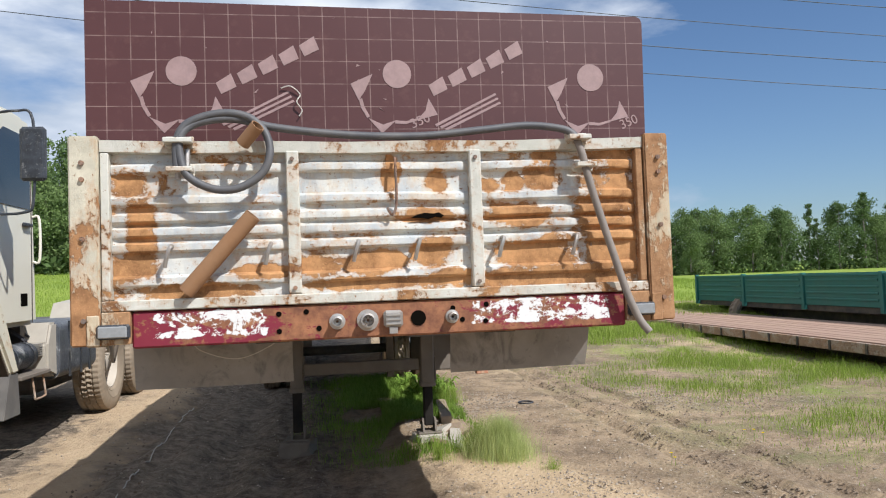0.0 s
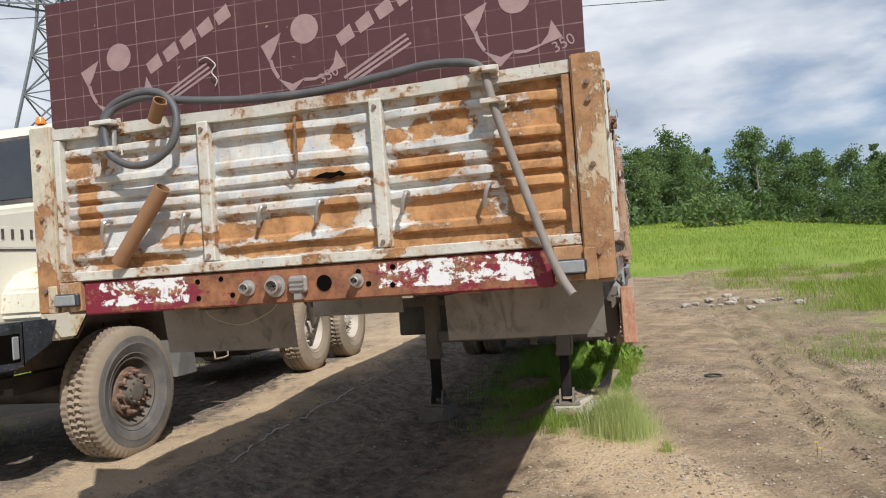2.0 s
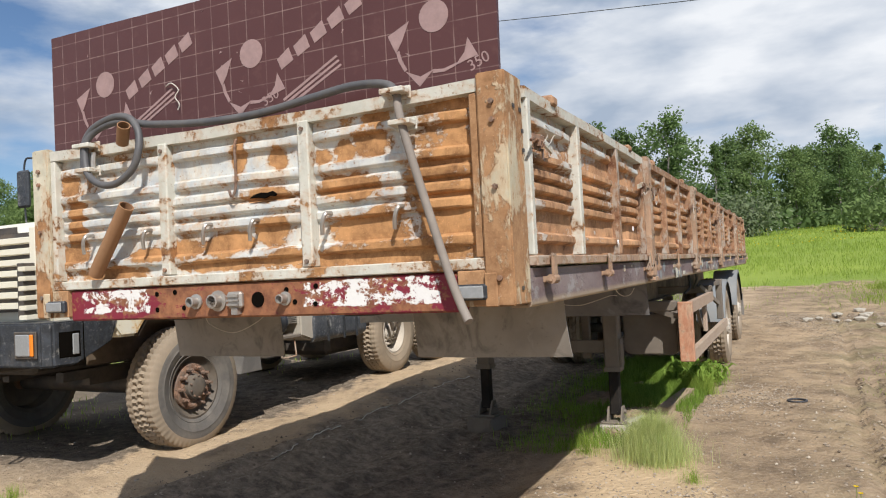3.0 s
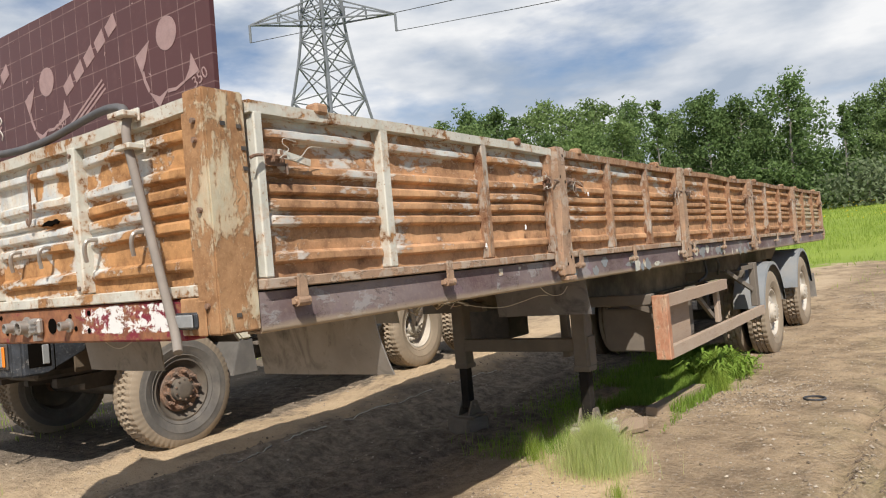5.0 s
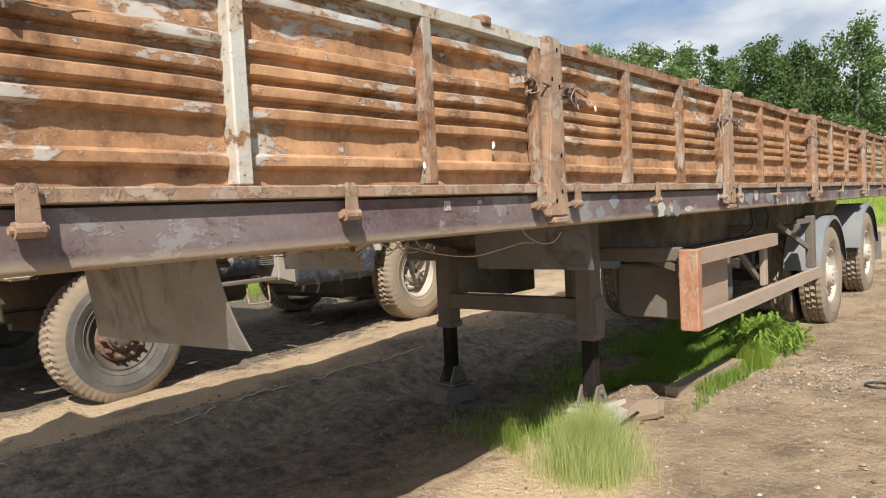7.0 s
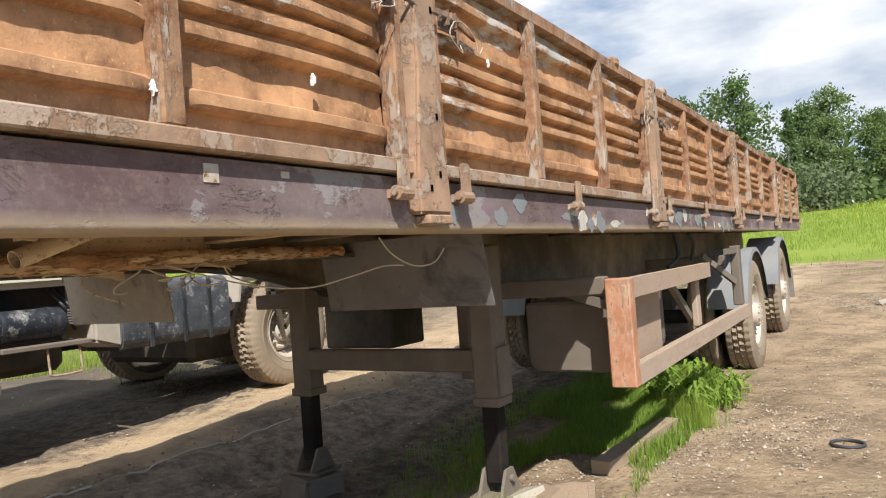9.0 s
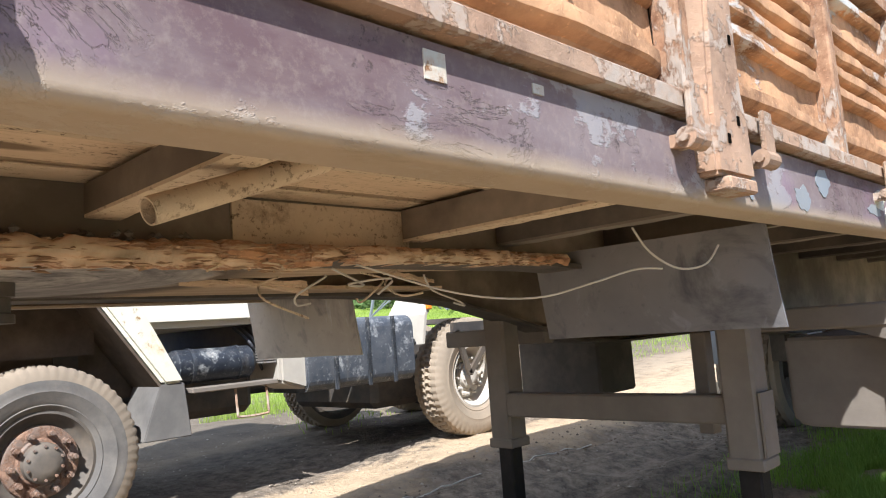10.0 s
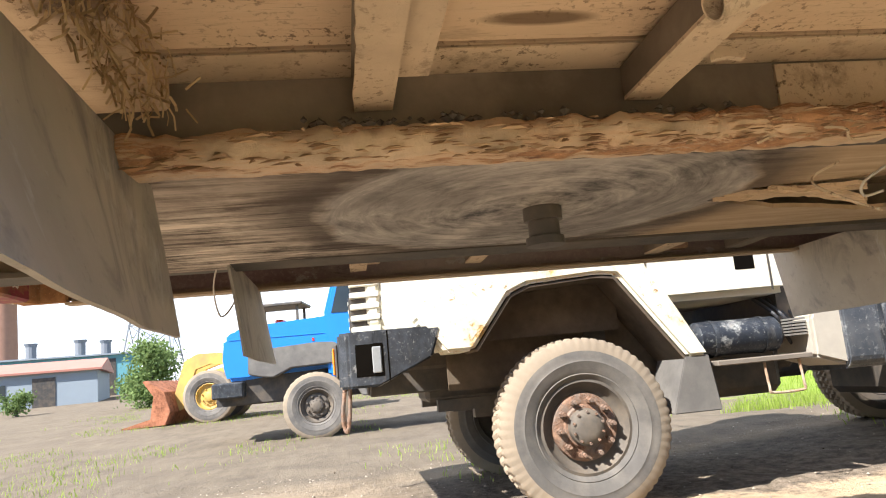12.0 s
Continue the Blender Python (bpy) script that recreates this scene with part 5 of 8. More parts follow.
def crust(bm, s, y0, y1, zc, h, xo, seed):
    k = int((y1 - y0) / 0.010)
    rows = []
    for i in range(k + 1):
        y = y0 + (y1 - y0) * i / k
        a = noise.noise((y * 7, seed, 0.3))
        b = noise.noise((y * 41, seed, 5.3))
        hh = h * (0.95 + 0.22 * a + 0.30 * b)
        o = xo + 0.010 * a + 0.007 * b
        rows.append([bm.verts.new((s * xx, y, z)) for xx, z in ((o - 0.10, zc - hh * 0.4), (o, zc - hh * 0.5), (o + 0.012, zc), (o + 0.004 * b, zc + hh * 0.5), (o - 0.05, zc + hh * 0.62 + 0.006 * b), (o - 0.10, zc + hh * 0.5))])
    for a, b in zip(rows, rows[1:]):
        for j in range(6):
            bm.faces.new((a[j], b[j], b[(j + 1) % 6], a[(j + 1) % 6]))
    bm.faces.new(rows[0])
    bm.faces.new(rows[-1][::-1])


bm = bmesh.new()
crust(bm, 1, 0.80, 2.12, 1.264, 0.048, 0.572, 3)
rim = part("crusted_rim", bm, M_CRUST, plate, "crust of dried mud and flaking rust", smooth=70)
bm = bmesh.new()
crust(bm, 1, 2.06, 2.98, 1.270, 0.036, 0.574, 8)
part("split_strip", bm, M_CRUST, plate, smooth=70)
# long flakes and crumbs standing off the rim
rng = random.Random(41)
bm = bmesh.new()
for i in range(380):
    y = rng.uniform(0.86, 2.9)
    low = rng.random() < 0.6
    p = Vector((0.580 + rng.uniform(-0.012, 0.006), y, rng.uniform(1.228, 1.256) if low else rng.uniform(1.259, 1.282)))
    if y > 2.06:
        p.z = rng.uniform(1.250, 1.282)
    L, h, o = rng.uniform(0.008, 0.055), rng.uniform(0.0015, 0.004), rng.uniform(0.002, 0.007)
    q = [p + Vector((a * o, b * L, c * h + b * rng.uniform(-0.006, 0.006))) for a, b, c in ((0, -0.5, 0), (1, -0.2, -0.5), (1, 0.2, 0.4), (0, 0.5, 0), (0.4, 0.1, 1.1), (0.4, -0.2, 1.0))]
    v = [bm.verts.new(c) for c in q]
    for t in ((0, 1, 5), (1, 2, 5), (2, 4, 5), (2, 3, 4), (0, 5, 4), (0, 4, 3), (0, 3, 1), (1, 3, 2)):
        bm.faces.new([v[k] for k in t])
part("flaking_crust", bm, M_FLAKE, plate, kind="stuff")
bm = bmesh.new()
for i in range(90):
    y = 1.10 + 0.7 * rng.random() ** 1.2
    p = Vector((0.555 + rng.uniform(-0.02, 0.02), y, 1.290 + rng.uniform(-0.002, 0.010)))
    r = rng.uniform(0.003, 0.009)
    v = [bm.verts.new(p + Vector(c) * r * rng.uniform(0.7, 1.3)) for c in ((1, 0, 0), (0, 1.3, 0), (-1, 0, 0), (0, -1.3, 0), (0, 0, 1), (0, 0, -1))]
    for t in ((0, 1, 4), (1, 2, 4), (2, 3, 4), (3, 0, 4), (1, 0, 5), (2, 1, 5), (3, 2, 5), (0, 3, 5)):
        bm.faces.new([v[k] for k in t])
part("crumbling_mud", bm, M_DARK, plate, kind="stuff")
# straw and dried mud caught behind the front flap
bm = bmesh.new()
for i in range(420):
    p = Vector((rng.uniform(0.62, 1.10), 0.885 + abs(rng.gauss(0, 0.026)), rng.uniform(1.275, 1.385)))
    d = Vector((rng.gauss(0, 1), rng.gauss(0, 0.5), rng.gauss(-0.6, 0.8))).normalized() * rng.uniform(0.015, 0.05)
    tube(bm, (p, p + d * 0.5 + Vector((rng.gauss(0, 0.004), rng.gauss(0, 0.004), 0)), p + d), rng.uniform(0.0009, 0.0022), 3, False)
part("straw_clump", bm, M_DRYSTRAW, TRAILER, "clump of dry straw and mud under the floor", kind="stuff")
bm = bmesh.new()
lathe(bm, ((0.0445, 0.0), (0.0445, -0.03), (0.036, -0.032), (0.036, -0.066), (0.044, -0.069), (0.044, -0.088), (0.002, -0.09)), (0, 0, 0), 24, False)
bmesh.ops.rotate(bm, verts=bm.verts, cent=(0, 0, 0), matrix=Matrix.Rotation(radians(-90), 3, "Y"))
bmesh.ops.translate(bm, verts=bm.verts, vec=(0.03, 1.615, 1.2625))
part("king_pin", bm, M_GREASE, plate, "black greasy king pin", smooth=40)
# straw and wires under the neck
rng = random.Random(8)
for i in range(7):
    bm = bmesh.new()
    p = Vector((0.45 + rng.uniform(-0.1, 0.1), 2.08 + rng.uniform(-0.1, 0.5), 1.243))
    keys = [p]
    for _ in range(4):
        p = p + Vector((rng.uniform(-0.04, 0.05), rng.uniform(-0.09, 0.12), rng.uniform(-0.045, 0.02)))
        keys.append(p.copy())
    tube(bm, curve_points(keys, 4), 0.0028, 5, True, None)
    part("hanging_strand", bm, M_DUSTY if i % 3 else M_WIRE, plate)
for i, (xa, ya, za, xb, yb, zb, wd) in enumerate(((0.02, 2.02, 1.258, 0.14, 2.34, 1.240, 0.05), (0.12, 2.12, 1.256, 0.05, 2.42, 1.225, 0.04), (0.30, 2.52, 1.254, 0.20, 2.78, 1.240, 0.04))):
    bm = bmesh.new()
    a, b = Vector((xa, ya, za)), Vector((xb, yb, zb))
    strips = 3
    for m in range(strips):
        off = (m + 0.5) / strips - 0.5
        s0, s1 = rng.uniform(-0.02, 0.12), 1.0 - abs(rng.gauss(0, 0.10)) + 0.05
        lift = rng.uniform(-0.004, 0.004)
        rows = []
        for j in range(13):
            f = j / 12
            c = a.lerp(b, s0 + (s1 - s0) * f)
            e = wd / strips * 0.56 * min(1.0, 0.08 + 3.0 * f, 0.15 + 4 * (1 - f)) * (1 + 0.35 * noise.noise((f * 9, m * 3.1, i * 2.0)))
            x = c.x + off * wd + 0.010 * noise.noise((f * 7, i * 3 + m * 0.35, 2))
            z = c.z + lift + 0.006 * noise.noise((f * 8, i, m * 0.8)) - (0.022 * rng.random() * max(0, f - 0.75) * 4 if m % 3 == 0 else 0)
            rows.append([bm.verts.new(p) for p in ((x - e, c.y, z), (x + e, c.y, z + 0.001), (x + e, c.y, z + 0.010), (x - e, c.y, z + 0.009))])
        for p, q in zip(rows, rows[1:]):
            for j in range(4):
                bm.faces.new((p[j], q[j], q[(j + 1) % 4], p[(j + 1) % 4]))
        bm.faces.new(rows[0])
        bm.faces.new(rows[-1][::-1])
    part("splintered_board", bm, M_PLANK, plate, "torn dusty splinters at the fork of the plate", kind="stuff")
for keys in (((0.98, 2.66, 1.29), (0.985, 2.72, 1.235), (1.01, 2.80, 1.195), (1.05, 2.86, 1.20), (1.075, 2.89, 1.245)),
             ((0.55, 2.2, 1.25), (0.64, 2.42, 1.175), (0.76, 2.56, 1.15), (0.86, 2.66, 1.175), (0.93, 2.74, 1.20), (0.97, 2.80, 1.198)),
             ((-0.95, 0.80, 1.27), (-0.90, 0.78, 1.20), (-0.72, 0.77, 1.15), (-0.55, 0.78, 1.21), (-0.5, 0.8, 1.27))):
    bm = bmesh.new()
    tube(bm, curve_points(keys, 6), 0.0026, 6)
    part("cable", bm, M_WIRE, TRAILER, "thin pale hanging cable")
# angled pipe under the floor
bm = bmesh.new()
open_pipe(bm, (0.968, 1.549, 1.259), (0.952, 1.825, 1.356), 0.0185)
part("stowage_pipe", bm, M_DUSTY, TRAILER, "dust-covered open pipe under the floor", smooth=50)
bm = bmesh.new()
prism(bm, ((1.694, 1.334), (1.722, 1.330), (1.745, 1.322), (1.740, 1.312), (1.715, 1.316), (1.694, 1.312)), 0, 0.70, 0.712)
part("bent_tag", bm, M_DUSTY, TRAILER)
# rotten board over the front neck and timber
bm = boxes((0.56, 1.14, 0.70, 0.915, 1.325, 1.390), bevel=0.006)
part("timber_block", bm, M_PLANK, TRAILER, "splintered timber under the floor")


M_SKY_HOLE = plain("sky_hole_white", (0.86, 0.86, 0.86), 0.04, 20, 0.7)
# ragged white patches on the side boards, painted as skylight through small holes
rng = random.Random(31)
for y, z in ((1.655, 1.543), (2.085, 1.632), (2.97, 1.842)):
    bm = bmesh.new()
    prism(bm, [(y + math.cos(2 * math.pi * j / 15) * 0.008 * rng.uniform(0.4, 1.3), z + math.sin(2 * math.pi * j / 15) * 0.013 * rng.uniform(0.4, 1.3)) for j in range(15)], 0, 1.246, 1.252)
    part("sky_hole_patch", bm, M_SKY_HOLE, TRAILER, "ragged white patch standing for a hole with sky behind")


# rubber flaps
def flap(x0, x1, y, z0, z1, curl, seed, label, face=M_RUBBER, back=M_RUBBER_BRIGHT):
    bm = bmesh.new()
    nx, nz = 22, 12
    cols = []
    for i in range(nx + 1):
        f = i / nx
        x = x0 + (x1 - x0) * f
        col = []
        for j in range(nz + 1):
            g = j / nz
            z = z1 + (z0 - z1) * g
            yy = y + 0.012 * g * noise.noise((x * 3, seed, 0)) + 0.006 * noise.noise((x * 6, seed, z * 2)) * g + 0.045 * g + curl * g * g * f * f
            col.append((x, yy, z + 0.006 * noise.noise((x * 3, seed, 7)) * g))
        cols.append(col)
    front_v = [[bm.verts.new(p) for p in c] for c in cols]
    back_v = [[bm.verts.new((p[0], p[1] + 0.008, p[2])) for p in c] for c in cols]
    for a in (front_v, back_v):
        for i in range(nx):
            for j in range(nz):
                bm.faces.new((a[i][j], a[i + 1][j], a[i + 1][j + 1], a[i][j + 1])).material_index = int(a is back_v)
    for j in range(nz):
        bm.faces.new((front_v[0][j], front_v[0][j + 1], back_v[0][j + 1], back_v[0][j]))
        bm.faces.new((front_v[nx][j], front_v[nx][j + 1], back_v[nx][j + 1], back_v[nx][j]))
    for i in range(nx):
        bm.faces.new((front_v[i][nz], front_v[i + 1][nz], back_v[i + 1][nz], back_v[i][nz]))
    ob = part("mud_flap", bm, face, TRAILER, label, smooth=60)
    ob.data.materials.append(back)
    return ob


flap(0.385, 1.165, 0.83, 1.005, 1.292, 0.06, 1, "dusty grey rubber mud flap with curled corner")
flap(-1.235, -0.45, 0.83, 1.005, 1.292, -0.01, 2, "dusty grey rubber mud flap")
flap(0.40, 1.13, 3.05, 1.035, 1.30, 0.02, 3, "dark stained rubber mud flap", M_RUBBER_BLUE)
flap(-1.36, -0.56, 3.05, 1.015, 1.30, 0.0, 4, "dusty grey rubber mud flap", M_RUBBER_BRIGHT)


# landing legs
def landing_leg(x, y):
    leg = part("landing_leg", boxes((x - 0.065, x + 0.065, y - 0.065, y + 0.065, 0.52, 1.27), bevel=0.012), M_LEG, TRAILER, "dust-covered telescopic landing leg")
    part("inner_tube", boxes((x - 0.043, x + 0.043, y - 0.043, y + 0.043, 0.13, 0.519), bevel=0.008), M_TUBE_SHADE, leg, "greasy inner tube with shade in its black")
    part("collar", boxes((x - 0.072, x + 0.072, y - 0.072, y + 0.072, 0.50, 0.545), bevel=0.006), M_LEG, leg)
    bm = boxes((x - 0.11, x + 0.11, y - 0.11, y + 0.11, 0.062, 0.080), bevel=0.005)
    for d in (-0.058, 0.058):
        prism(bm, ((y - 0.10, 0.081), (y + 0.10, 0.081), (y + 0.035, 0.20), (y - 0.035, 0.20)), 0, x + d - 0.008, x + d + 0.008)
    tube(bm, ((x - 0.085, y, 0.155), (x + 0.085, y, 0.155)), 0.017, 10)
    part("foot", bm, M_LEG, leg)
    return leg


def support_block(x, y, turn, mat, label):
    """A rough block packed under a landing foot."""
    rng = random.Random(int(x * 100))
    bm = boxes((x - 0.15, x + 0.15, y - 0.12, y + 0.12, -0.11, 0.0605), bevel=0.012)
    bmesh.ops.subdivide_edges(bm, edges=bm.edges, cuts=2)
    for v in bm.verts:
        if v.co.z < 0.055:
            v.co += Vector((rng.uniform(-0.010, 0.010), rng.uniform(-0.010, 0.010), 0))
    bmesh.ops.rotate(bm, verts=bm.verts, cent=(x, y, 0), matrix=Matrix.Rotation(turn, 3, "Z"))
    tagged(part("support_block", bm, mat), label, "block")


landing_leg(0.655, 3.93)
support_block(0.67, 3.92, 0.2, M_CONCRETE, "broken pale concrete block under the landing foot")
support_block(-0.57, 3.97, -0.3, M_LEG, "dark muddy timber block under the landing foot")
landing_leg(-0.57, 4.0)
part("leg_brace", boxes((-0.50, 0.585, 3.91, 3.985, 0.655, 0.765), bevel=0.008), M_LEG, TRAILER, "dusty cross brace between the landing legs")
bm = boxes((0.725, 0.735, 3.87, 3.99, 0.55, 0.78))
part("ragged_bracket", bm, M_LEG, TRAILER)
for spec in ((0.45, 1.16, 4.20, 4.28, 0.985, 1.075), (-1.16, -0.45, 4.20, 4.28, 0.985, 1.075), (0.45, 1.16, 7.2, 7.28, 1.0, 1.09)):
    part("chassis_bar", boxes(spec, bevel=0.008), M_LEG, TRAILER)

part("battery_box", boxes((-1.20, -0.60, 4.90, 5.30, 0.64, 1.02), bevel=0.015), M_DARK, TRAILER, "dark dusty box hung behind the landing leg")
part("leg_stay", boxes((0.30, 0.37, 4.25, 4.32, 0.56, 1.0), bevel=0.006), M_LEG, TRAILER)

# side guard
guard = part("side_guard", boxes((1.18, 1.30, 4.135, 4.215, 0.555, 1.065), bevel=0.006), M_TERRA, TRAILER, "faded brown wooden side guard frame")
bm = bmesh.new()
bar(bm, (1.272, 4.217, 1.015), (1.272, 5.95, 1.02), 0.05, 0.095)
part("upper_bar", bm, M_SIDEGUARD, guard)
bm = bmesh.new()
bar(bm, (1.272, 4.217, 0.605), (1.272, 7.45, 0.615), 0.05, 0.095)
part("lower_bar", bm, M_SIDEGUARD, guard)
part("upright", boxes((1.19, 1.23, 5.80, 5.90, 0.655, 0.972), bevel=0.005), M_SIDEGUARD, guard)
part("upright", boxes((1.19, 1.26, 7.30, 7.42, 0.665, 1.16), bevel=0.006), M_LEG, guard)
for p0, p1 in (((1.20, 5.2, 1.0), (1.18, 5.78, 0.72)), ((1.20, 4.2, 0.93), (0.95, 4.25, 1.0)), ((1.22, 7.28, 0.86), (1.05, 6.9, 1.10)), ((1.23, 6.9, 1.12), (1.23, 7.3, 1.12))):
    bm = bmesh.new()
    bar(bm, p0, p1, 0.03, 0.045)
    part("brace", bm, M_LEG, guard)
part("board_panel", boxes((1.165, 1.185, 4.25, 5.05, 0.62, 0.97), bevel=0.004), M_SIDEGUARD, guard)

# dark tank behind the legs
bm = bmesh.new()
prism(bm, ((0.66, 0.95), (0.66, 0.64), (0.675, 0.605), (0.71, 0.59), (1.09, 0.585), (1.125, 0.60), (1.14, 0.635), (1.14, 0.95)), 1, 4.36, 5.30, 0.012)
part("tool_tank", bm, M_LEG, TRAILER, "dark dusty box tank under the chassis")


# wheels
def tyre_mesh(R, rim, w, lugs):
    """A tyre round x, its middle at the origin; blocks and grooves stand in one skin."""
    bm = bmesh.new()
    h = w / 2
    seg = lugs * 4
    d = R - rim
    # radius, along, groove depth, turn of the groove in steps
    side = ((rim, 0.70), (rim + d * 0.10, 0.84), (rim + d * 0.13, 0.87), (rim + d * 0.15, 0.85), (rim + d * 0.25, 0.93), (rim + d * 0.40, 0.985), (rim + d * 0.43, 1.005), (rim + d * 0.46, 0.985), (rim + d * 0.55, 0.995))
    rows = tuple((r, -x, 0, 0) for r, x in side) + ((R - 0.085, -0.975, 0, 0), (R - 0.080, -0.970, 0.006, 0), (R - 0.026, -0.905, 0.007, 0), (R - 0.006, -0.80, 0.008, 0), (R, -0.46, 0.012, 0),
            (R - 0.024, -0.43, 0, 0), (R - 0.024, -0.37, 0, 0), (R, -0.34, 0.026, 2), (R + 0.002, -0.05, 0.026, 3), (R - 0.022, -0.03, 0, 0), (R - 0.022, 0.03, 0, 0), (R + 0.002, 0.05, 0.026, 1), (R, 0.34, 0.026, 2),
            (R - 0.024, 0.37, 0, 0), (R - 0.024, 0.43, 0, 0), (R, 0.46, 0.012, 2), (R - 0.006, 0.80, 0.008, 2), (R - 0.026, 0.905, 0.007, 2), (R - 0.080, 0.970, 0.006, 2), (R - 0.085, 0.975, 0, 0)) + tuple((r, x, 0, 0) for r, x in side[::-1])
    rings = []
    for r, x, g, turn in rows:
        ring = []
        for j in range(seg):
            a = 2 * math.pi * (j + (0.30 if (j + turn) % 4 == 0 else -0.30 if (j + turn) % 4 == 1 else 0)) / seg if g else 2 * math.pi * j / seg
            rr = r - (g if g and (j + turn) % 4 < 2 else 0.0)
            ring.append(bm.verts.new((x * h, rr * math.sin(a), rr * math.cos(a))))
        rings.append(ring)
    n = len(rings)
    for i in range(n):
        a, b = rings[i], rings[(i + 1) % n]
        tread = 1 if len(side) <= i < n - len(side) - 1 else 0
        for j in range(seg):
            bm.faces.new((a[j], a[(j + 1) % seg], b[(j + 1) % seg], b[j])).material_index = tread
    return bm


def wheel(parent, centre, s, R, rim, w, dish, nuts, tyre_mat, rim_mat, hub_mat, lugs=46, hub=True, name="wheel"):
    """A wheel whose outer side looks along s on the x axis; dish: how deep the disc lies."""
    o = Vector(centre)
    def put(bm):
        if s < 0:
            bmesh.ops.scale(bm, vec=(-1, 1, 1), verts=bm.verts)
        bmesh.ops.translate(bm, verts=bm.verts, vec=o + ORIGIN.get(parent.name, Vector()))
        return bm
    t = tyre_mesh(R, rim, w, lugs)
    wh = part(name, put(t), tyre_mat, parent, smooth=35)
    wh.data.materials.append(M_TYRE_PALE)
    h = w / 2
    bm = bmesh.new()
    lathe(bm, ((rim + 0.012, h * 0.72), (rim - 0.012, h * 0.76), (rim - 0.03, h * 0.55), (rim - 0.045, h * 0.5 - dish * 0.4), (rim * 0.72, h * 0.5 - dish), (rim * 0.3, h * 0.5 - dish), (rim * 0.3, h * 0.5 - dish - 0.03), (rim - 0.03, h * 0.3 - dish - 0.03), (rim - 0.005, -h * 0.7), (rim + 0.012, -h * 0.7)), (0, 0, 0), 40)
    part("rim", put(bm), rim_mat, wh, smooth=35)
    if hub:
        bm = bmesh.new()
        base = h * 0.5 - dish
        lathe(bm, ((0.001, base - 0.02), (rim * 0.74, base - 0.01), (rim * 0.71, base + 0.030), (rim * 0.66, base + 0.036), (rim * 0.48, base + 0.030), (rim * 0.44, base + 0.045), (0.001, base + 0.046)), (0, 0, 0), 32, False)
        cap = bm
        bm = bmesh.new()
        lathe(bm, ((0.001, base + 0.047), (rim * 0.40, base + 0.047), (rim * 0.38, base + 0.085), (rim * 0.29, base + 0.105), (rim * 0.16, base + 0.112), (0.001, base + 0.113)), (0, 0, 0), 28, False)
        part("hub_cap", put(bm), rim_mat if nuts else hub_mat, wh, smooth=35)
        bm = cap
        for i in range(10):
            a = 2 * math.pi * i / 10
            tube(bm, ((base + 0.100, math.sin(a) * rim * 0.33, math.cos(a) * rim * 0.33), (base + 0.112, math.sin(a) * rim * 0.33, math.cos(a) * rim * 0.33)), 0.009, 6)
        part("hub", put(bm), hub_mat, wh, smooth=35)
        for i in range(nuts):
            a = 2 * math.pi * (i + 0.4) / nuts
            b = bmesh.new()
            y, z = math.sin(a) * rim * 0.58, math.cos(a) * rim * 0.58
            tube(b, ((base + 0.03, y, z), (base + 0.07, y, z)), 0.020, 6)
            tube(b, ((base + 0.07, y, z), (base + 0.105, y, z)), 0.013, 8)
            part("wheel_nut", put(b), hub_mat, wh)
    return wh


for y, z in ((8.28, 0.49), (10.38, 0.575)):
    for s in (-1, 1):
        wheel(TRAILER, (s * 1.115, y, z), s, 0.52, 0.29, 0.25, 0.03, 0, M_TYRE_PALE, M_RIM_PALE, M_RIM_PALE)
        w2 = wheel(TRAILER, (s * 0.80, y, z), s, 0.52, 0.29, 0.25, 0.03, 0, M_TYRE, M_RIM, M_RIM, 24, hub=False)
        bm = bmesh.new()
        k = 22
        ring = []
        for i in range(k + 1):
            a = radians(-80 + 160 * i / k)
            ring.append([bm.verts.new((s * x, y + r * math.sin(a), z + r * math.cos(a))) for x, r in ((1.25, 0.625), (1.25, 0.64), (0.90, 0.64), (0.90, 0.625))] +
                        [bm.verts.new((s * 1.255, y + 0.60 * math.sin(a), z + 0.60 * math.cos(a)))])
        for a, b in zip(ring, ring[1:]):
            for p, q in ((0, 1), (1, 2), (2, 3), (3, 0), (0, 4)):
                bm.faces.new((a[p], b[p], b[q], a[q]))
        part("mudguard", bm, M_MUDGUARD, TRAILER, "grey-blue arched steel mudguard", smooth=40)
    bm = bmesh.new()
    tube(bm, ((-1.0, y, z), (1.0, y, z)), 0.07, 14)
    part("axle", bm, M_DARK, TRAILER, smooth=40)
    for s in (-1, 1):
        bm = bmesh.new()
        for j in range(5):
            L = 0.62 - j * 0.1
            bar(bm, (s * 0.56, y - L, z + 0.16 + j * 0.022), (s * 0.56, y + L, z + 0.16 + j * 0.022), 0.08, 0.018)
        part("leaf_spring", bm, M_DARK, TRAILER)
    for s in (-1, 1):
        part("hanger", boxes((s * 0.56 - 0.06, s * 0.56 + 0.06, y - 0.72, y - 0.60, 0.62, 0.95)), M_DARK, TRAILER)
flap(0.90, 1.25, 11.20, 0.42, 0.80, 0.02, 6, "dark rubber mud flap behind the rear wheel")
part("air_tank", boxes((-0.35, 0.35, 6.4, 6.75, 0.98, 1.25), bevel=0.05), M_DARK, TRAILER)
for keys in (((1.02, 6.2, 1.28), (1.03, 6.22, 1.12), (0.98, 6.1, 1.05)), ((1.05, 6.5, 1.28), (1.06, 6.6, 1.2), (1.0, 6.75, 1.08))):
    bm = bmesh.new()
    tube(bm, curve_points(keys, 5), 0.014, 8)
    part("brake_hose", bm, M_CABLE, TRAILER)


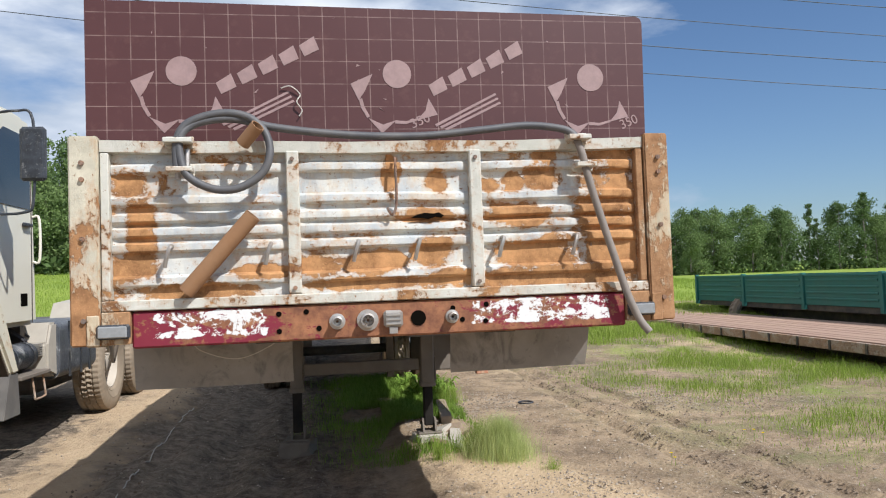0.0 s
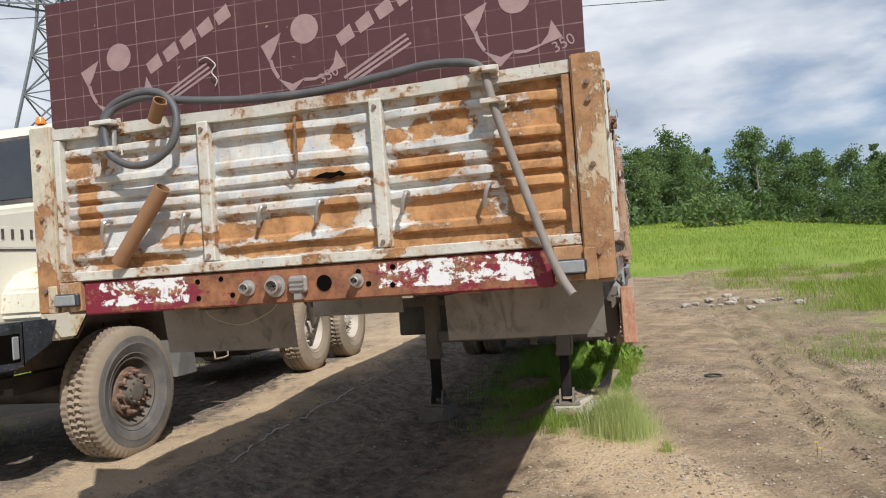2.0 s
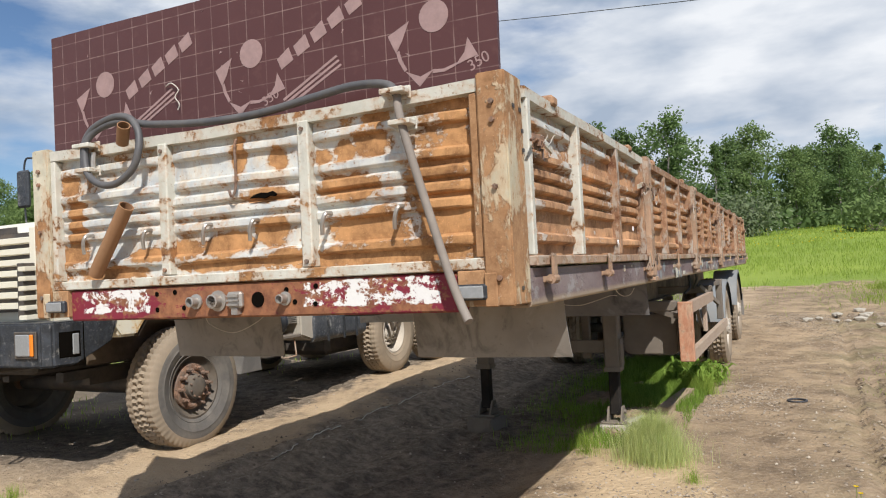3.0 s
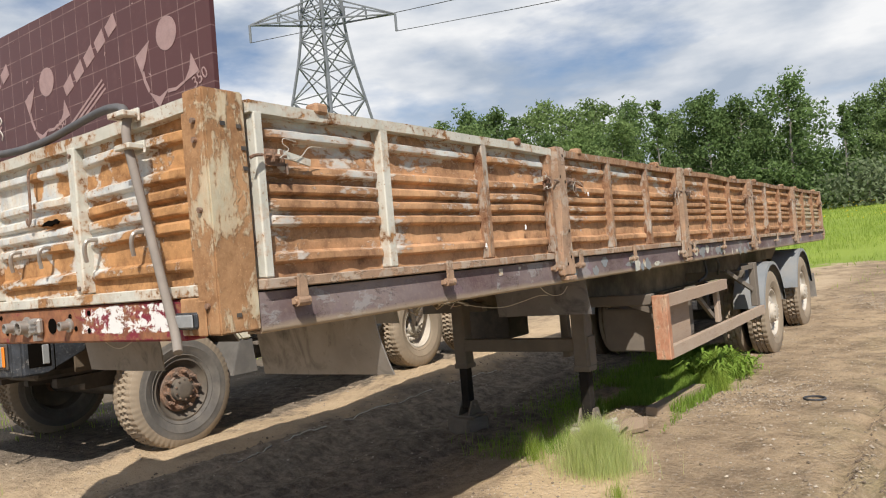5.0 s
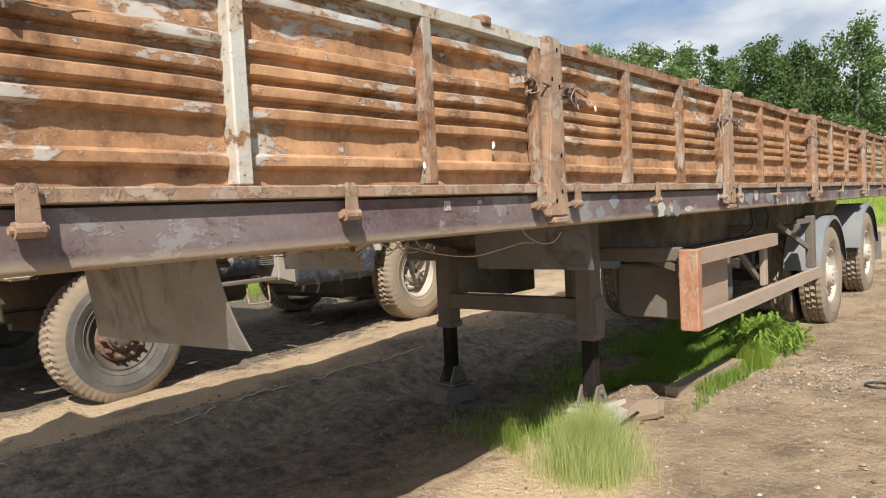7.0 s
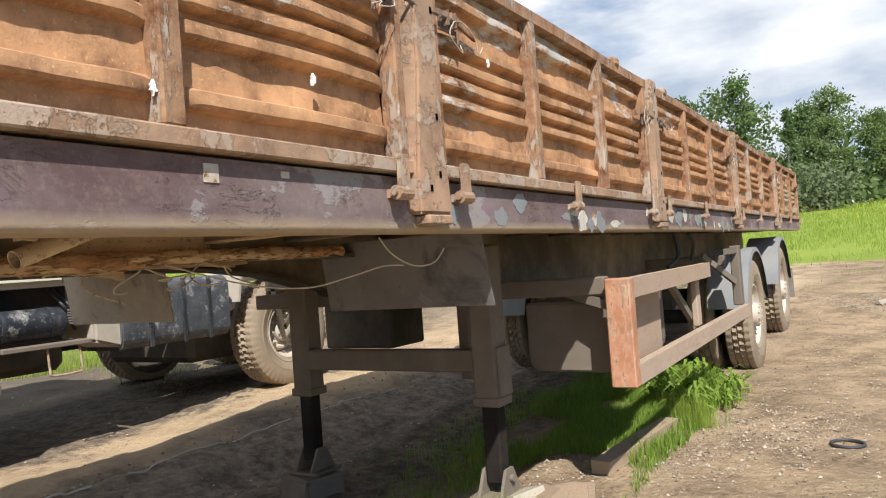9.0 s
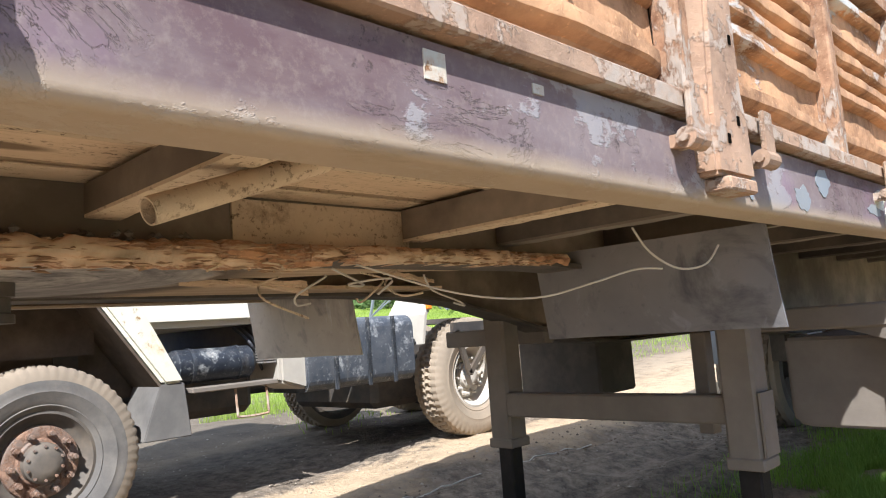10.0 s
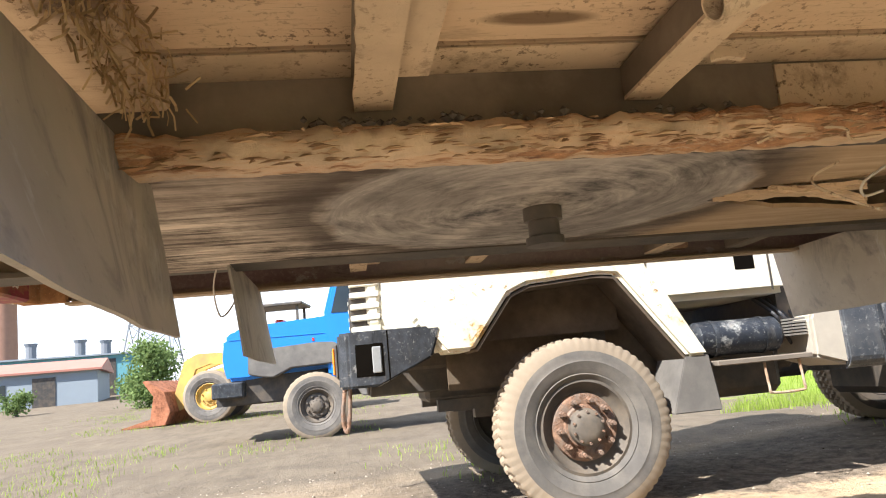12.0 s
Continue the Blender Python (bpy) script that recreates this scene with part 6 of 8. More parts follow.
# ---- plywood sheet standing in the trailer ----
ply = thing("plywood_sheet", "dark red film-faced plywood sheet with worn white print", "plywood sheet", (0, 0.09, 1.44))
bm = bmesh.new()
ol = [(-1.212, 1.442), (1.185, 1.442), (1.205, 2.655), (1.198, 2.678), (1.18, 2.688), (0.2, 2.698), (-0.8, 2.710), (-1.212, 2.712)]
prism(bm, ol, 1, 0.079, 0.099)
part("sheet", bm, M_PLY, ply)
K = 1 / 415


def print_shape(points, y=0.0785):
    b = bmesh.new()
    prism(b, points, 1, y - 0.0012, y)
    part("print_mark", b, M_PRINT, ply)


for cx, cz in ((-0.835, 2.418), (0.065, 2.412), (0.945, 2.402)):
    def P(px, py):
        return (cx + px * K, cz - py * K)
    print_shape([(cx + 0.062 * math.cos(a), cz + 0.062 * math.sin(a)) for a in (2 * math.pi * i / 28 for i in range(28))])
    print_shape([P(-84, 18), P(-44, 0), P(-58, 30), P(-70, 48)])
    print_shape([P(-54, 80), P(-30, 108), P(-4, 84), P(-28, 92)])
    print_shape([P(56, 44), P(72, 74), P(34, 84), P(50, 66)])
    arc = [P(-70, 46), P(-66, 62), P(-56, 80), P(-51, 77), P(-60, 60), P(-64, 44)]
    print_shape(arc)
    print_shape([P(-6, 84), P(14, 86), P(36, 80), P(36, 84), P(14, 91), P(-6, 90)])
    if cx < 0.9:
        for j in range(5):
            bx0, by0 = 66 + j * 36, 40 - j * 17
            w, h = 26, 30
            # plain slanted blocks in place of the brand word
            print_shape([P(bx0, by0), P(bx0 + w, by0 - 13), P(bx0 + w - 9, by0 - 13 - h * 0.78), P(bx0 - 9, by0 - h * 0.78 + 4)][:: -1], 0.0785)
        for j in range(3):
            print_shape([P(66 + j * 9, 92 + j * 4), P(180 + j * 4, 34 + j * 8), P(183 + j * 4, 37 + j * 8), P(69 + j * 9, 96 + j * 4)])


def lettering(text, x, z, size, turn, y=0.0785):
    """Printed figures on the sheet, as a flat mesh."""
    fc = bpy.data.curves.new("figures", "FONT")
    fc.body, fc.size, fc.extrude = text, size, 0.0006
    tmp = bpy.data.objects.new("figures", fc)
    me = bpy.data.meshes.new_from_object(tmp)
    bpy.data.objects.remove(tmp)
    me.transform(Matrix.Translation((x, y - 0.0008 - 0.09, z - 1.44)) @ Matrix.Rotation(turn, 4, "Y") @ Matrix.Rotation(radians(90), 4, "X"))
    me.materials.append(M_PRINT)
    o = new("print_mark", me)
    o.parent = ply


for x, z in ((0.125, 2.172), (1.085, 2.165)):
    lettering("350", x, z, 0.060, radians(-22))
bm = bmesh.new()
tube(bm, curve_points(((-0.43, 0.070, 2.345), (-0.39, 0.064, 2.352), (-0.352, 0.068, 2.318), (-0.366, 0.060, 2.285), (-0.345, 0.064, 2.25), (-0.358, 0.066, 2.225)), 5), 0.0028, 5)
part("tie_string", bm, M_WIRE, ply, "frayed pale string")
rng = random.Random(21)
for _ in range(16):
    x, z = rng.uniform(-1.1, 1.1), rng.uniform(2.2, 2.66)
    print_shape([(x + rng.uniform(-0.012, 0.012), z + rng.uniform(-0.012, 0.012)) for _ in range(3)], 0.0783)


# ---- cream bonneted truck ----
TRUCK = thing("tractor_truck", "cream bonneted three-axle truck with black bumper and dusty tyres", "truck", (-4.05, 3.0, 0.0))
TC = -4.05


def mx(x):
    return 2 * TC - x


def span(a, b):
    return (min(a, b), max(a, b))


def both(name, make, mat, parent, label="", smooth=None):
    """The same part on the near side and mirrored on the far side."""
    for mirrored in (False, True):
        b = make()
        if mirrored:
            for v in b.verts:
                v.co.x = mx(v.co.x)
        part(name, b, mat, parent, label, smooth)


def fender():
    b = bmesh.new()
    prism(b, ((1.74, 1.035), (1.58, 1.24), (1.60, 1.42), (1.74, 1.55), (2.05, 1.62), (2.70, 1.63), (2.98, 1.58), (3.12, 1.40), (3.40, 0.875), (3.26, 0.875), (2.86, 1.425), (2.74, 1.44), (2.28, 1.41), (2.16, 1.36), (1.91, 1.035)), 0, -3.22, -2.75, 0.022)
    return b


both("fender", fender, M_FENDER, TRUCK, "cream angular front fender", 40)


def arch_liner():
    b = bmesh.new()
    pts = ((1.925, 1.040), (2.166, 1.352), (2.285, 1.402), (2.74, 1.431), (2.856, 1.416), (3.25, 0.875))
    prism(b, pts + tuple((y + (0.012 if y < 2.5 else -0.012), z - 0.012) for y, z in pts[::-1]), 0, -3.22, -2.772)
    return b


both("arch_liner", arch_liner, M_LINER, TRUCK, "muddy dark lining of the wheel arch")


both("inner_wing", lambda: boxes((-3.235, -3.21, 1.80, 3.36, 0.80, 1.46)), M_LINER, TRUCK, "muddy dark inner wing")


both("inner_wing", lambda: boxes((-3.098, -3.088, 1.72, 2.96, 1.10, 1.46)), M_LINER, TRUCK, "muddy dark inner wing")


def splash():
    b = bmesh.new()
    prism(b, ((3.24, 0.88), (3.40, 0.88), (3.44, 0.535), (3.12, 0.535)), 0, -3.18, -2.765, 0.006)
    return b


both("splash_guard", splash, M_GUARD, TRUCK, "dusty grey splash guard")
bm = bmesh.new()
prism(bm, ((1.40, 1.16), (1.36, 1.30), (1.38, 1.88), (1.50, 1.99), (2.0, 2.07), (2.93, 2.17), (2.93, 1.30), (2.6, 1.16)), 0, mx(-3.10), -3.10, 0.035)
hood = part("bonnet", bm, M_CREAM, TRUCK, "cream bonnet with louvred grille", smooth=35)
# side slots and the dark seam of the bonnet
for i in range(14):
    y = 1.62 + i * 0.088
    both("slot", lambda: boxes((-3.104, -3.092, y, y + 0.022, 1.80, 1.875)), M_GREASE, hood)
both("seam", lambda: boxes((-3.103, -3.094, 1.45, 2.92, 1.715, 1.73)), M_GREASE, hood)
both("side_panel", lambda: boxes((-3.108, -3.098, 1.55, 2.88, 1.74, 1.895), bevel=0.003), M_CREAM, hood)
# grille slats, in two columns beside the corners
part("grille_back", boxes((mx(-3.22), -3.22, 1.340, 1.362, 1.28, 1.90)), M_GREASE, hood)
for i in range(7):
    z = 1.30 + i * 0.085
    bm = bmesh.new()
    prism(bm, ((1.338, z), (1.305, z + 0.008), (1.305, z + 0.046), (1.338, z + 0.056)), 0, mx(-3.20), -3.20)
    part("grille_slat", bm, M_CREAM, hood)
both("grille_edge", lambda: boxes((-3.21, -3.112, 1.30, 1.385, 1.26, 1.95), bevel=0.02), M_CREAM, hood)
both("louvre_back", lambda: boxes((-3.20, -3.135, 1.20, 1.338, 1.225, 1.655)), M_GREASE, hood)
for i in range(6):
    def louvre():
        b = bmesh.new()
        z = 1.225 + i * 0.074
        prism(b, ((1.385, z), (1.385, z + 0.040), (1.195, z + 0.034), (1.195, z - 0.004)), 0, -3.19, -3.105, 0.005)
        return b
    both("corner_louvre", louvre, M_CREAM, hood)
for i in range(6):
    both("corner_slot", lambda: boxes((-3.109, -3.101, 1.395, 1.50, 1.30 + i * 0.09, 1.355 + i * 0.09)), M_GREASE, hood)
part("top_vent", boxes((mx(-3.45), -3.45, 1.37, 1.385, 1.905, 1.955)), M_GREASE, hood)

bm = bmesh.new()
prism(bm, ((2.93, 1.36), (2.92, 2.17), (3.22, 2.97), (3.34, 3.065), (3.55, 3.09), (3.92, 3.075), (4.01, 2.98), (4.09, 1.240), (3.10, 1.235)), 0, mx(-2.86), -2.86, 0.045)
cab = part("cab", bm, M_CREAM, TRUCK, "cream truck cab with dark windows", smooth=35)


def on_slope(f, off):
    """A place on the sloping windscreen: f runs up it."""
    a, b = Vector((0, 2.92, 2.17)), Vector((0, 3.22, 2.97))
    nrm = Vector((0, -(b.z - a.z), b.y - a.y)).normalized()
    return a.lerp(b, f) + nrm * off


def pane(x0, x1, f0, f1, off, thick):
    b = bmesh.new()
    p, q = on_slope(f0, off), on_slope(f1, off)
    p2, q2 = on_slope(f0, off - thick), on_slope(f1, off - thick)
    prism(b, ((p.y, p.z), (q.y, q.z), (q2.y, q2.z), (p2.y, p2.z)), 0, x0, x1)
    return b


shield = part("windscreen_frame", pane(mx(-2.94), -2.94, 0.09, 0.95, 0.010, 0.016), M_GREASE, cab)
for a, b in ((-4.03, -2.985), (mx(-2.985), mx(-4.03))):
    part("windscreen_pane", pane(min(a, b), max(a, b), 0.14, 0.90, 0.018, 0.012), M_GLASS, shield)
    bm = bmesh.new()
    p, q = on_slope(0.10, 0.03), on_slope(0.42, 0.034)
    bar(bm, (a * 0.4 + b * 0.6, p.y, p.z), (a * 0.75 + b * 0.25, q.y, q.z), 0.012)
    part("wiper", bm, M_STEEL, shield)


def door_window():
    b = bmesh.new()
    prism(b, ((3.22, 2.26), (3.34, 2.86), (3.40, 2.90), (3.90, 2.90), (3.93, 2.86), (3.93, 2.26)), 0, -2.866, -2.852)
    return b


both("door_window", door_window, M_GLASS, cab)
both("door_seam", lambda: boxes((-2.862, -2.855, 3.10, 3.112, 1.40, 2.86)), M_GREASE, cab)
both("door_seam", lambda: boxes((-2.862, -2.855, 3.955, 3.967, 1.26, 2.86)), M_GREASE, cab)
both("side_hatch", lambda: boxes((-2.862, -2.856, 3.72, 3.86, 1.41, 1.52), bevel=0.004), M_HOLE, cab, "small dark hatch in the cab side")
both("door_handle", lambda: boxes((-2.856, -2.82, 3.75, 3.91, 2.10, 2.135), bevel=0.008), M_BLACK, cab)


def grab():
    b = bmesh.new()
    tube(b, curve_points(((-2.855, 3.99, 1.80), (-2.80, 3.99, 1.82), (-2.80, 3.99, 2.18), (-2.855, 3.99, 2.20)), 4), 0.012, 8)
    return b


both("grab_rail", grab, M_CREAM, cab)
for i in range(5):
    x = TC + (-0.9, -0.25, 0.0, 0.25, 0.9)[i]
    bm = bmesh.new()
    lathe(bm, ((0.001, 0.0), (0.05, 0.0), (0.048, 0.03), (0.035, 0.065), (0.001, 0.075)), (0, 0, 0), 14, False)
    bmesh.ops.rotate(bm, verts=bm.verts, cent=(0, 0, 0), matrix=Matrix.Rotation(radians(-90), 3, "Y"))
    bmesh.ops.translate(bm, verts=bm.verts, vec=(x, 3.36, 3.068))
    part("roof_lamp", bm, M_ORANGE, cab, "orange roof marker lamp", smooth=40)


def mirror_arm():
    b = bmesh.new()
    tube(b, curve_points(((-2.87, 3.02, 2.90), (-2.60, 2.98, 2.93), (-2.47, 2.97, 2.86), (-2.47, 2.97, 2.25), (-2.55, 2.98, 2.14), (-2.87, 3.02, 2.14)), 5), 0.011, 8)
    return b


both("mirror_arm", mirror_arm, M_BLACK, cab)
both("mirror", lambda: boxes((-2.56, -2.37, 2.93, 2.99, 2.38, 2.80), bevel=0.022), M_BLACK, cab, "black wing mirror")
both("indicator", lambda: boxes((-2.765, -2.735, 2.90, 2.96, 1.50, 1.55), bevel=0.008), M_RED_LAMP, cab)

# bumper with lamps
bm = bmesh.new()
prism(bm, ((TC, 1.10), (-2.83, 1.10), (-2.765, 1.16), (-2.742, 1.32), (-2.742, 1.72), (-3.0, 1.72), (-3.0, 1.36), (TC, 1.34), (mx(-3.0), 1.36), (mx(-3.0), 1.72), (mx(-2.742), 1.72), (mx(-2.742), 1.32), (mx(-2.765), 1.16), (mx(-2.83), 1.10)), 2, 0.875, 1.205, 0.014)
for v in bm.verts:
    if v.co.y > 1.5 and v.co.z < 1.0:
        v.co.z += 0.14
        v.co.y -= 0.06
bumper = part("bumper", bm, M_BLACK, TRUCK, "scuffed black steel bumper")
for m in (False, True):
    f = mx if m else (lambda v: v)
    a, b = span(f(-3.09), f(-2.845))
    lamp = part("headlight", boxes((a, b, 1.082, 1.099, 0.945, 1.145), bevel=0.006), M_GREASE, bumper)
    a, b = span(f(-3.06), f(-2.905))
    part("lens", boxes((a, b, 1.068, 1.081, 0.965, 1.125), bevel=0.008), M_LENS, lamp)
    a, b = span(f(-2.898), f(-2.862))
    part("turn_lamp", boxes((a, b, 1.066, 1.081, 0.965, 1.125), bevel=0.006), M_ORANGE, lamp)
    bm = bmesh.new()
    tube(bm, curve_points(((f(-3.55), 1.13, 0.90), (f(-3.55), 1.10, 0.70), (f(-3.55), 1.11, 0.60), (f(-3.50), 1.13, 0.60), (f(-3.50), 1.15, 0.72), (f(-3.50), 1.16, 0.88)), 4), 0.014, 8)
    part("tow_hook", bm, M_HUB, bumper)



def corner_recess():
    b = bmesh.new()
    prism(b, ((-2.757, 1.20), (-2.739, 1.325), (-2.739, 1.37), (-2.752, 1.37), (-2.770, 1.20)), 2, 0.935, 1.13, 0.003)
    return b


both("corner_recess", corner_recess, M_HOLE, bumper, "dark lamp recess in the bumper")
both("corner_lamp", lambda: boxes((-2.744, -2.732, 1.30, 1.355, 0.955, 1.11), bevel=0.006), M_LENS, bumper, "clear corner lamp in the bumper")
both("bumper_seam", lambda: boxes((-2.744, -2.7395, 1.392, 1.400, 0.90, 1.20)), M_HOLE, bumper)


# chassis
both("chassis_rail", lambda: boxes((-3.72, -3.62, 1.30, 8.5, 0.80, 1.06), bevel=0.01), M_GREASE, TRUCK)
part("engine", boxes((-4.5, -3.6, 1.5, 2.9, 0.95, 1.5), (-4.35, -3.75, 1.7, 4.6, 0.72, 0.96), bevel=0.03), M_GREASE, TRUCK)
part("engine_bay", boxes((mx(-3.2), -3.2, 2.75, 2.9, 0.9, 1.55)), M_GREASE, TRUCK)
bm = bmesh.new()
tube(bm, ((-3.0, 2.565, 0.52), (mx(-3.0), 2.565, 0.52)), 0.09, 14)
part("front_axle", bm, M_GREASE, TRUCK, smooth=40)
for y in (6.27, 7.62):
    bm = bmesh.new()
    tube(bm, ((-3.0, y, 0.65), (mx(-3.0), y, 0.65)), 0.10, 14)
    part("rear_axle", bm, M_GREASE, TRUCK, smooth=40)
part("rear_bogie", boxes((-4.7, -3.4, 5.5, 8.1, 0.42, 0.80), bevel=0.06), M_GREASE, TRUCK)
part("far_tank", boxes((mx(-2.85), mx(-3.35), 4.2, 5.4, 0.6, 1.24), bevel=0.05), M_GREASE, TRUCK)
part("gearbox", boxes((-4.5, -3.6, 3.2, 4.4, 0.55, 0.95), bevel=0.06), M_GREASE, TRUCK)
both("leaf_spring", lambda: boxes((-3.55, -3.46, 1.75, 3.4, 0.66, 0.74), (-3.55, -3.46, 2.0, 3.1, 0.60, 0.66)), M_GREASE, TRUCK)


def air_cyl():
    b = bmesh.new()
    pts = ((3.36, 0.03), (3.37, 0.085), (3.40, 0.115), (3.94, 0.115), (3.97, 0.085), (3.98, 0.03))
    tube(b, [(-2.92, y, 0.975) for y, _ in pts], 0.1, 20, True, [r for _, r in pts])
    return b


bm = air_cyl()
cyl = part("air_cylinder", bm, M_BLACK_TANK, TRUCK, "peeling black air cylinder", smooth=40)
for y in (3.5, 3.85):
    bm = bmesh.new()
    lathe(bm, ((0.117, -0.012), (0.121, -0.012), (0.121, 0.012), (0.117, 0.012)), (0, 0, 0), 24)
    bmesh.ops.rotate(bm, verts=bm.verts, cent=(0, 0, 0), matrix=Matrix.Rotation(radians(90), 3, "Z"))
    bmesh.ops.translate(bm, verts=bm.verts, vec=(-2.92, y, 0.975))
    part("strap", bm, M_BLACK, cyl)
step = part("step", boxes((-3.0, -2.76, 3.45, 4.10, 0.80, 0.835), bevel=0.006), M_LEG, TRUCK, "bent rusty cab step")
bm = bmesh.new()
tube(bm, curve_points(((-2.80, 3.78, 0.80), (-2.78, 3.78, 0.64), (-2.78, 3.80, 0.605), (-2.78, 4.0, 0.605), (-2.78, 4.02, 0.64), (-2.80, 4.02, 0.80)), 3), 0.009, 7)
part("foothold", bm, M_LIP, step)
bm = bmesh.new()
prism(bm, [(-3.35, 0.70), (-2.95, 0.70)] + [(-2.87 + 0.10 * math.sin(a), 0.80 - 0.10 * math.cos(a)) for a in (0.3 * j for j in range(1, 6))] + [(-2.87 + 0.10 * math.cos(a), 1.145 + 0.10 * math.sin(a)) for a in (0.3 * j for j in range(6))] + [(-3.35, 1.245)], 1, 4.36, 5.46, 0.012)
tank = part("fuel_tank", bm, M_TANK, TRUCK, "dusty black fuel tank with peeling paint", smooth=35)
for y in (4.62, 4.95, 5.22):
    part("strap", boxes((-2.774, -2.758, y - 0.018, y + 0.018, 0.70, 1.24), bevel=0.003), M_BLACK, tank)
bm = bmesh.new()
prism(bm, ((4.15, 0.80), (4.40, 0.72), (4.40, 1.24), (4.24, 1.24), (4.15, 1.05)), 0, -3.25, -2.80, 0.02)
part("tank_end", bm, M_CONCRETE, TRUCK, "dusty tank end shield")
for i in range(6):
    part("filter_fin", boxes((-3.0, -2.84, 4.04, 4.14, 0.95 + i * 0.02, 0.962 + i * 0.02)), M_STEEL, TRUCK)
rng = random.Random(2)
for i in range(5):
    bm = bmesh.new()
    y = 3.95 + i * 0.05
    tube(bm, curve_points(((-3.1, y, 1.22), (-3.0 + 0.05 * rng.random(), y + 0.05, 1.10), (-3.0, y + 0.12, 1.0), (-3.05, y + 0.2, 0.9)), 5), 0.012, 7)
    part("brake_hose", bm, M_CABLE, TRUCK)
part("cab_side_frame", boxes((mx(-3.0), -3.0, 4.06, 4.16, 0.95, 1.35)), M_GREASE, TRUCK)


def rear_guard():
    b = bmesh.new()
    prism(b, ((5.58, 0.98), (5.63, 1.24), (5.75, 1.40), (6.43, 1.44), (6.43, 1.425), (5.77, 1.38), (5.66, 1.23), (5.61, 0.98)), 0, -3.30, -2.80, 0.003)
    return b


both("rear_mudguard", rear_guard, M_CONCRETE, TRUCK, "dusty white rear mudguard")
both("side_marker", lambda: boxes((-2.80, -2.77, 5.64, 5.70, 1.28, 1.35), bevel=0.008), M_ORANGE, TRUCK)


def guard_brace():
    b = bmesh.new()
    bar(b, (-2.78, 5.93, 1.10), (-2.78, 6.57, 1.10), 0.03, 0.10)
    bar(b, (-2.78, 5.99, 1.08), (-2.78, 6.13, 0.68), 0.03, 0.05)
    bar(b, (-2.78, 6.49, 1.06), (-2.78, 6.13, 0.68), 0.03, 0.05)
    return b


both("side_brace", guard_brace, M_GREASE, TRUCK)
bm = bmesh.new()
lathe(bm, ((0.001, 0.0), (0.48, 0.0), (0.48, 0.05), (0.001, 0.05)), (0, 0, 0), 30, False)
bmesh.ops.rotate(bm, verts=bm.verts, cent=(0, 0, 0), matrix=Matrix.Rotation(radians(-90), 3, "Y"))
bmesh.ops.translate(bm, verts=bm.verts, vec=(TC, 6.8, 1.16))
part("fifth_wheel", bm, M_GREASE, TRUCK)
for s, x in ((1, -2.925), (-1, mx(-2.925))):
    wheel(TRUCK, (x - TC, 2.565 - 3.0, 0.515), s, 0.545, 0.285, 0.33, 0.02, 10, M_TYRE, M_RIM, M_HUB, 60)
for y in (6.27, 7.62):
    for s, x in ((1, -2.97), (-1, mx(-2.97))):
        # far-side wheels are coloured black to stand for the shade beneath the truck
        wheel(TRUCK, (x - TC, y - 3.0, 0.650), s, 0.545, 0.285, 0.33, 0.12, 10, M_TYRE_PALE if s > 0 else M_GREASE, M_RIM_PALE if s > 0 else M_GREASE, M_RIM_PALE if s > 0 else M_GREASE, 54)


# ---- trees ----
def leaf_quad(vs, fs, c, size, rng):
    d = Vector((rng.gauss(0, 1), rng.gauss(0, 1), rng.gauss(0, 1))).normalized()
    s = d.orthogonal().normalized()
    s = Matrix.Rotation(rng.uniform(0, 6.28), 3, d) @ s
    u = d.cross(s)
    b = len(vs)
    vs.extend([tuple(c - s * size), tuple(c + u * size * 0.55), tuple(c + s * size), tuple(c - u * size * 0.55)])
    fs.append((b, b + 1, b + 2, b + 3))


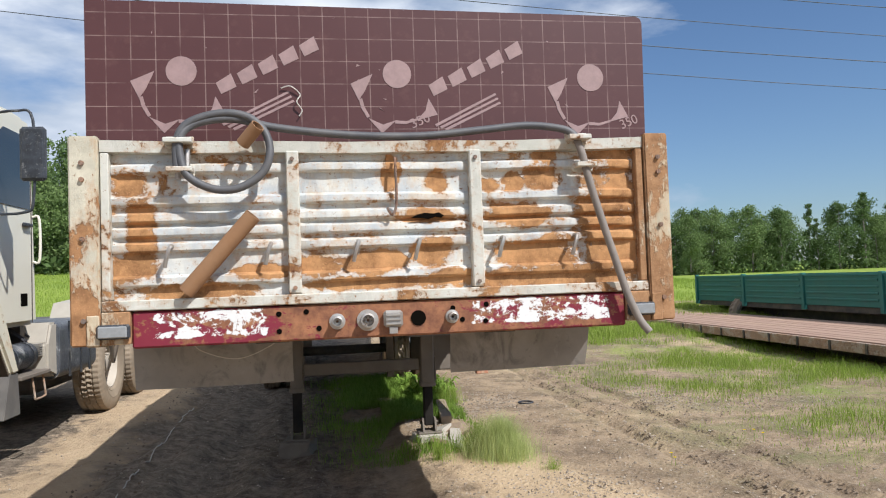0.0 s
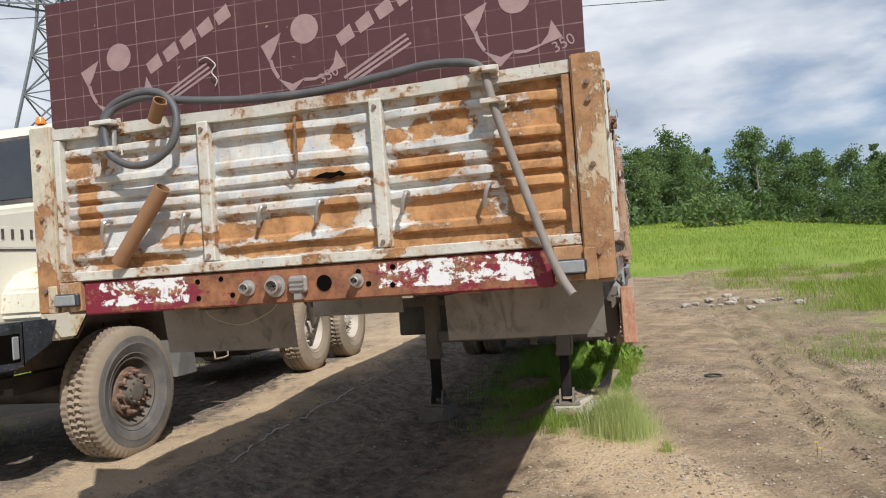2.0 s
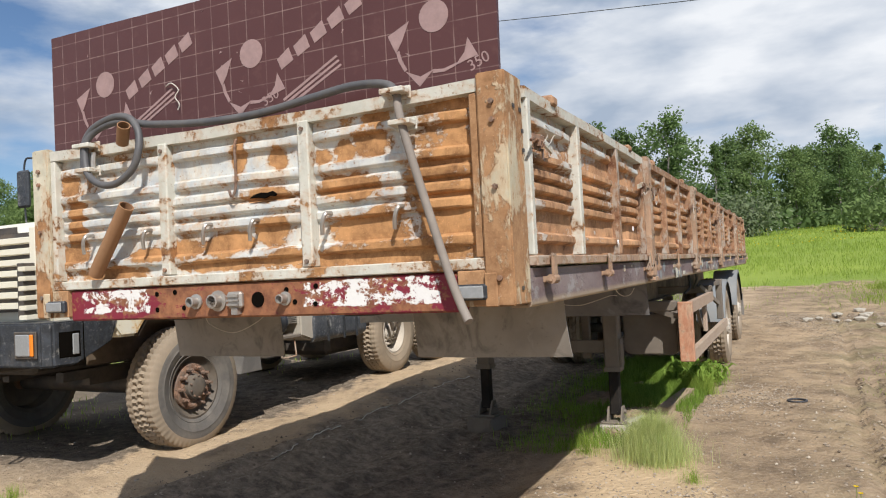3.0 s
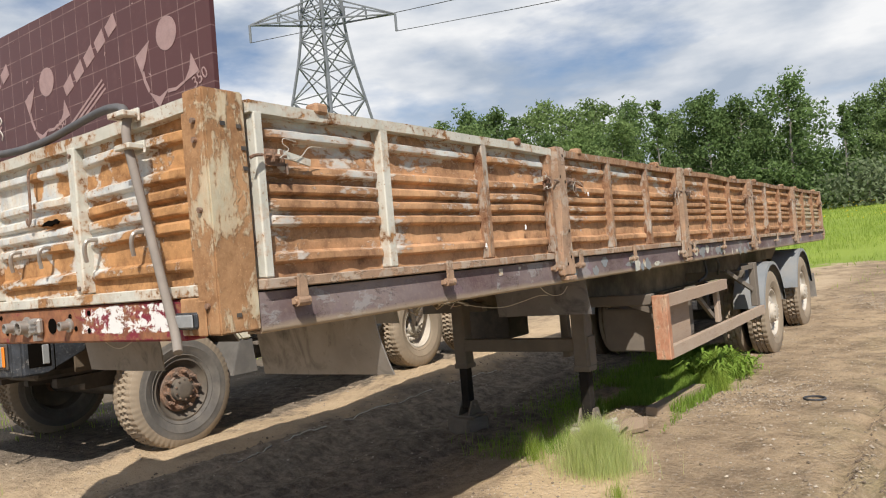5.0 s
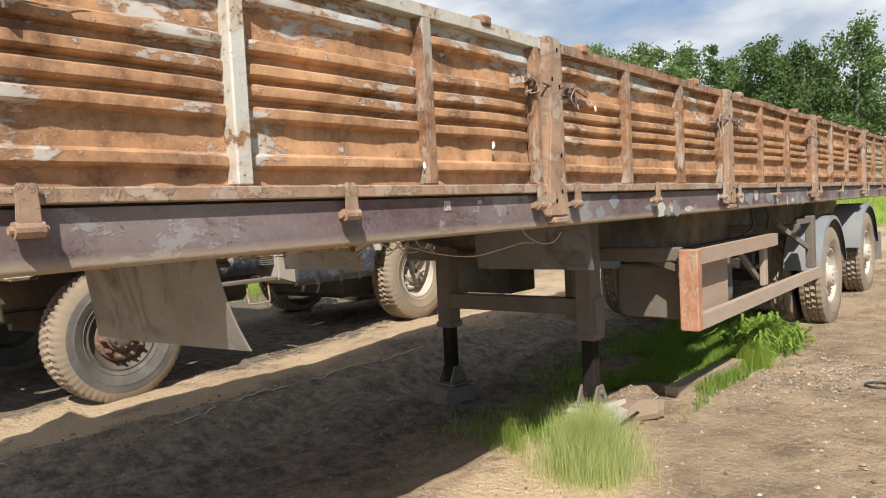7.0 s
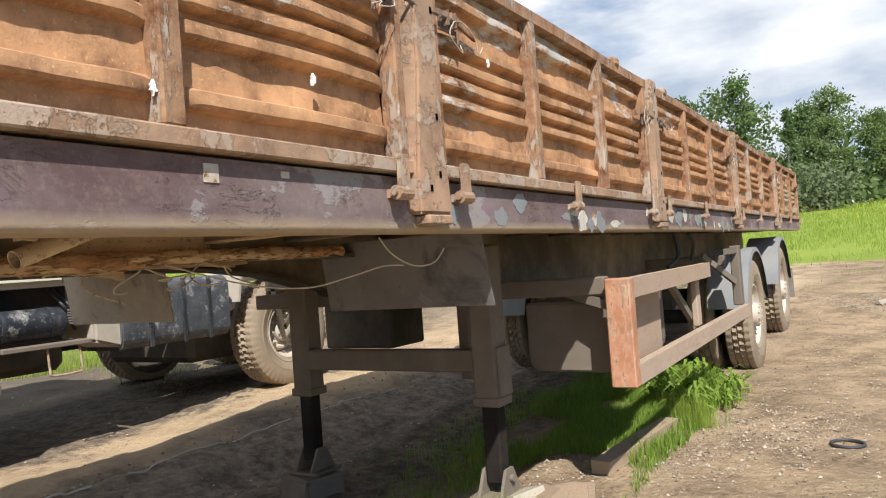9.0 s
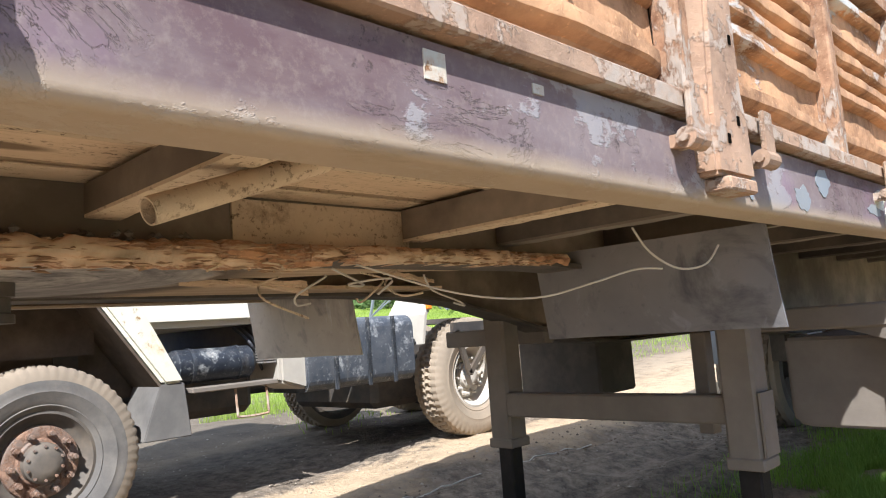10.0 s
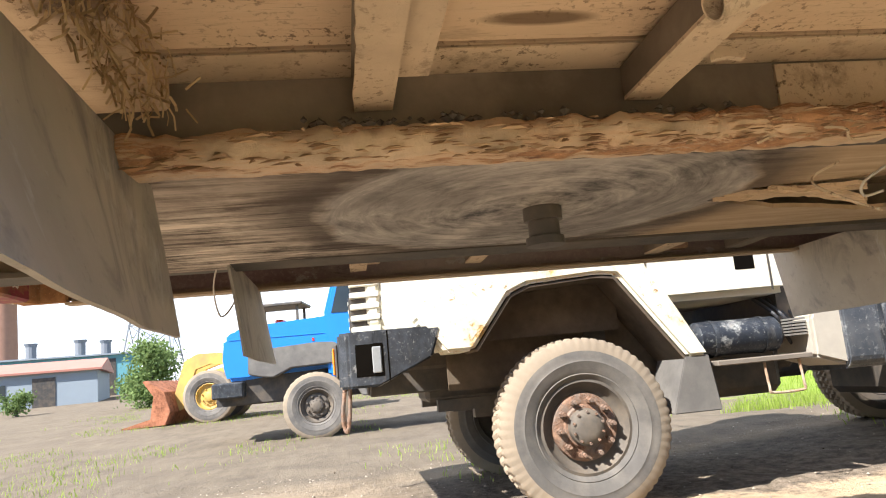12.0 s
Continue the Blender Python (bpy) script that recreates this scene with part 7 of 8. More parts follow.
def tree_meshes(seed, height, width, leaves, size, low=0.12, kind="birch"):
    """Trunk with limbs, and a crown of many leaf clumps in uneven tufts."""
    rng = random.Random(seed)
    bm = bmesh.new()
    r0 = height * 0.013
    trunk = [Vector((0, 0, -0.3))]
    for i in range(1, 8):
        trunk.append(Vector((rng.gauss(0, 0.012) * height * i / 8, rng.gauss(0, 0.012) * height * i / 8, height * 0.95 * i / 7)))
    tube(bm, trunk, r0, 7, True, [r0 * (1 - 0.9 * i / 7) for i in range(8)])
    tufts = []
    for i in range(30):
        f = low + (0.97 - low) * (i / 29) ** 0.9
        base = trunk[0].lerp(trunk[-1], f)
        a = rng.uniform(0, 6.28)
        if kind == "spruce":
            reach = width * 0.5 * (1 - f) ** 0.8 * rng.uniform(0.6, 1.1) + 0.1
        else:
            reach = width * 0.5 * (math.sin(min(1, (f - low) / (1 - low) * 0.80 + 0.20) * math.pi) ** 0.6) * rng.uniform(0.45, 1.0)
        tip = base + Vector((math.cos(a) * reach, math.sin(a) * reach, height * rng.uniform(0.0, 0.07)))
        if i % 2 == 0:
            tube(bm, (base - Vector((0, 0, height * 0.03)), base.lerp(tip, 0.5) + Vector((0, 0, 0.02 * height)), tip), r0 * 0.3, 5, True, (r0 * 0.34, r0 * 0.2, r0 * 0.05))
        tufts.append((tip, rng.uniform(0.12, 0.20) * width * (0.75 if f > 0.85 else 1.0)))
        tufts.append((base.lerp(tip, 0.5), rng.uniform(0.11, 0.17) * width))
    finish(bm)
    wood = bpy.data.meshes.new("trunk")
    bm.to_mesh(wood)
    bm.free()
    wood.materials.append(M_BARK)
    vs, fs = [], []
    per = leaves // len(tufts)
    for c, r in tufts:
        for _ in range(per):
            d = Vector((rng.gauss(0, 1), rng.gauss(0, 1), rng.gauss(0, 1))).normalized() * r * rng.uniform(0.3, 1.1)
            d.z *= 0.8
            leaf_quad(vs, fs, c + d, size * rng.uniform(0.6, 1.3), rng)
    crown = bpy.data.meshes.new("crown")
    crown.from_pydata(vs, [], fs)
    return wood, crown


def place_tree(name, meshes, leaf, x, y, scale, turn, label, category, group):
    wood, crown = meshes
    t = thing(name, label, category, (x, y, float(ground_z(x, y)) - 0.05), group)
    t.rotation_euler = (0, 0, turn)
    t.scale = (scale, scale, scale)
    for nm, me in (("trunk", wood), ("crown", crown)):
        o = new(nm, me)
        o.parent = t
    return t


TREES = []
for i in range(5):
    m = tree_meshes(100 + i, 11.0, 7.6 + 0.6 * (i % 3), 6600, 0.165, 0.03)
    m[1].materials.append(M_LEAF if i % 3 else M_LEAF_DARK)
    TREES.append(m)
for i in range(2):
    m = tree_meshes(200 + i, 12.0, 3.8, 3000, 0.17, 0.06, "spruce")
    m[1].materials.append(M_LEAF_DARK)
    TREES.append(m)
rng = random.Random(40)


def forest_edge(az):
    """Distance of the wood's edge in the direction az (degrees from +y, to the right)."""
    pts = ((-95, 120), (-60, 95), (-45, 68), (-25, 56), (-5, 58), (8, 74), (18, 96), (26, 108), (60, 135))
    for (a, d), (b, e) in zip(pts, pts[1:]):
        if a <= az <= b:
            return d + (e - d) * (az - a) / (b - a)
    return 130


az = -58.0
while az < 48:
    d0 = forest_edge(az)
    for row in range(3 if int(az * 7) % 2 else 2):
        a = az + rng.uniform(-0.9, 0.9)
        d = d0 + row * 6.5 + rng.uniform(-2, 2)
        x, y = 1.5 + d * math.sin(radians(a)), -2 + d * math.cos(radians(a))
        k = rng.choice((0, 1, 2, 3, 4, 0, 1, 2, 3, 5, 6))
        sc = rng.uniform(0.66, 1.02) * (1.0 + 0.06 * row) * (0.87 if a < 8 else 0.92 if a < 18 else 0.90)
        dark = k in (0, 3, 5, 6)
        place_tree("tree", TREES[k], None, x, y, sc, rng.uniform(0, 6.28),
                   "tall slender spruce in the forest edge" if k > 4 else ("leafy dark green birch in the forest edge" if dark else "leafy light green birch in the forest edge"), "tree", "forest edge trees")
    az += math.degrees(2.9 / d0)

# undergrowth closing the forest's foot
vs, fs = [], []
rng = random.Random(77)
clumps = []
for i in range(26000):
    a = rng.uniform(-58, 48)
    d = forest_edge(a) + rng.uniform(-3.0, 12)
    x, y = 1.5 + d * math.sin(radians(a)), -2 + d * math.cos(radians(a))
    h = (2.4 + 1.6 * noise.noise((x * 0.25, y * 0.25, 0))) * rng.random() ** 0.8 * (0.6 if d < forest_edge(a) else 1.6)
    clumps.append((x, y, h))
clumps = np.array(clumps)
for (x, y, h), z in zip(clumps.tolist(), ground_z(clumps[:, 0], clumps[:, 1]).tolist()):
    leaf_quad(vs, fs, Vector((x, y, z + h)), rng.uniform(0.2, 0.42), rng)
me = bpy.data.meshes.new("undergrowth")
me.from_pydata(vs, [], fs)
me.materials.append(M_LEAF_DARK)
tagged(new("undergrowth", me), "dark bushes along the foot of the forest", "undergrowth", kind="stuff")


def bush(x, y, r, h, leaf, seed, label, n=1500, size=0.12):
    rng = random.Random(seed)
    b = thing("bush", label, "bush", (x, y, float(ground_z(x, y))))
    o = ORIGIN[b.name]
    bm = bmesh.new()
    tips = []
    for i in range(9):
        a, f = rng.uniform(0, 6.28), rng.uniform(0.2, 0.9)
        tip = o + Vector((math.cos(a) * r * f, math.sin(a) * r * f, h * rng.uniform(0.22, 0.95)))
        tube(bm, (o + Vector((0, 0, -0.05)), o.lerp(tip, 0.5) + Vector((0, 0, 0.1 * h)), tip), 0.02, 5, True, (0.03, 0.02, 0.006))
        tips.append(tip - o)
    part("stem", bm, M_BARK, b)
    vs, fs = [], []
    for i in range(n):
        t = rng.choice(tips)
        d = Vector((rng.gauss(0, 1), rng.gauss(0, 1), rng.gauss(0, 0.8))) * r * 0.28
        c = t + d
        c.z = max(0.05, c.z)
        leaf_quad(vs, fs, c, size * rng.uniform(0.6, 1.3), rng)
    me = bpy.data.meshes.new("leaves")
    me.from_pydata(vs, [], fs)
    me.materials.append(leaf)
    l = new("leaves", me)
    l.parent = b
    return b


for i, (x, y, sc) in enumerate(((-52, 78, 1.36), (-48, 79, 1.46), (-43, 77, 1.42), (-38, 78, 1.42), (-33.5, 78, 1.28), (-30, 77, 1.30), (-26, 78, 1.24))):
    place_tree("tree", TREES[(2 * i + 1) % 5], None, x, y, sc, 0.9 * i, "tall dense green tree at the wood's edge", "tree", "trees of the wood")


bush(-1.5, 52.0, 2.4, 2.6, M_LEAF_GREY, 1, "pale grey-green willow bush at the field edge", 2200, 0.16)
bush(6.5, 50.0, 1.8, 2.0, M_LEAF, 2, "round green bush at the field edge", 1600, 0.16)
bush(-9.5, 49.0, 1.6, 1.8, M_LEAF, 3, "round green bush at the field edge", 1500, 0.16)


# ---- lattice pylon and wires ----
PYL = Vector((-31.4, 35.2, 0))
PYL.z = float(ground_z(PYL.x, PYL.y))
pylon = thing("power_pylon", "grey steel lattice pylon carrying power lines", "pylon", PYL)
levels = ((0, 3.5), (4.2, 2.85), (8.0, 2.25), (11, 1.75), (13.4, 1.35), (15.2, 1.12), (17, 0.98), (19, 0.86), (22, 0.74), (25.5, 0.3))
corners = ((-1, -1), (1, -1), (1, 1), (-1, 1))
for cx, cy in corners:
    bm = bmesh.new()
    tube(bm, [PYL + Vector((cx * w, cy * w, z)) for z, w in levels], 0.10, 4)
    part("tower_leg", bm, M_GALV, pylon)
for (z0, w0), (z1, w1) in zip(levels, levels[1:]):
    for i in range(4):
        (ax, ay), (bx_, by_) = corners[i], corners[(i + 1) % 4]
        bm = bmesh.new()
        bar(bm, PYL + Vector((ax * w0, ay * w0, z0)), PYL + Vector((bx_ * w1, by_ * w1, z1)), 0.075)
        bar(bm, PYL + Vector((bx_ * w0, by_ * w0, z0)), PYL + Vector((ax * w1, ay * w1, z1)), 0.075)
        bar(bm, PYL + Vector((ax * w1, ay * w1, z1)), PYL + Vector((bx_ * w1, by_ * w1, z1)), 0.065)
        part("cross_brace", bm, M_GALV, pylon)
ARM = Vector((0.80, 0.60, 0)).normalized()
TIPS = []
for z, reach in ((16.4, 5.0), (19.6, 4.0), (22.6, 3.2)):
    for s in (-1, 1):
        bm = bmesh.new()
        tip = PYL + ARM * s * reach + Vector((0, 0, z + 0.2))
        for side in (-0.8, 0.8):
            root = PYL + Vector((-ARM.y, ARM.x, 0)) * side
            bar(bm, root + Vector((0, 0, z)), tip, 0.095)
            bar(bm, root + Vector((0, 0, z + 1.6)), tip, 0.085)
            for f in (0.3, 0.6):
                bar(bm, (root + Vector((0, 0, z))).lerp(tip, f), (root + Vector((0, 0, z + 1.6))).lerp(tip, f), 0.07)
                bar(bm, (root + Vector((0, 0, z))).lerp(tip, f - 0.3), (root + Vector((0, 0, z + 1.6))).lerp(tip, f), 0.07)
        part("arm", bm, M_GALV, pylon)
        bm = bmesh.new()
        tube(bm, (tip, tip - Vector((0, 0, 1.2))), 0.09, 7)
        part("insulator", bm, M_GALV, pylon)
        TIPS.append(tip - Vector((0, 0, 1.2)))
copy_thing(pylon, Matrix.Translation((-95, -22.6, float(ground_z(-95, -22.6)))))
line_dir = Vector((0.80, -0.12, 0)).normalized()
for i, tip in enumerate(TIPS):
    for d, end_z in ((line_dir, 0.0),):
        keys = []
        far = tip + d * 220 + Vector((0, 30, 0))
        for j in range(25):
            f = j / 24
            p = tip.lerp(far, f)
            p.z = tip.z - 26 * f * (1 - f)
            keys.append(p)
        bm = bmesh.new()
        tube(bm, keys, 0.022, 5)
        cable = part("power_cable", bm, M_CABLE, None)
        tagged(cable, "thin dark overhead power cable", "cable", "overhead cables")


# ---- flatbed deck and teal trailer beside the track ----
def to_world(origin, right, ahead):
    """A turn that lays x on right and y on ahead (both flat)."""
    r, a = Vector((*right, 0)).normalized(), Vector((*ahead, 0)).normalized()
    m = Matrix.Identity(4)
    m.col[0][:3], m.col[1][:3] = r, a
    m.translation = origin
    return m


deck = thing("flatbed_trailer", "low flatbed trailer with a dusty reddish plank deck", "flatbed trailer")
part("side_rail", boxes((0, 0.06, 0, 9.0, 0.60, 0.755), bevel=0.006), M_LIP, deck)
part("side_rail", boxes((2.34, 2.40, 0, 9.0, 0.60, 0.755), bevel=0.006), M_LIP, deck)
part("end_rail", boxes((0.062, 2.338, 0.0, 0.06, 0.60, 0.755), bevel=0.006), M_LIP, deck)
for i in range(7):
    part("rib", boxes((0.06 + i * 0.36, 0.085 + i * 0.36, -0.025, -0.002, 0.60, 0.752)), M_GREASE, deck)
for i in range(15):
    part("rib", boxes((-0.022, -0.002, 0.3 + i * 0.6, 0.33 + i * 0.6, 0.60, 0.752)), M_GREASE, deck)
M_DECK = make_wood("dusty_red_deck", (0.42, 0.29, 0.22), (0.34, 0.22, 0.165), (0.22, 0.14, 0.10), "y", 0.3)
for i in range(12):
    part("plank", boxes((0.065 + i * 0.19, 0.25 + i * 0.19, 0.065, 8.98, 0.745, 0.775 + 0.004 * (i % 3)), bevel=0.004), M_DECK, deck)
for x in (0.7, 1.7):
    part("long_beam", boxes((x - 0.06, x + 0.06, 0.3, 8.8, 0.30, 0.598)), M_GREASE, deck)
for y in (1.4, 5.2, 7.8):
    part("support", boxes((0.35, 2.05, y - 0.15, y + 0.15, 0.22, 0.299)), M_GREASE, deck)
deck.matrix_world = Matrix.Translation((7.3, 3.6, -0.385)) @ Matrix.Diagonal((1, 1.3, 1, 1))

teal = thing("teal_trailer", "long teal dropside trailer with dark chassis", "trailer")
for i in range(5):
    board = part("side_board", boxes((i * 2.3 + 0.05, i * 2.3 + 2.25, 0.0, 0.04, 0.72, 1.36), bevel=0.008), M_TEAL, teal, "teal ribbed side board")
    for z in (0.86, 0.99, 1.12, 1.25):
        part("rib", boxes((i * 2.3 + 0.10, i * 2.3 + 2.2, -0.022, -0.002, z - 0.022, z + 0.022), bevel=0.006), M_TEAL, board)
    part("rim", boxes((i * 2.3 + 0.05, i * 2.3 + 2.25, -0.03, 0.0, 1.33, 1.38), bevel=0.006), M_TEAL, board)
    part("post", boxes((i * 2.3 - 0.045, i * 2.3 + 0.045, -0.04, 0.05, 0.62, 1.41), bevel=0.006), M_TEAL, teal)
part("far_board", boxes((0, 11.5, 2.3, 2.34, 0.72, 1.36)), M_TEAL, teal)
part("end_board", boxes((-0.02, 0.02, 0.06, 2.29, 0.72, 1.36)), M_TEAL, teal)
part("bed", boxes((0, 11.5, 0.05, 2.29, 0.60, 0.72)), M_GREASE, teal)
part("chassis", boxes((0.3, 11.2, 0.6, 1.7, 0.30, 0.599)), M_GREASE, teal)
for x in (2.0, 8.6, 9.9):
    wheel(teal, (x, 0.25, 0.42), 1, 0.46, 0.25, 0.24, 0.05, 0, M_TYRE, M_RIM, M_RIM, 24, False)
teal.matrix_world = to_world((9.9, 16.0, -0.05), (0.0, -1.0), (1.0, 0.0))
for ob in teal.children:
    if ob.name.startswith("wheel"):
        ob.matrix_basis = Matrix.Translation((ob.location.x, 0, 0)) @ ob.matrix_basis


# ---- yard on the far side: blue truck, loader, sheds, chimney ----
blue = thing("blue_truck", "bright blue bonneted truck parked in the yard", "truck")
bm = bmesh.new()
prism(bm, ((-1.56, 1.16), (-1.64, 1.48), (-1.60, 1.92), (-1.42, 2.06), (-1.05, 2.13), (0.30, 2.21), (0.30, 1.25), (-0.6, 1.22), (-1.2, 1.16)), 0, -1.85, -0.35, 0.06)
bonnet = part("bonnet", bm, M_BLUE, blue, "bright blue bonnet", smooth=40)
part("crease", boxes((-0.352, -0.338, -1.50, 0.28, 1.885, 1.90), bevel=0.003), M_BLUE, bonnet)
part("badge", boxes((-0.351, -0.340, -0.02, 0.02, 1.76, 1.82)), M_RED_LAMP, bonnet)
bm = bmesh.new()
prism(bm, ((-1.15, 1.24), (-1.14, 1.60), (-1.02, 1.66), (0.05, 1.72), (0.38, 1.70), (0.62, 1.50), (0.95, 0.70), (0.82, 0.70), (0.58, 1.14), (0.36, 1.32), (-0.40, 1.30), (-0.72, 1.16), (-0.92, 1.18)), 0, -0.62, -0.02, 0.02)
part("fender", bm, M_GUARD, blue, "dusty dark fender")
part("engine_side", boxes((-1.7, -0.45, -1.5, 0.5, 0.75, 1.24)), M_GREASE, blue)
bm = bmesh.new()
prism(bm, ((0.25, 1.1), (0.22, 2.20), (0.40, 2.80), (0.55, 2.88), (2.0, 2.88), (2.1, 2.78), (2.1, 1.0), (0.7, 1.0)), 0, -2.15, -0.05, 0.05)
cabb = part("cab", bm, M_BLUE, blue, "bright blue cab", smooth=40)
bm = bmesh.new()
prism(bm, ((0.36, 2.22), (0.50, 2.72), (1.35, 2.72), (1.35, 2.22)), 0, -0.055, -0.038)
part("door_window", bm, M_GLASS, cabb)
part("bumper", boxes((-2.1, -0.1, -1.80, -1.25, 0.86, 1.14), bevel=0.03), M_BLACK, blue)
part("chassis_rail", boxes((-1.6, -0.6, -1.8, 6.0, 0.72, 0.92)), M_GREASE, blue)
for y in (0, 3.9, 5.2):
    for s, x in ((1, -0.24), (-1, -1.96)):
        wheel(blue, (x, y, 0.60), s, 0.60, 0.30, 0.38, 0.06, 8, M_TYRE, M_RIM, M_RIM, 30)
blue.matrix_world = Matrix.Translation((-11.75, 0.58, float(ground_z(-11.75, 0.4)) - 0.03))

loader = thing("wheel_loader", "yellow wheel loader with a rusty bucket on the ground", "wheel loader")
for y in (0, 2.9):
    for s, x in ((1, -0.28), (-1, -1.92)):
        wheel(loader, (x, y, 0.72), s, 0.72, 0.36, 0.5, 0.05, 8, M_TYRE, M_YELLOW, M_YELLOW, 22)
bm = bmesh.new()
prism(bm, ((-0.45, 0.7), (-0.40, 1.35), (0.5, 1.55), (1.0, 1.4), (4.0, 1.75), (4.1, 0.85), (2.0, 0.7)), 0, -1.7, -0.5, 0.06)
part("body", bm, M_YELLOW, loader, "faded yellow body", smooth=40)
bm = bmesh.new()
for x in (-0.65, -1.55):
    prism(bm, ((1.1, 1.72), (0.2, 1.92), (-0.45, 1.94), (-0.82, 1.76), (-0.98, 1.30), (-1.22, 0.55), (-1.15, 0.35), (-0.88, 0.45), (-0.66, 1.10), (-0.50, 1.50), (-0.1, 1.62), (0.9, 1.50)), 0, x - 0.07, x + 0.07, 0.01)
part("lift_arm", bm, M_YELLOW, loader)
bm = bmesh.new()
prism(bm, ((-1.15, 0.06), (-2.35, 0.02), (-2.35, 0.06), (-1.55, 0.25), (-1.45, 0.85), (-1.75, 1.28), (-1.65, 1.30), (-1.15, 0.95), (-1.0, 0.4)), 0, -2.3, 0.1, 0.01)
part("bucket", bm, M_BUCKET, loader, "rust-red loader bucket")
cabl = part("cab", boxes((-1.65, -0.55, 1.25, 2.5, 1.50, 2.30), bevel=0.05), M_MUDGUARD, loader, "grey loader cab with open glazing")
for x in (-1.62, -0.58):
    for y in (1.28, 2.47):
        part("cab_post", boxes((x - 0.035, x + 0.035, y - 0.035, y + 0.035, 2.25, 3.06)), M_GREASE, cabl)
part("seat_back", boxes((-1.30, -0.85, 1.75, 2.0, 2.28, 2.72), bevel=0.04), M_RED_LAMP, cabl, "red seat back")
part("roof", boxes((-1.78, -0.42, 1.10, 2.65, 3.061, 3.16), bevel=0.03), M_GREASE, cabl)
part("roof_light", boxes((-0.55, -0.47, 1.04, 1.098, 2.98, 3.10), bevel=0.01), M_GREASE, cabl)
part("cover_seam", boxes((-0.505, -0.494, 2.6, 3.95, 1.20, 1.215)), M_GREASE, loader)
loader.matrix_world = Matrix.Translation((-19.5, -2.66, float(ground_z(-19.5, -2.7)) - 0.02)) @ Matrix.Rotation(radians(-8), 4, "Z")

M_HALL = plain("teal_sheet_cladding", (0.13, 0.33, 0.38), 0.12, 0.8, 0.6)
M_ROOF = plain("red_sheet_roof", (0.36, 0.16, 0.12), 0.15, 0.8, 0.6)
M_BRICK = plain("brown_brick", (0.28, 0.15, 0.10), 0.2, 2.0, 0.9)
M_GREYWALL = plain("grey_blue_wall", (0.25, 0.29, 0.33), 0.12, 0.7, 0.8)


def shed(name, label, x, y, w, d, h, roof_h, wall_mat, roof_mat, turn, doors):
    z = float(ground_z(x, y)) - 0.2
    b = thing(name, label, "building")
    wall = part("wall", boxes((-w / 2, w / 2, -d / 2, d / 2, 0, h)), wall_mat, b)
    bm = bmesh.new()
    prism(bm, ((-w / 2 - 0.3, h + 0.01), (w / 2 + 0.3, h + 0.01), (w / 2 + 0.3, h + 0.15), (0, h + roof_h), (-w / 2 - 0.3, h + 0.15)), 1, -d / 2 - 0.3, d / 2 + 0.3)
    part("roof", bm, roof_mat, b)
    for a, c, z0, z1 in doors:
        o = part("window" if z0 > 0.5 else "door", boxes((w / 2 + 0.004, w / 2 + 0.05, a, c, z0, z1)), M_GLASS if z0 > 0.5 else M_GREASE, wall)
    b.matrix_world = Matrix.Translation((x, y, z)) @ Matrix.Rotation(turn, 4, "Z")
    return b


hall = shed("factory_hall", "long low factory hall clad in teal sheet", -70, -31, 14, 26, 3.5, 0.5, M_HALL, M_GREYWALL, 0.25, [(8, 11, 0, 3.2)] + [(-11 + i * 2.4, -9.4 + i * 2.4, 1.8, 2.8) for i in range(7)])
for i, (px, py) in enumerate(((2, 10), (4, 8), (3, 4))):
    b = bmesh.new()
    tube(b, ((px, py, 3.6), (px, py, 4.9), (px, py, 5.2)), 0.5, 12, True, (0.45, 0.45, 0.6))
    part("roof_vent", b, M_GALV, hall)
shed("store_shed", "low grey shed with a red sheet roof", -55, -22.5, 8, 12, 2.3, 1.0, M_GREYWALL, M_ROOF, 0.2, [(-4, -2.6, 0.9, 1.7), (-1, 0.4, 0.9, 1.7), (2, 3.4, 0, 2.0)])
stack = thing("brick_chimney", "tall round brown brick chimney", "chimney", (-78, -33, float(ground_z(-78, -33))))
bm = bmesh.new()
o = ORIGIN[stack.name]
tube(bm, (o, o + Vector((0, 0, 16)), o + Vector((0, 0, 16.6)), o + Vector((0, 0, 17.2))), 1.4, 24, True, (1.5, 1.15, 1.3, 1.3))
part("shaft", bm, M_BRICK, stack, smooth=40)
bush(-36, -8.4, 1.45, 2.8, M_LEAF, 11, "tall green bush beside the factory yard", 6500, 0.10)
bush(-40, -16, 0.7, 1.2, M_LEAF, 13, "low green bush beside the shed", 1300, 0.09)
for i, (x, y) in enumerate(((-66, 30), (-75, 22), (-86, 40), (-70, 48))):
    place_tree("tree", TREES[i % 5], None, x, y, 0.62, i * 1.3, "leafy green tree beyond the yard", "tree", "yard trees")


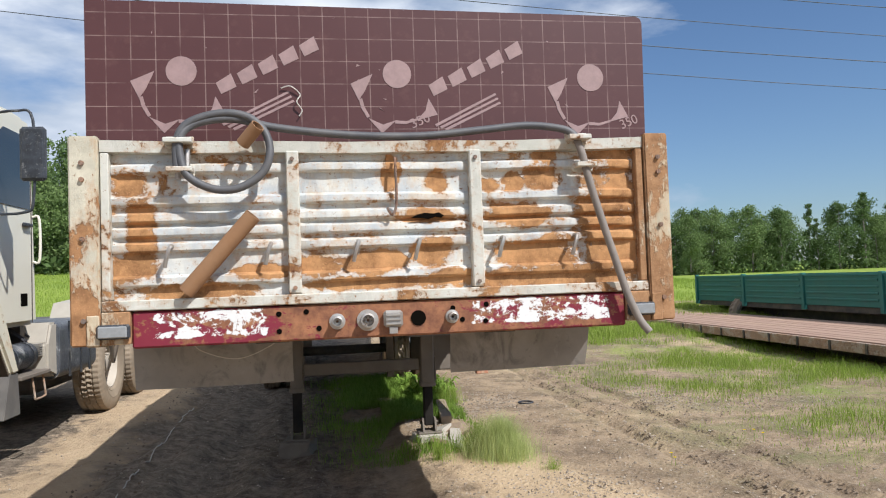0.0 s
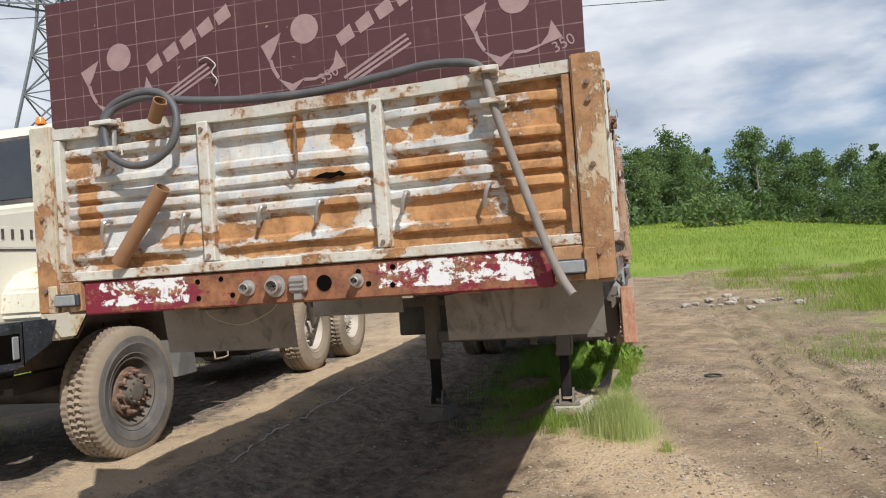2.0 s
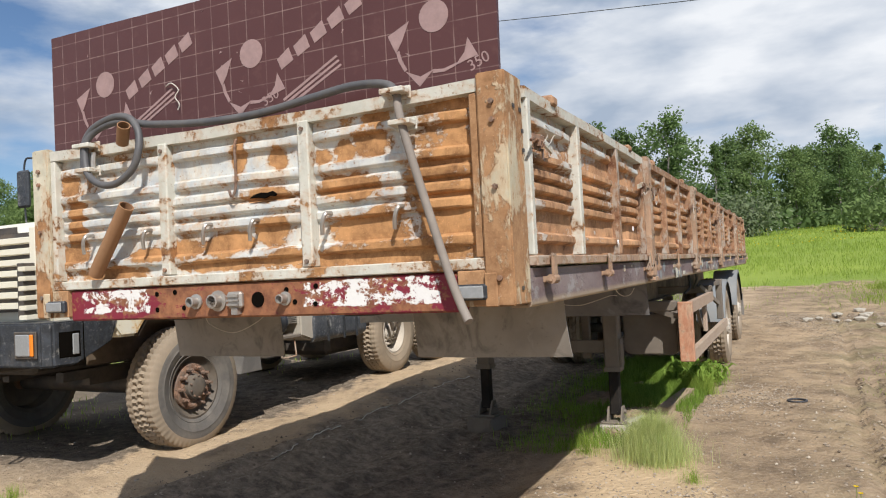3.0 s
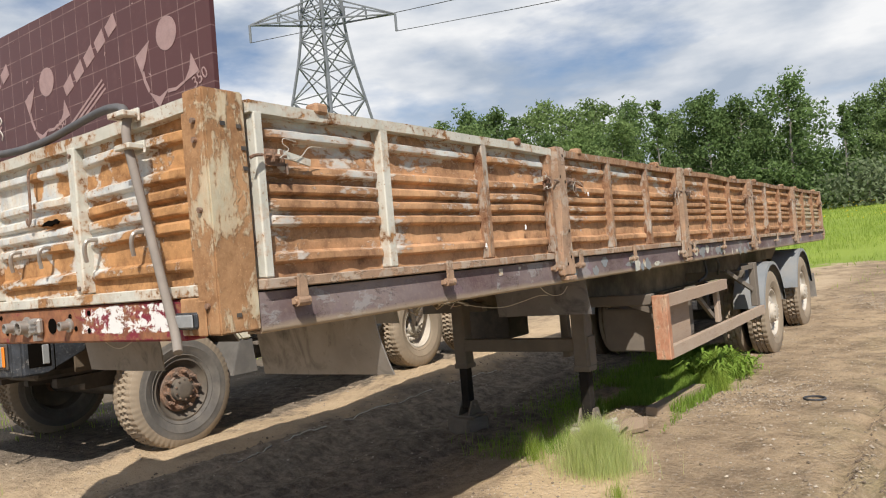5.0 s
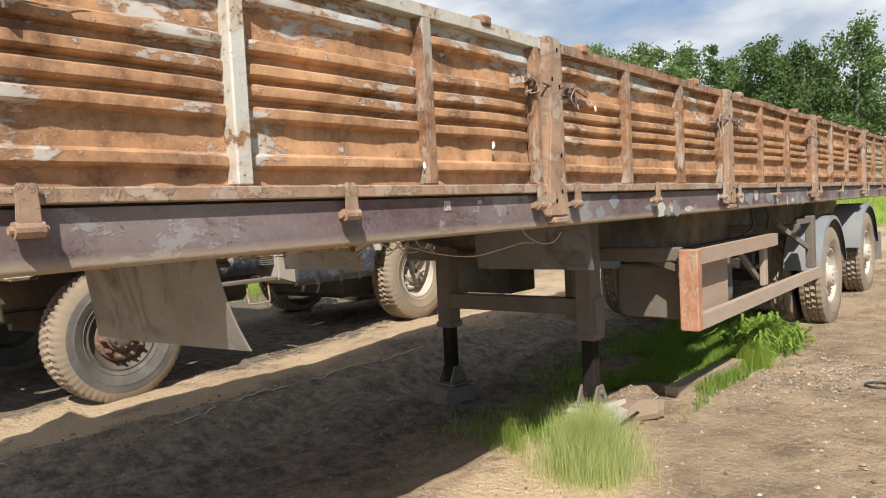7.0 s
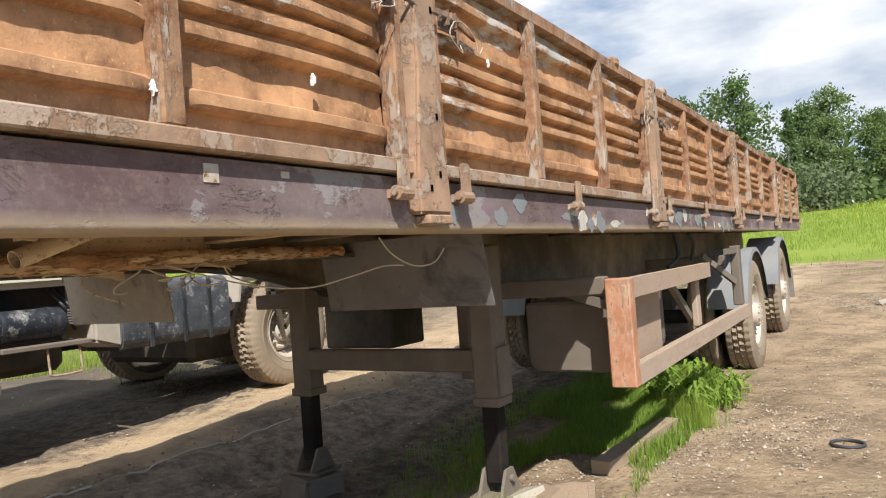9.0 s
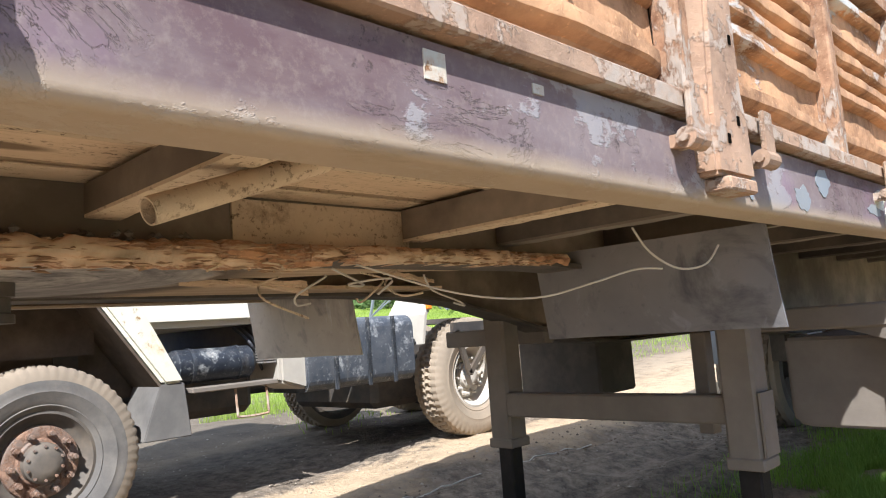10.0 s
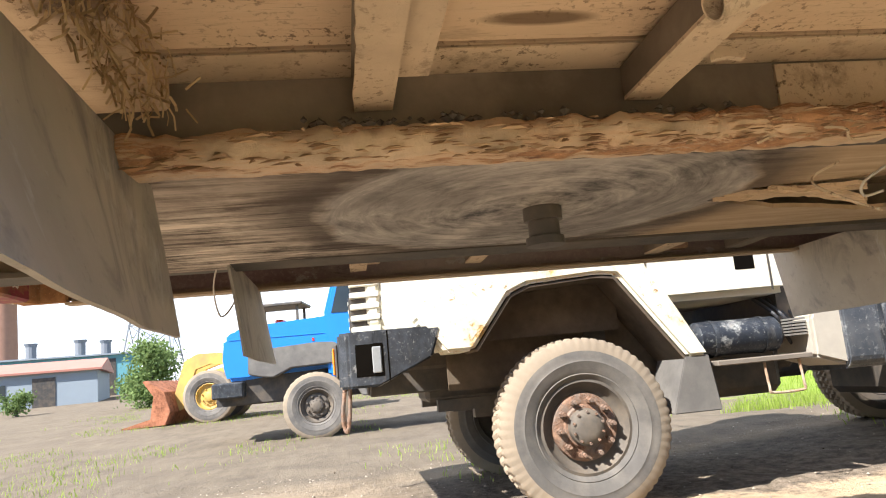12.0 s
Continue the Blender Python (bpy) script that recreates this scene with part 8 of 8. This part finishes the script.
# ---- grass, weeds and litter ----
def blades(name, spots, mat, label, seed, kind="stuff", droop=0.65):
    """Bent grass blades; spots give x, y, height, width."""
    rng = np.random.default_rng(seed)
    sp = np.array(spots)
    n = len(sp)
    z = ground_z(sp[:, 0], sp[:, 1]) - 0.01
    h, w = sp[:, 2], sp[:, 3]
    a = rng.uniform(0, 2 * np.pi, n)
    b = rng.uniform(0, 2 * np.pi, n)
    lean = rng.uniform(0.05, droop, n) * h
    dx, dy = np.cos(a) * w * 0.5, np.sin(a) * w * 0.5
    lx, ly = np.cos(b) * lean, np.sin(b) * lean
    v = np.zeros((n, 5, 3))
    v[:, 0] = np.stack([sp[:, 0] - dx, sp[:, 1] - dy, z], 1)
    v[:, 1] = np.stack([sp[:, 0] + dx, sp[:, 1] + dy, z], 1)
    v[:, 2] = np.stack([sp[:, 0] + dx * 0.8 + lx * 0.35, sp[:, 1] + dy * 0.8 + ly * 0.35, z + h * 0.6], 1)
    v[:, 3] = np.stack([sp[:, 0] - dx * 0.8 + lx * 0.35, sp[:, 1] - dy * 0.8 + ly * 0.35, z + h * 0.6], 1)
    v[:, 4] = np.stack([sp[:, 0] + lx, sp[:, 1] + ly, z + h * 0.97], 1)
    base = (np.arange(n) * 5)[:, None]
    faces = (base + np.array([[0, 1, 2, 3]])).tolist() + (base + np.array([[3, 2, 4]])).tolist()
    me = bpy.data.meshes.new(name)
    me.from_pydata(v.reshape(-1, 3).tolist(), [], faces)
    me.materials.append(mat)
    ob = new(name, me)
    return tagged(ob, label, "grass", kind=kind)


def sstep(a, b, x):
    t = min(1.0, max(0.0, (x - a) / (b - a)))
    return t * t * (3 - 2 * t)


def cover(x, y):
    """How thickly grass grows at a place of the yard, 0 to 1."""
    n = 0.5 + 0.5 * noise.noise((x * 0.55, y * 0.55, 1.0)) + 0.35 * noise.noise((x * 1.6, y * 1.6, 4.0))
    edge = 3.3 - 0.5 * sstep(3.5, 5.5, y) + 1.1 * sstep(7.0, 11.0, y) - 1.6 * sstep(12.0, 16.0, y)
    right = sstep(edge - 0.4, edge + 1.8, x) * sstep(0.6, 3.5, y)
    back = sstep(13.0, 20.0, y + 2.0 * noise.noise((x * 0.4, y * 0.2, 7)))
    left = sstep(6.5, 9.0, -x) * sstep(3.0, 9.0, y)
    track = 1 - 0.75 * math.exp(-((x - 1.6 - 0.02 * y) / 1.5) ** 2) * (1 - sstep(16, 24, y))
    return float(min(1.0, max(right, back, left) * track * max(0.0, n * 2.0 - 0.50)))


rng = random.Random(91)
near = []
while len(near) < 120000:
    x, y = rng.uniform(1.2, 12.0), rng.uniform(0.8, 18.0)
    c = cover(x, y)
    if rng.random() < c * 0.9:
        tall = 0.6 + 0.9 * max(0, noise.noise((x * 1.1, y * 1.1, 9.0)))
        near.append((x, y, rng.uniform(0.03, 0.17) * tall * (0.5 + c), rng.uniform(0.003, 0.007)))
blades("grass", near, M_GRASS, "bright green rough grass beside the track", 1)
field = []
while len(field) < 150000:
    r = 13.0 + 55.0 * rng.random() ** 1.6
    a = radians(rng.uniform(-50, 34))
    x, y = 1.5 + r * math.sin(a), -2 + r * math.cos(a)
    if rng.random() < cover(x, y) + (0.3 if y > 24 else 0):
        k = 0.5 + r / 22
        field.append((x, y, rng.uniform(0.08, 0.26) * (0.8 + 0.4 * noise.noise((x * 0.2, y * 0.2, 3))), rng.uniform(0.0045, 0.009) * k))
blades("meadow_grass", field, M_GRASS, "tall bright green meadow grass behind the trailer", 2)
flowers = []
for _ in range(700):
    a, r = radians(rng.uniform(-20, 22)), rng.uniform(34, 56)
    flowers.append((1.5 + r * math.sin(a), -2 + r * math.cos(a)))
vs, fs = [], []
for x, y in flowers:
    leaf_quad(vs, fs, Vector((x, y, float(ground_z(x, y)) + rng.uniform(0.3, 0.5))), rng.uniform(0.02, 0.05), rng)
me = bpy.data.meshes.new("meadow_flowers")
me.from_pydata(vs, [], fs)
me.materials.append(M_FLOWER)
tagged(new("meadow_flowers", me), "yellow flowers scattered through the far meadow", "flowers", kind="stuff")
left = []
while len(left) < 22000:
    x, y = -rng.uniform(4.5, 40), rng.uniform(-9, 26)
    thick = sstep(0.05, 0.40, noise.noise((x * 0.22, y * 0.5, 5.0)) + 0.5 * noise.noise((x * 1.1, y * 1.1, 2.0)) + (0.25 if -9 < x < -5 else 0))
    if rng.random() < thick:
        left.append((x, y, rng.uniform(0.03, 0.11), rng.uniform(0.006, 0.014)))
blades("yard_grass", left, M_GRASS, "sparse green grass on the far side of the yard", 3)


def tuft(x, y, r, h, n, mat, seed, label, name="grass_tuft"):
    rng = random.Random(seed)
    spots = []
    for _ in range(n):
        a, d = rng.uniform(0, 6.28), r * abs(rng.gauss(0, 0.5))
        spots.append((x + math.cos(a) * d, y + math.sin(a) * d, h * rng.uniform(0.35, 1.0) * (1.1 - 0.4 * min(1, d / r)), rng.uniform(0.0010, 0.0024)))
    ob = blades(name, spots, mat, label, seed, "stuff", 0.5)
    ob["category"] = "grass tuft"
    return ob


tuft(1.14, 2.98, 0.27, 0.40, 7000, M_STRAW, 51, "pale yellow-green tuft of long grass on the soil")
tuft(1.02, 3.28, 0.26, 0.34, 1600, M_GRASS, 52, "green tuft of long grass on the soil")
tuft(1.45, 2.55, 0.10, 0.14, 160, M_GRASS, 53, "small green tuft of grass")
tuft(0.62, 3.05, 0.14, 0.26, 260, M_GRASS, 54, "green tuft in the trailer's shade")
tuft(-2.9, 0.9, 0.12, 0.14, 160, M_GRASS, 55, "small green tuft by the truck")
under = []
while len(under) < 36000:
    x, y = rng.gauss(0.62, 0.42), rng.uniform(3.2, 8.4)
    if -0.7 < x < 1.2 and noise.noise((x * 1.3, y * 0.8, 2)) > -0.12 and rng.random() < 0.25 + 0.75 * sstep(4.2, 5.4, y):
        under.append((x, y, rng.uniform(0.02, 0.13), rng.uniform(0.003, 0.007)))
blades("shade_grass", under, M_WEED, "lush green grass growing under the trailer", 6)


def weed(x, y, h, n, seed):
    rng = random.Random(seed)
    o = Vector((x, y, float(ground_z(x, y))))
    w = thing("weed", "broad-leaved green weed beside the trailer wheel", "weed", o, "weeds by the wheel")
    bm = bmesh.new()
    for i in range(n):
        a, b = rng.uniform(0, 6.28), rng.uniform(0.3, 1.0)
        base = o + Vector((rng.gauss(0, 0.05), rng.gauss(0, 0.05), 0))
        d = Vector((math.cos(a), math.sin(a), 0))
        L, wd = h * rng.uniform(0.5, 0.9), h * rng.uniform(0.035, 0.07)
        s = Vector((-d.y, d.x, 0)) * wd
        p = base + d * L * 0.15 + Vector((0, 0, h * b * 0.6))
        q = base + d * L * 0.55 + Vector((0, 0, h * b * 0.85))
        t = base + d * L + Vector((0, 0, h * b * 0.6))
        v = [bm.verts.new(c) for c in (base, p - s * 0.6, p + s * 0.6, q - s, q + s, t)]
        bm.faces.new((v[0], v[2], v[1]))
        bm.faces.new((v[1], v[2], v[4], v[3]))
        bm.faces.new((v[3], v[4], v[5]))
    part("leaves", bm, M_WEED, w)


rng = random.Random(14)
for i in range(15):
    weed(rng.uniform(0.75, 1.25), rng.uniform(5.9, 7.5), rng.uniform(0.16, 0.36), 24, 300 + i)
for i in range(7):
    tuft(rng.uniform(0.80, 1.30), rng.uniform(5.6, 7.5), 0.16, rng.uniform(0.24, 0.40), 420, M_GRASS, 400 + i, "tall green grass beside the trailer wheel")


def make_stone_mat():
    k = Nodes("mixed_stones")
    col = k.mix(k.island(), (0.14, 0.105, 0.075), (0.48, 0.41, 0.325))
    k.bump(k.noise(60.0, 4, 0.6), 0.4, 0.004)
    return k.done(col, 0.9, 0.0, 0.2)


M_STONE = make_stone_mat()


def scatter_stones(name, spots, mat, label, seed):
    rng = np.random.default_rng(seed)
    sp = np.array(spots)
    n = len(sp)
    shape = np.array([(1, 0, 0), (0.2, 0.9, 0), (-0.9, 0.3, 0), (-0.3, -0.95, 0), (0.6, -0.6, 0.1), (0, 0, 0.7), (0.1, 0.1, -0.6)])
    v = shape[None] * rng.uniform(0.6, 1.3, (n, 7, 3)) * sp[:, 2][:, None, None]
    a = rng.uniform(0, 6.28, n)
    c, s = np.cos(a)[:, None], np.sin(a)[:, None]
    x, y = v[:, :, 0] * c - v[:, :, 1] * s, v[:, :, 0] * s + v[:, :, 1] * c
    z = ground_z(sp[:, 0], sp[:, 1])[:, None] + v[:, :, 2] + sp[:, 2][:, None] * 0.12
    pts = np.stack([x + sp[:, 0][:, None], y + sp[:, 1][:, None], z], 2).reshape(-1, 3)
    ring = (0, 1, 2, 3, 4)
    tris = [(ring[i], ring[(i + 1) % 5], 5) for i in range(5)] + [(ring[(i + 1) % 5], ring[i], 6) for i in range(5)]
    base = (np.arange(n) * 7)[:, None, None]
    me = bpy.data.meshes.new(name)
    me.from_pydata(pts.tolist(), [], (base + np.array(tris)[None]).reshape(-1, 3).tolist())
    me.materials.append(mat)
    tagged(new(name, me), label, "stones", kind="stuff")


rng = random.Random(61)
spots = []
while len(spots) < 40000:
    x, y = rng.uniform(0.5, 6.0), rng.uniform(0.2, 13.0)
    if rng.random() < 0.10 + 0.9 * sstep(0.05, 0.5, noise.noise((x * 0.8, y * 0.5, 3.3))):
        heap = math.exp(-((x - 2.35) / 0.6) ** 2 - ((y - 3.6) / 1.6) ** 2)
        spots.append((x, y, 0.003 + (0.012 + 0.005 * heap) * rng.random() ** (4 - 1.2 * heap)))
for _ in range(5000):
    spots.append((rng.uniform(-6.5, 0.2), rng.uniform(-0.5, 9.0), 0.003 + 0.013 * rng.random() ** 4))
scatter_stones("gravel", spots, M_STONE, "loose pale gravel scattered over the soil", 5)
M_CLOD = plain("dark_soil_clods", (0.16, 0.12, 0.085), 0.4, 14, 0.95)
clods = []
for cx in (2.62, 2.80, 3.22):
    for i in range(700):
        y = rng.uniform(0.5, 8.0)
        if noise.noise((y * 2.0, cx, 0)) > -0.1:
            clods.append((cx + 0.10 * math.sin(y * 0.5 + cx) + 0.05 + rng.gauss(0, 0.025), y, 0.003 + 0.014 * rng.random() ** 2))
for i in range(2500):
    x, y = rng.uniform(-2.3, -0.3), rng.uniform(0.3, 8.0)
    clods.append((x, y, 0.003 + 0.016 * rng.random() ** 3))
scatter_stones("soil_clods", clods, M_CLOD, "dark crumbled clods of soil along the ruts", 6)

timber = thing("timber_beam", "mossy grey timber lying in the grass by the trailer", "timber", (0.98, 5.1, 0.03))
bm = bmesh.new()
bar(bm, (0.93, 4.58, 0.04), (1.03, 5.65, 0.045), 0.11, 0.07)
part("beam", bm, M_WOOD, timber)
rng = random.Random(19)
for i in range(7):
    x, y = 0.72 + rng.uniform(-0.08, 0.30), 3.86 + rng.uniform(-0.22, 0.26)
    z = float(ground_z(x, y))
    slab = thing("broken_board", "broken pale board packed under the landing leg", "board", (x, y, z), "boards under the leg")
    bm = bmesh.new()
    L, W = rng.uniform(0.10, 0.24), rng.uniform(0.06, 0.12)
    prism(bm, ((-L, -W), (L * 0.9, -W * 0.8), (L, W * 0.7), (0.1 * L, W), (-L * 0.8, W * 0.8)), 2, 0.0, rng.uniform(0.025, 0.05))
    bmesh.ops.rotate(bm, verts=bm.verts, cent=(0, 0, 0), matrix=Euler((rng.uniform(-0.35, 0.35), rng.uniform(-0.35, 0.35), rng.uniform(0, 3.1))).to_matrix())
    bmesh.ops.translate(bm, verts=bm.verts, vec=Vector((x, y, z + 0.02)))
    part("board", bm, M_CONCRETE if i % 2 else M_WOOD, slab)
ring = thing("rubber_ring", "black rubber ring lying on the soil", "ring", (2.05, 5.55, float(ground_z(2.05, 5.55))))
bm = bmesh.new()
o = ORIGIN[ring.name]
tube(bm, [o + Vector((math.cos(a) * 0.085, math.sin(a) * 0.085, 0.012)) for a in (2 * math.pi * i / 28 for i in range(29))], 0.010, 8, False)
part("ring_body", bm, M_CABLE, ring, smooth=60)
rng = random.Random(23)
for i in range(16):
    x, y = 3.2 + rng.gauss(0, 0.45), 12.4 + rng.gauss(0, 0.6)
    z = float(ground_z(x, y))
    rub = thing("rubble_piece", "pale piece of concrete rubble on the track", "rubble", (x, y, z), "rubble by the track")
    bm = bmesh.new()
    bmesh.ops.create_icosphere(bm, subdivisions=1, radius=rng.uniform(0.05, 0.13))
    for v in bm.verts:
        v.co *= rng.uniform(0.7, 1.2)
        v.co.z *= 0.5
    bmesh.ops.translate(bm, verts=bm.verts, vec=Vector((x, y, z + 0.03)))
    part("piece", bm, M_CONCRETE, rub)
# white straws lying along the shaded rut
for i, (x0, y0, x1, y1) in enumerate(((-1.86, 3.7, -1.93, 5.25), (-1.80, 2.35, -1.84, 2.75), (-1.84, 2.9, -1.86, 3.45), (-1.95, 5.6, -2.0, 6.8))):
    st = thing("dry_straw", "thin pale dry straw lying on dark soil", "straw", (x0, y0, float(ground_z(x0, y0))), "straws in the rut")
    bm = bmesh.new()
    k = 14
    pts = []
    for j in range(k + 1):
        f = j / k
        x, y = x0 + (x1 - x0) * f + 0.02 * noise.noise((f * 5, i, 0)), y0 + (y1 - y0) * f
        pts.append((x, y, float(ground_z(x, y)) + 0.012))
    tube(bm, pts, 0.006, 5)
    part("stalk", bm, M_WIRE, st)


# small yellow flowers standing in the soil
for i, (x, y, h) in enumerate(((2.352, 2.38, 0.09), (2.372, 2.36, 0.06), (3.34, 2.84, 0.10), (3.40, 2.80, 0.07), (3.30, 2.92, 0.08))):
    z = float(ground_z(x, y))
    fl = thing("yellow_flower", "small yellow wild flower growing in the soil", "flower", (x, y, z), "yellow flowers in the soil")
    bm = bmesh.new()
    tube(bm, ((x, y, z - 0.01), (x + 0.006, y, z + h * 0.6), (x + 0.004, y + 0.004, z + h)), 0.002, 5)
    part("stem", bm, M_WEED, fl)
    bm = bmesh.new()
    c = Vector((x + 0.004, y + 0.004, z + h))
    for j in range(7):
        a = 2 * math.pi * j / 7
        d = Vector((math.cos(a), math.sin(a), 0.45)) * 0.017
        s = Vector((-math.sin(a), math.cos(a), 0)) * 0.007
        v = [bm.verts.new(p) for p in (c, c + d * 0.6 + s, c + d, c + d * 0.6 - s)]
        bm.faces.new(v)
    part("petals", bm, M_FLOWER, fl)
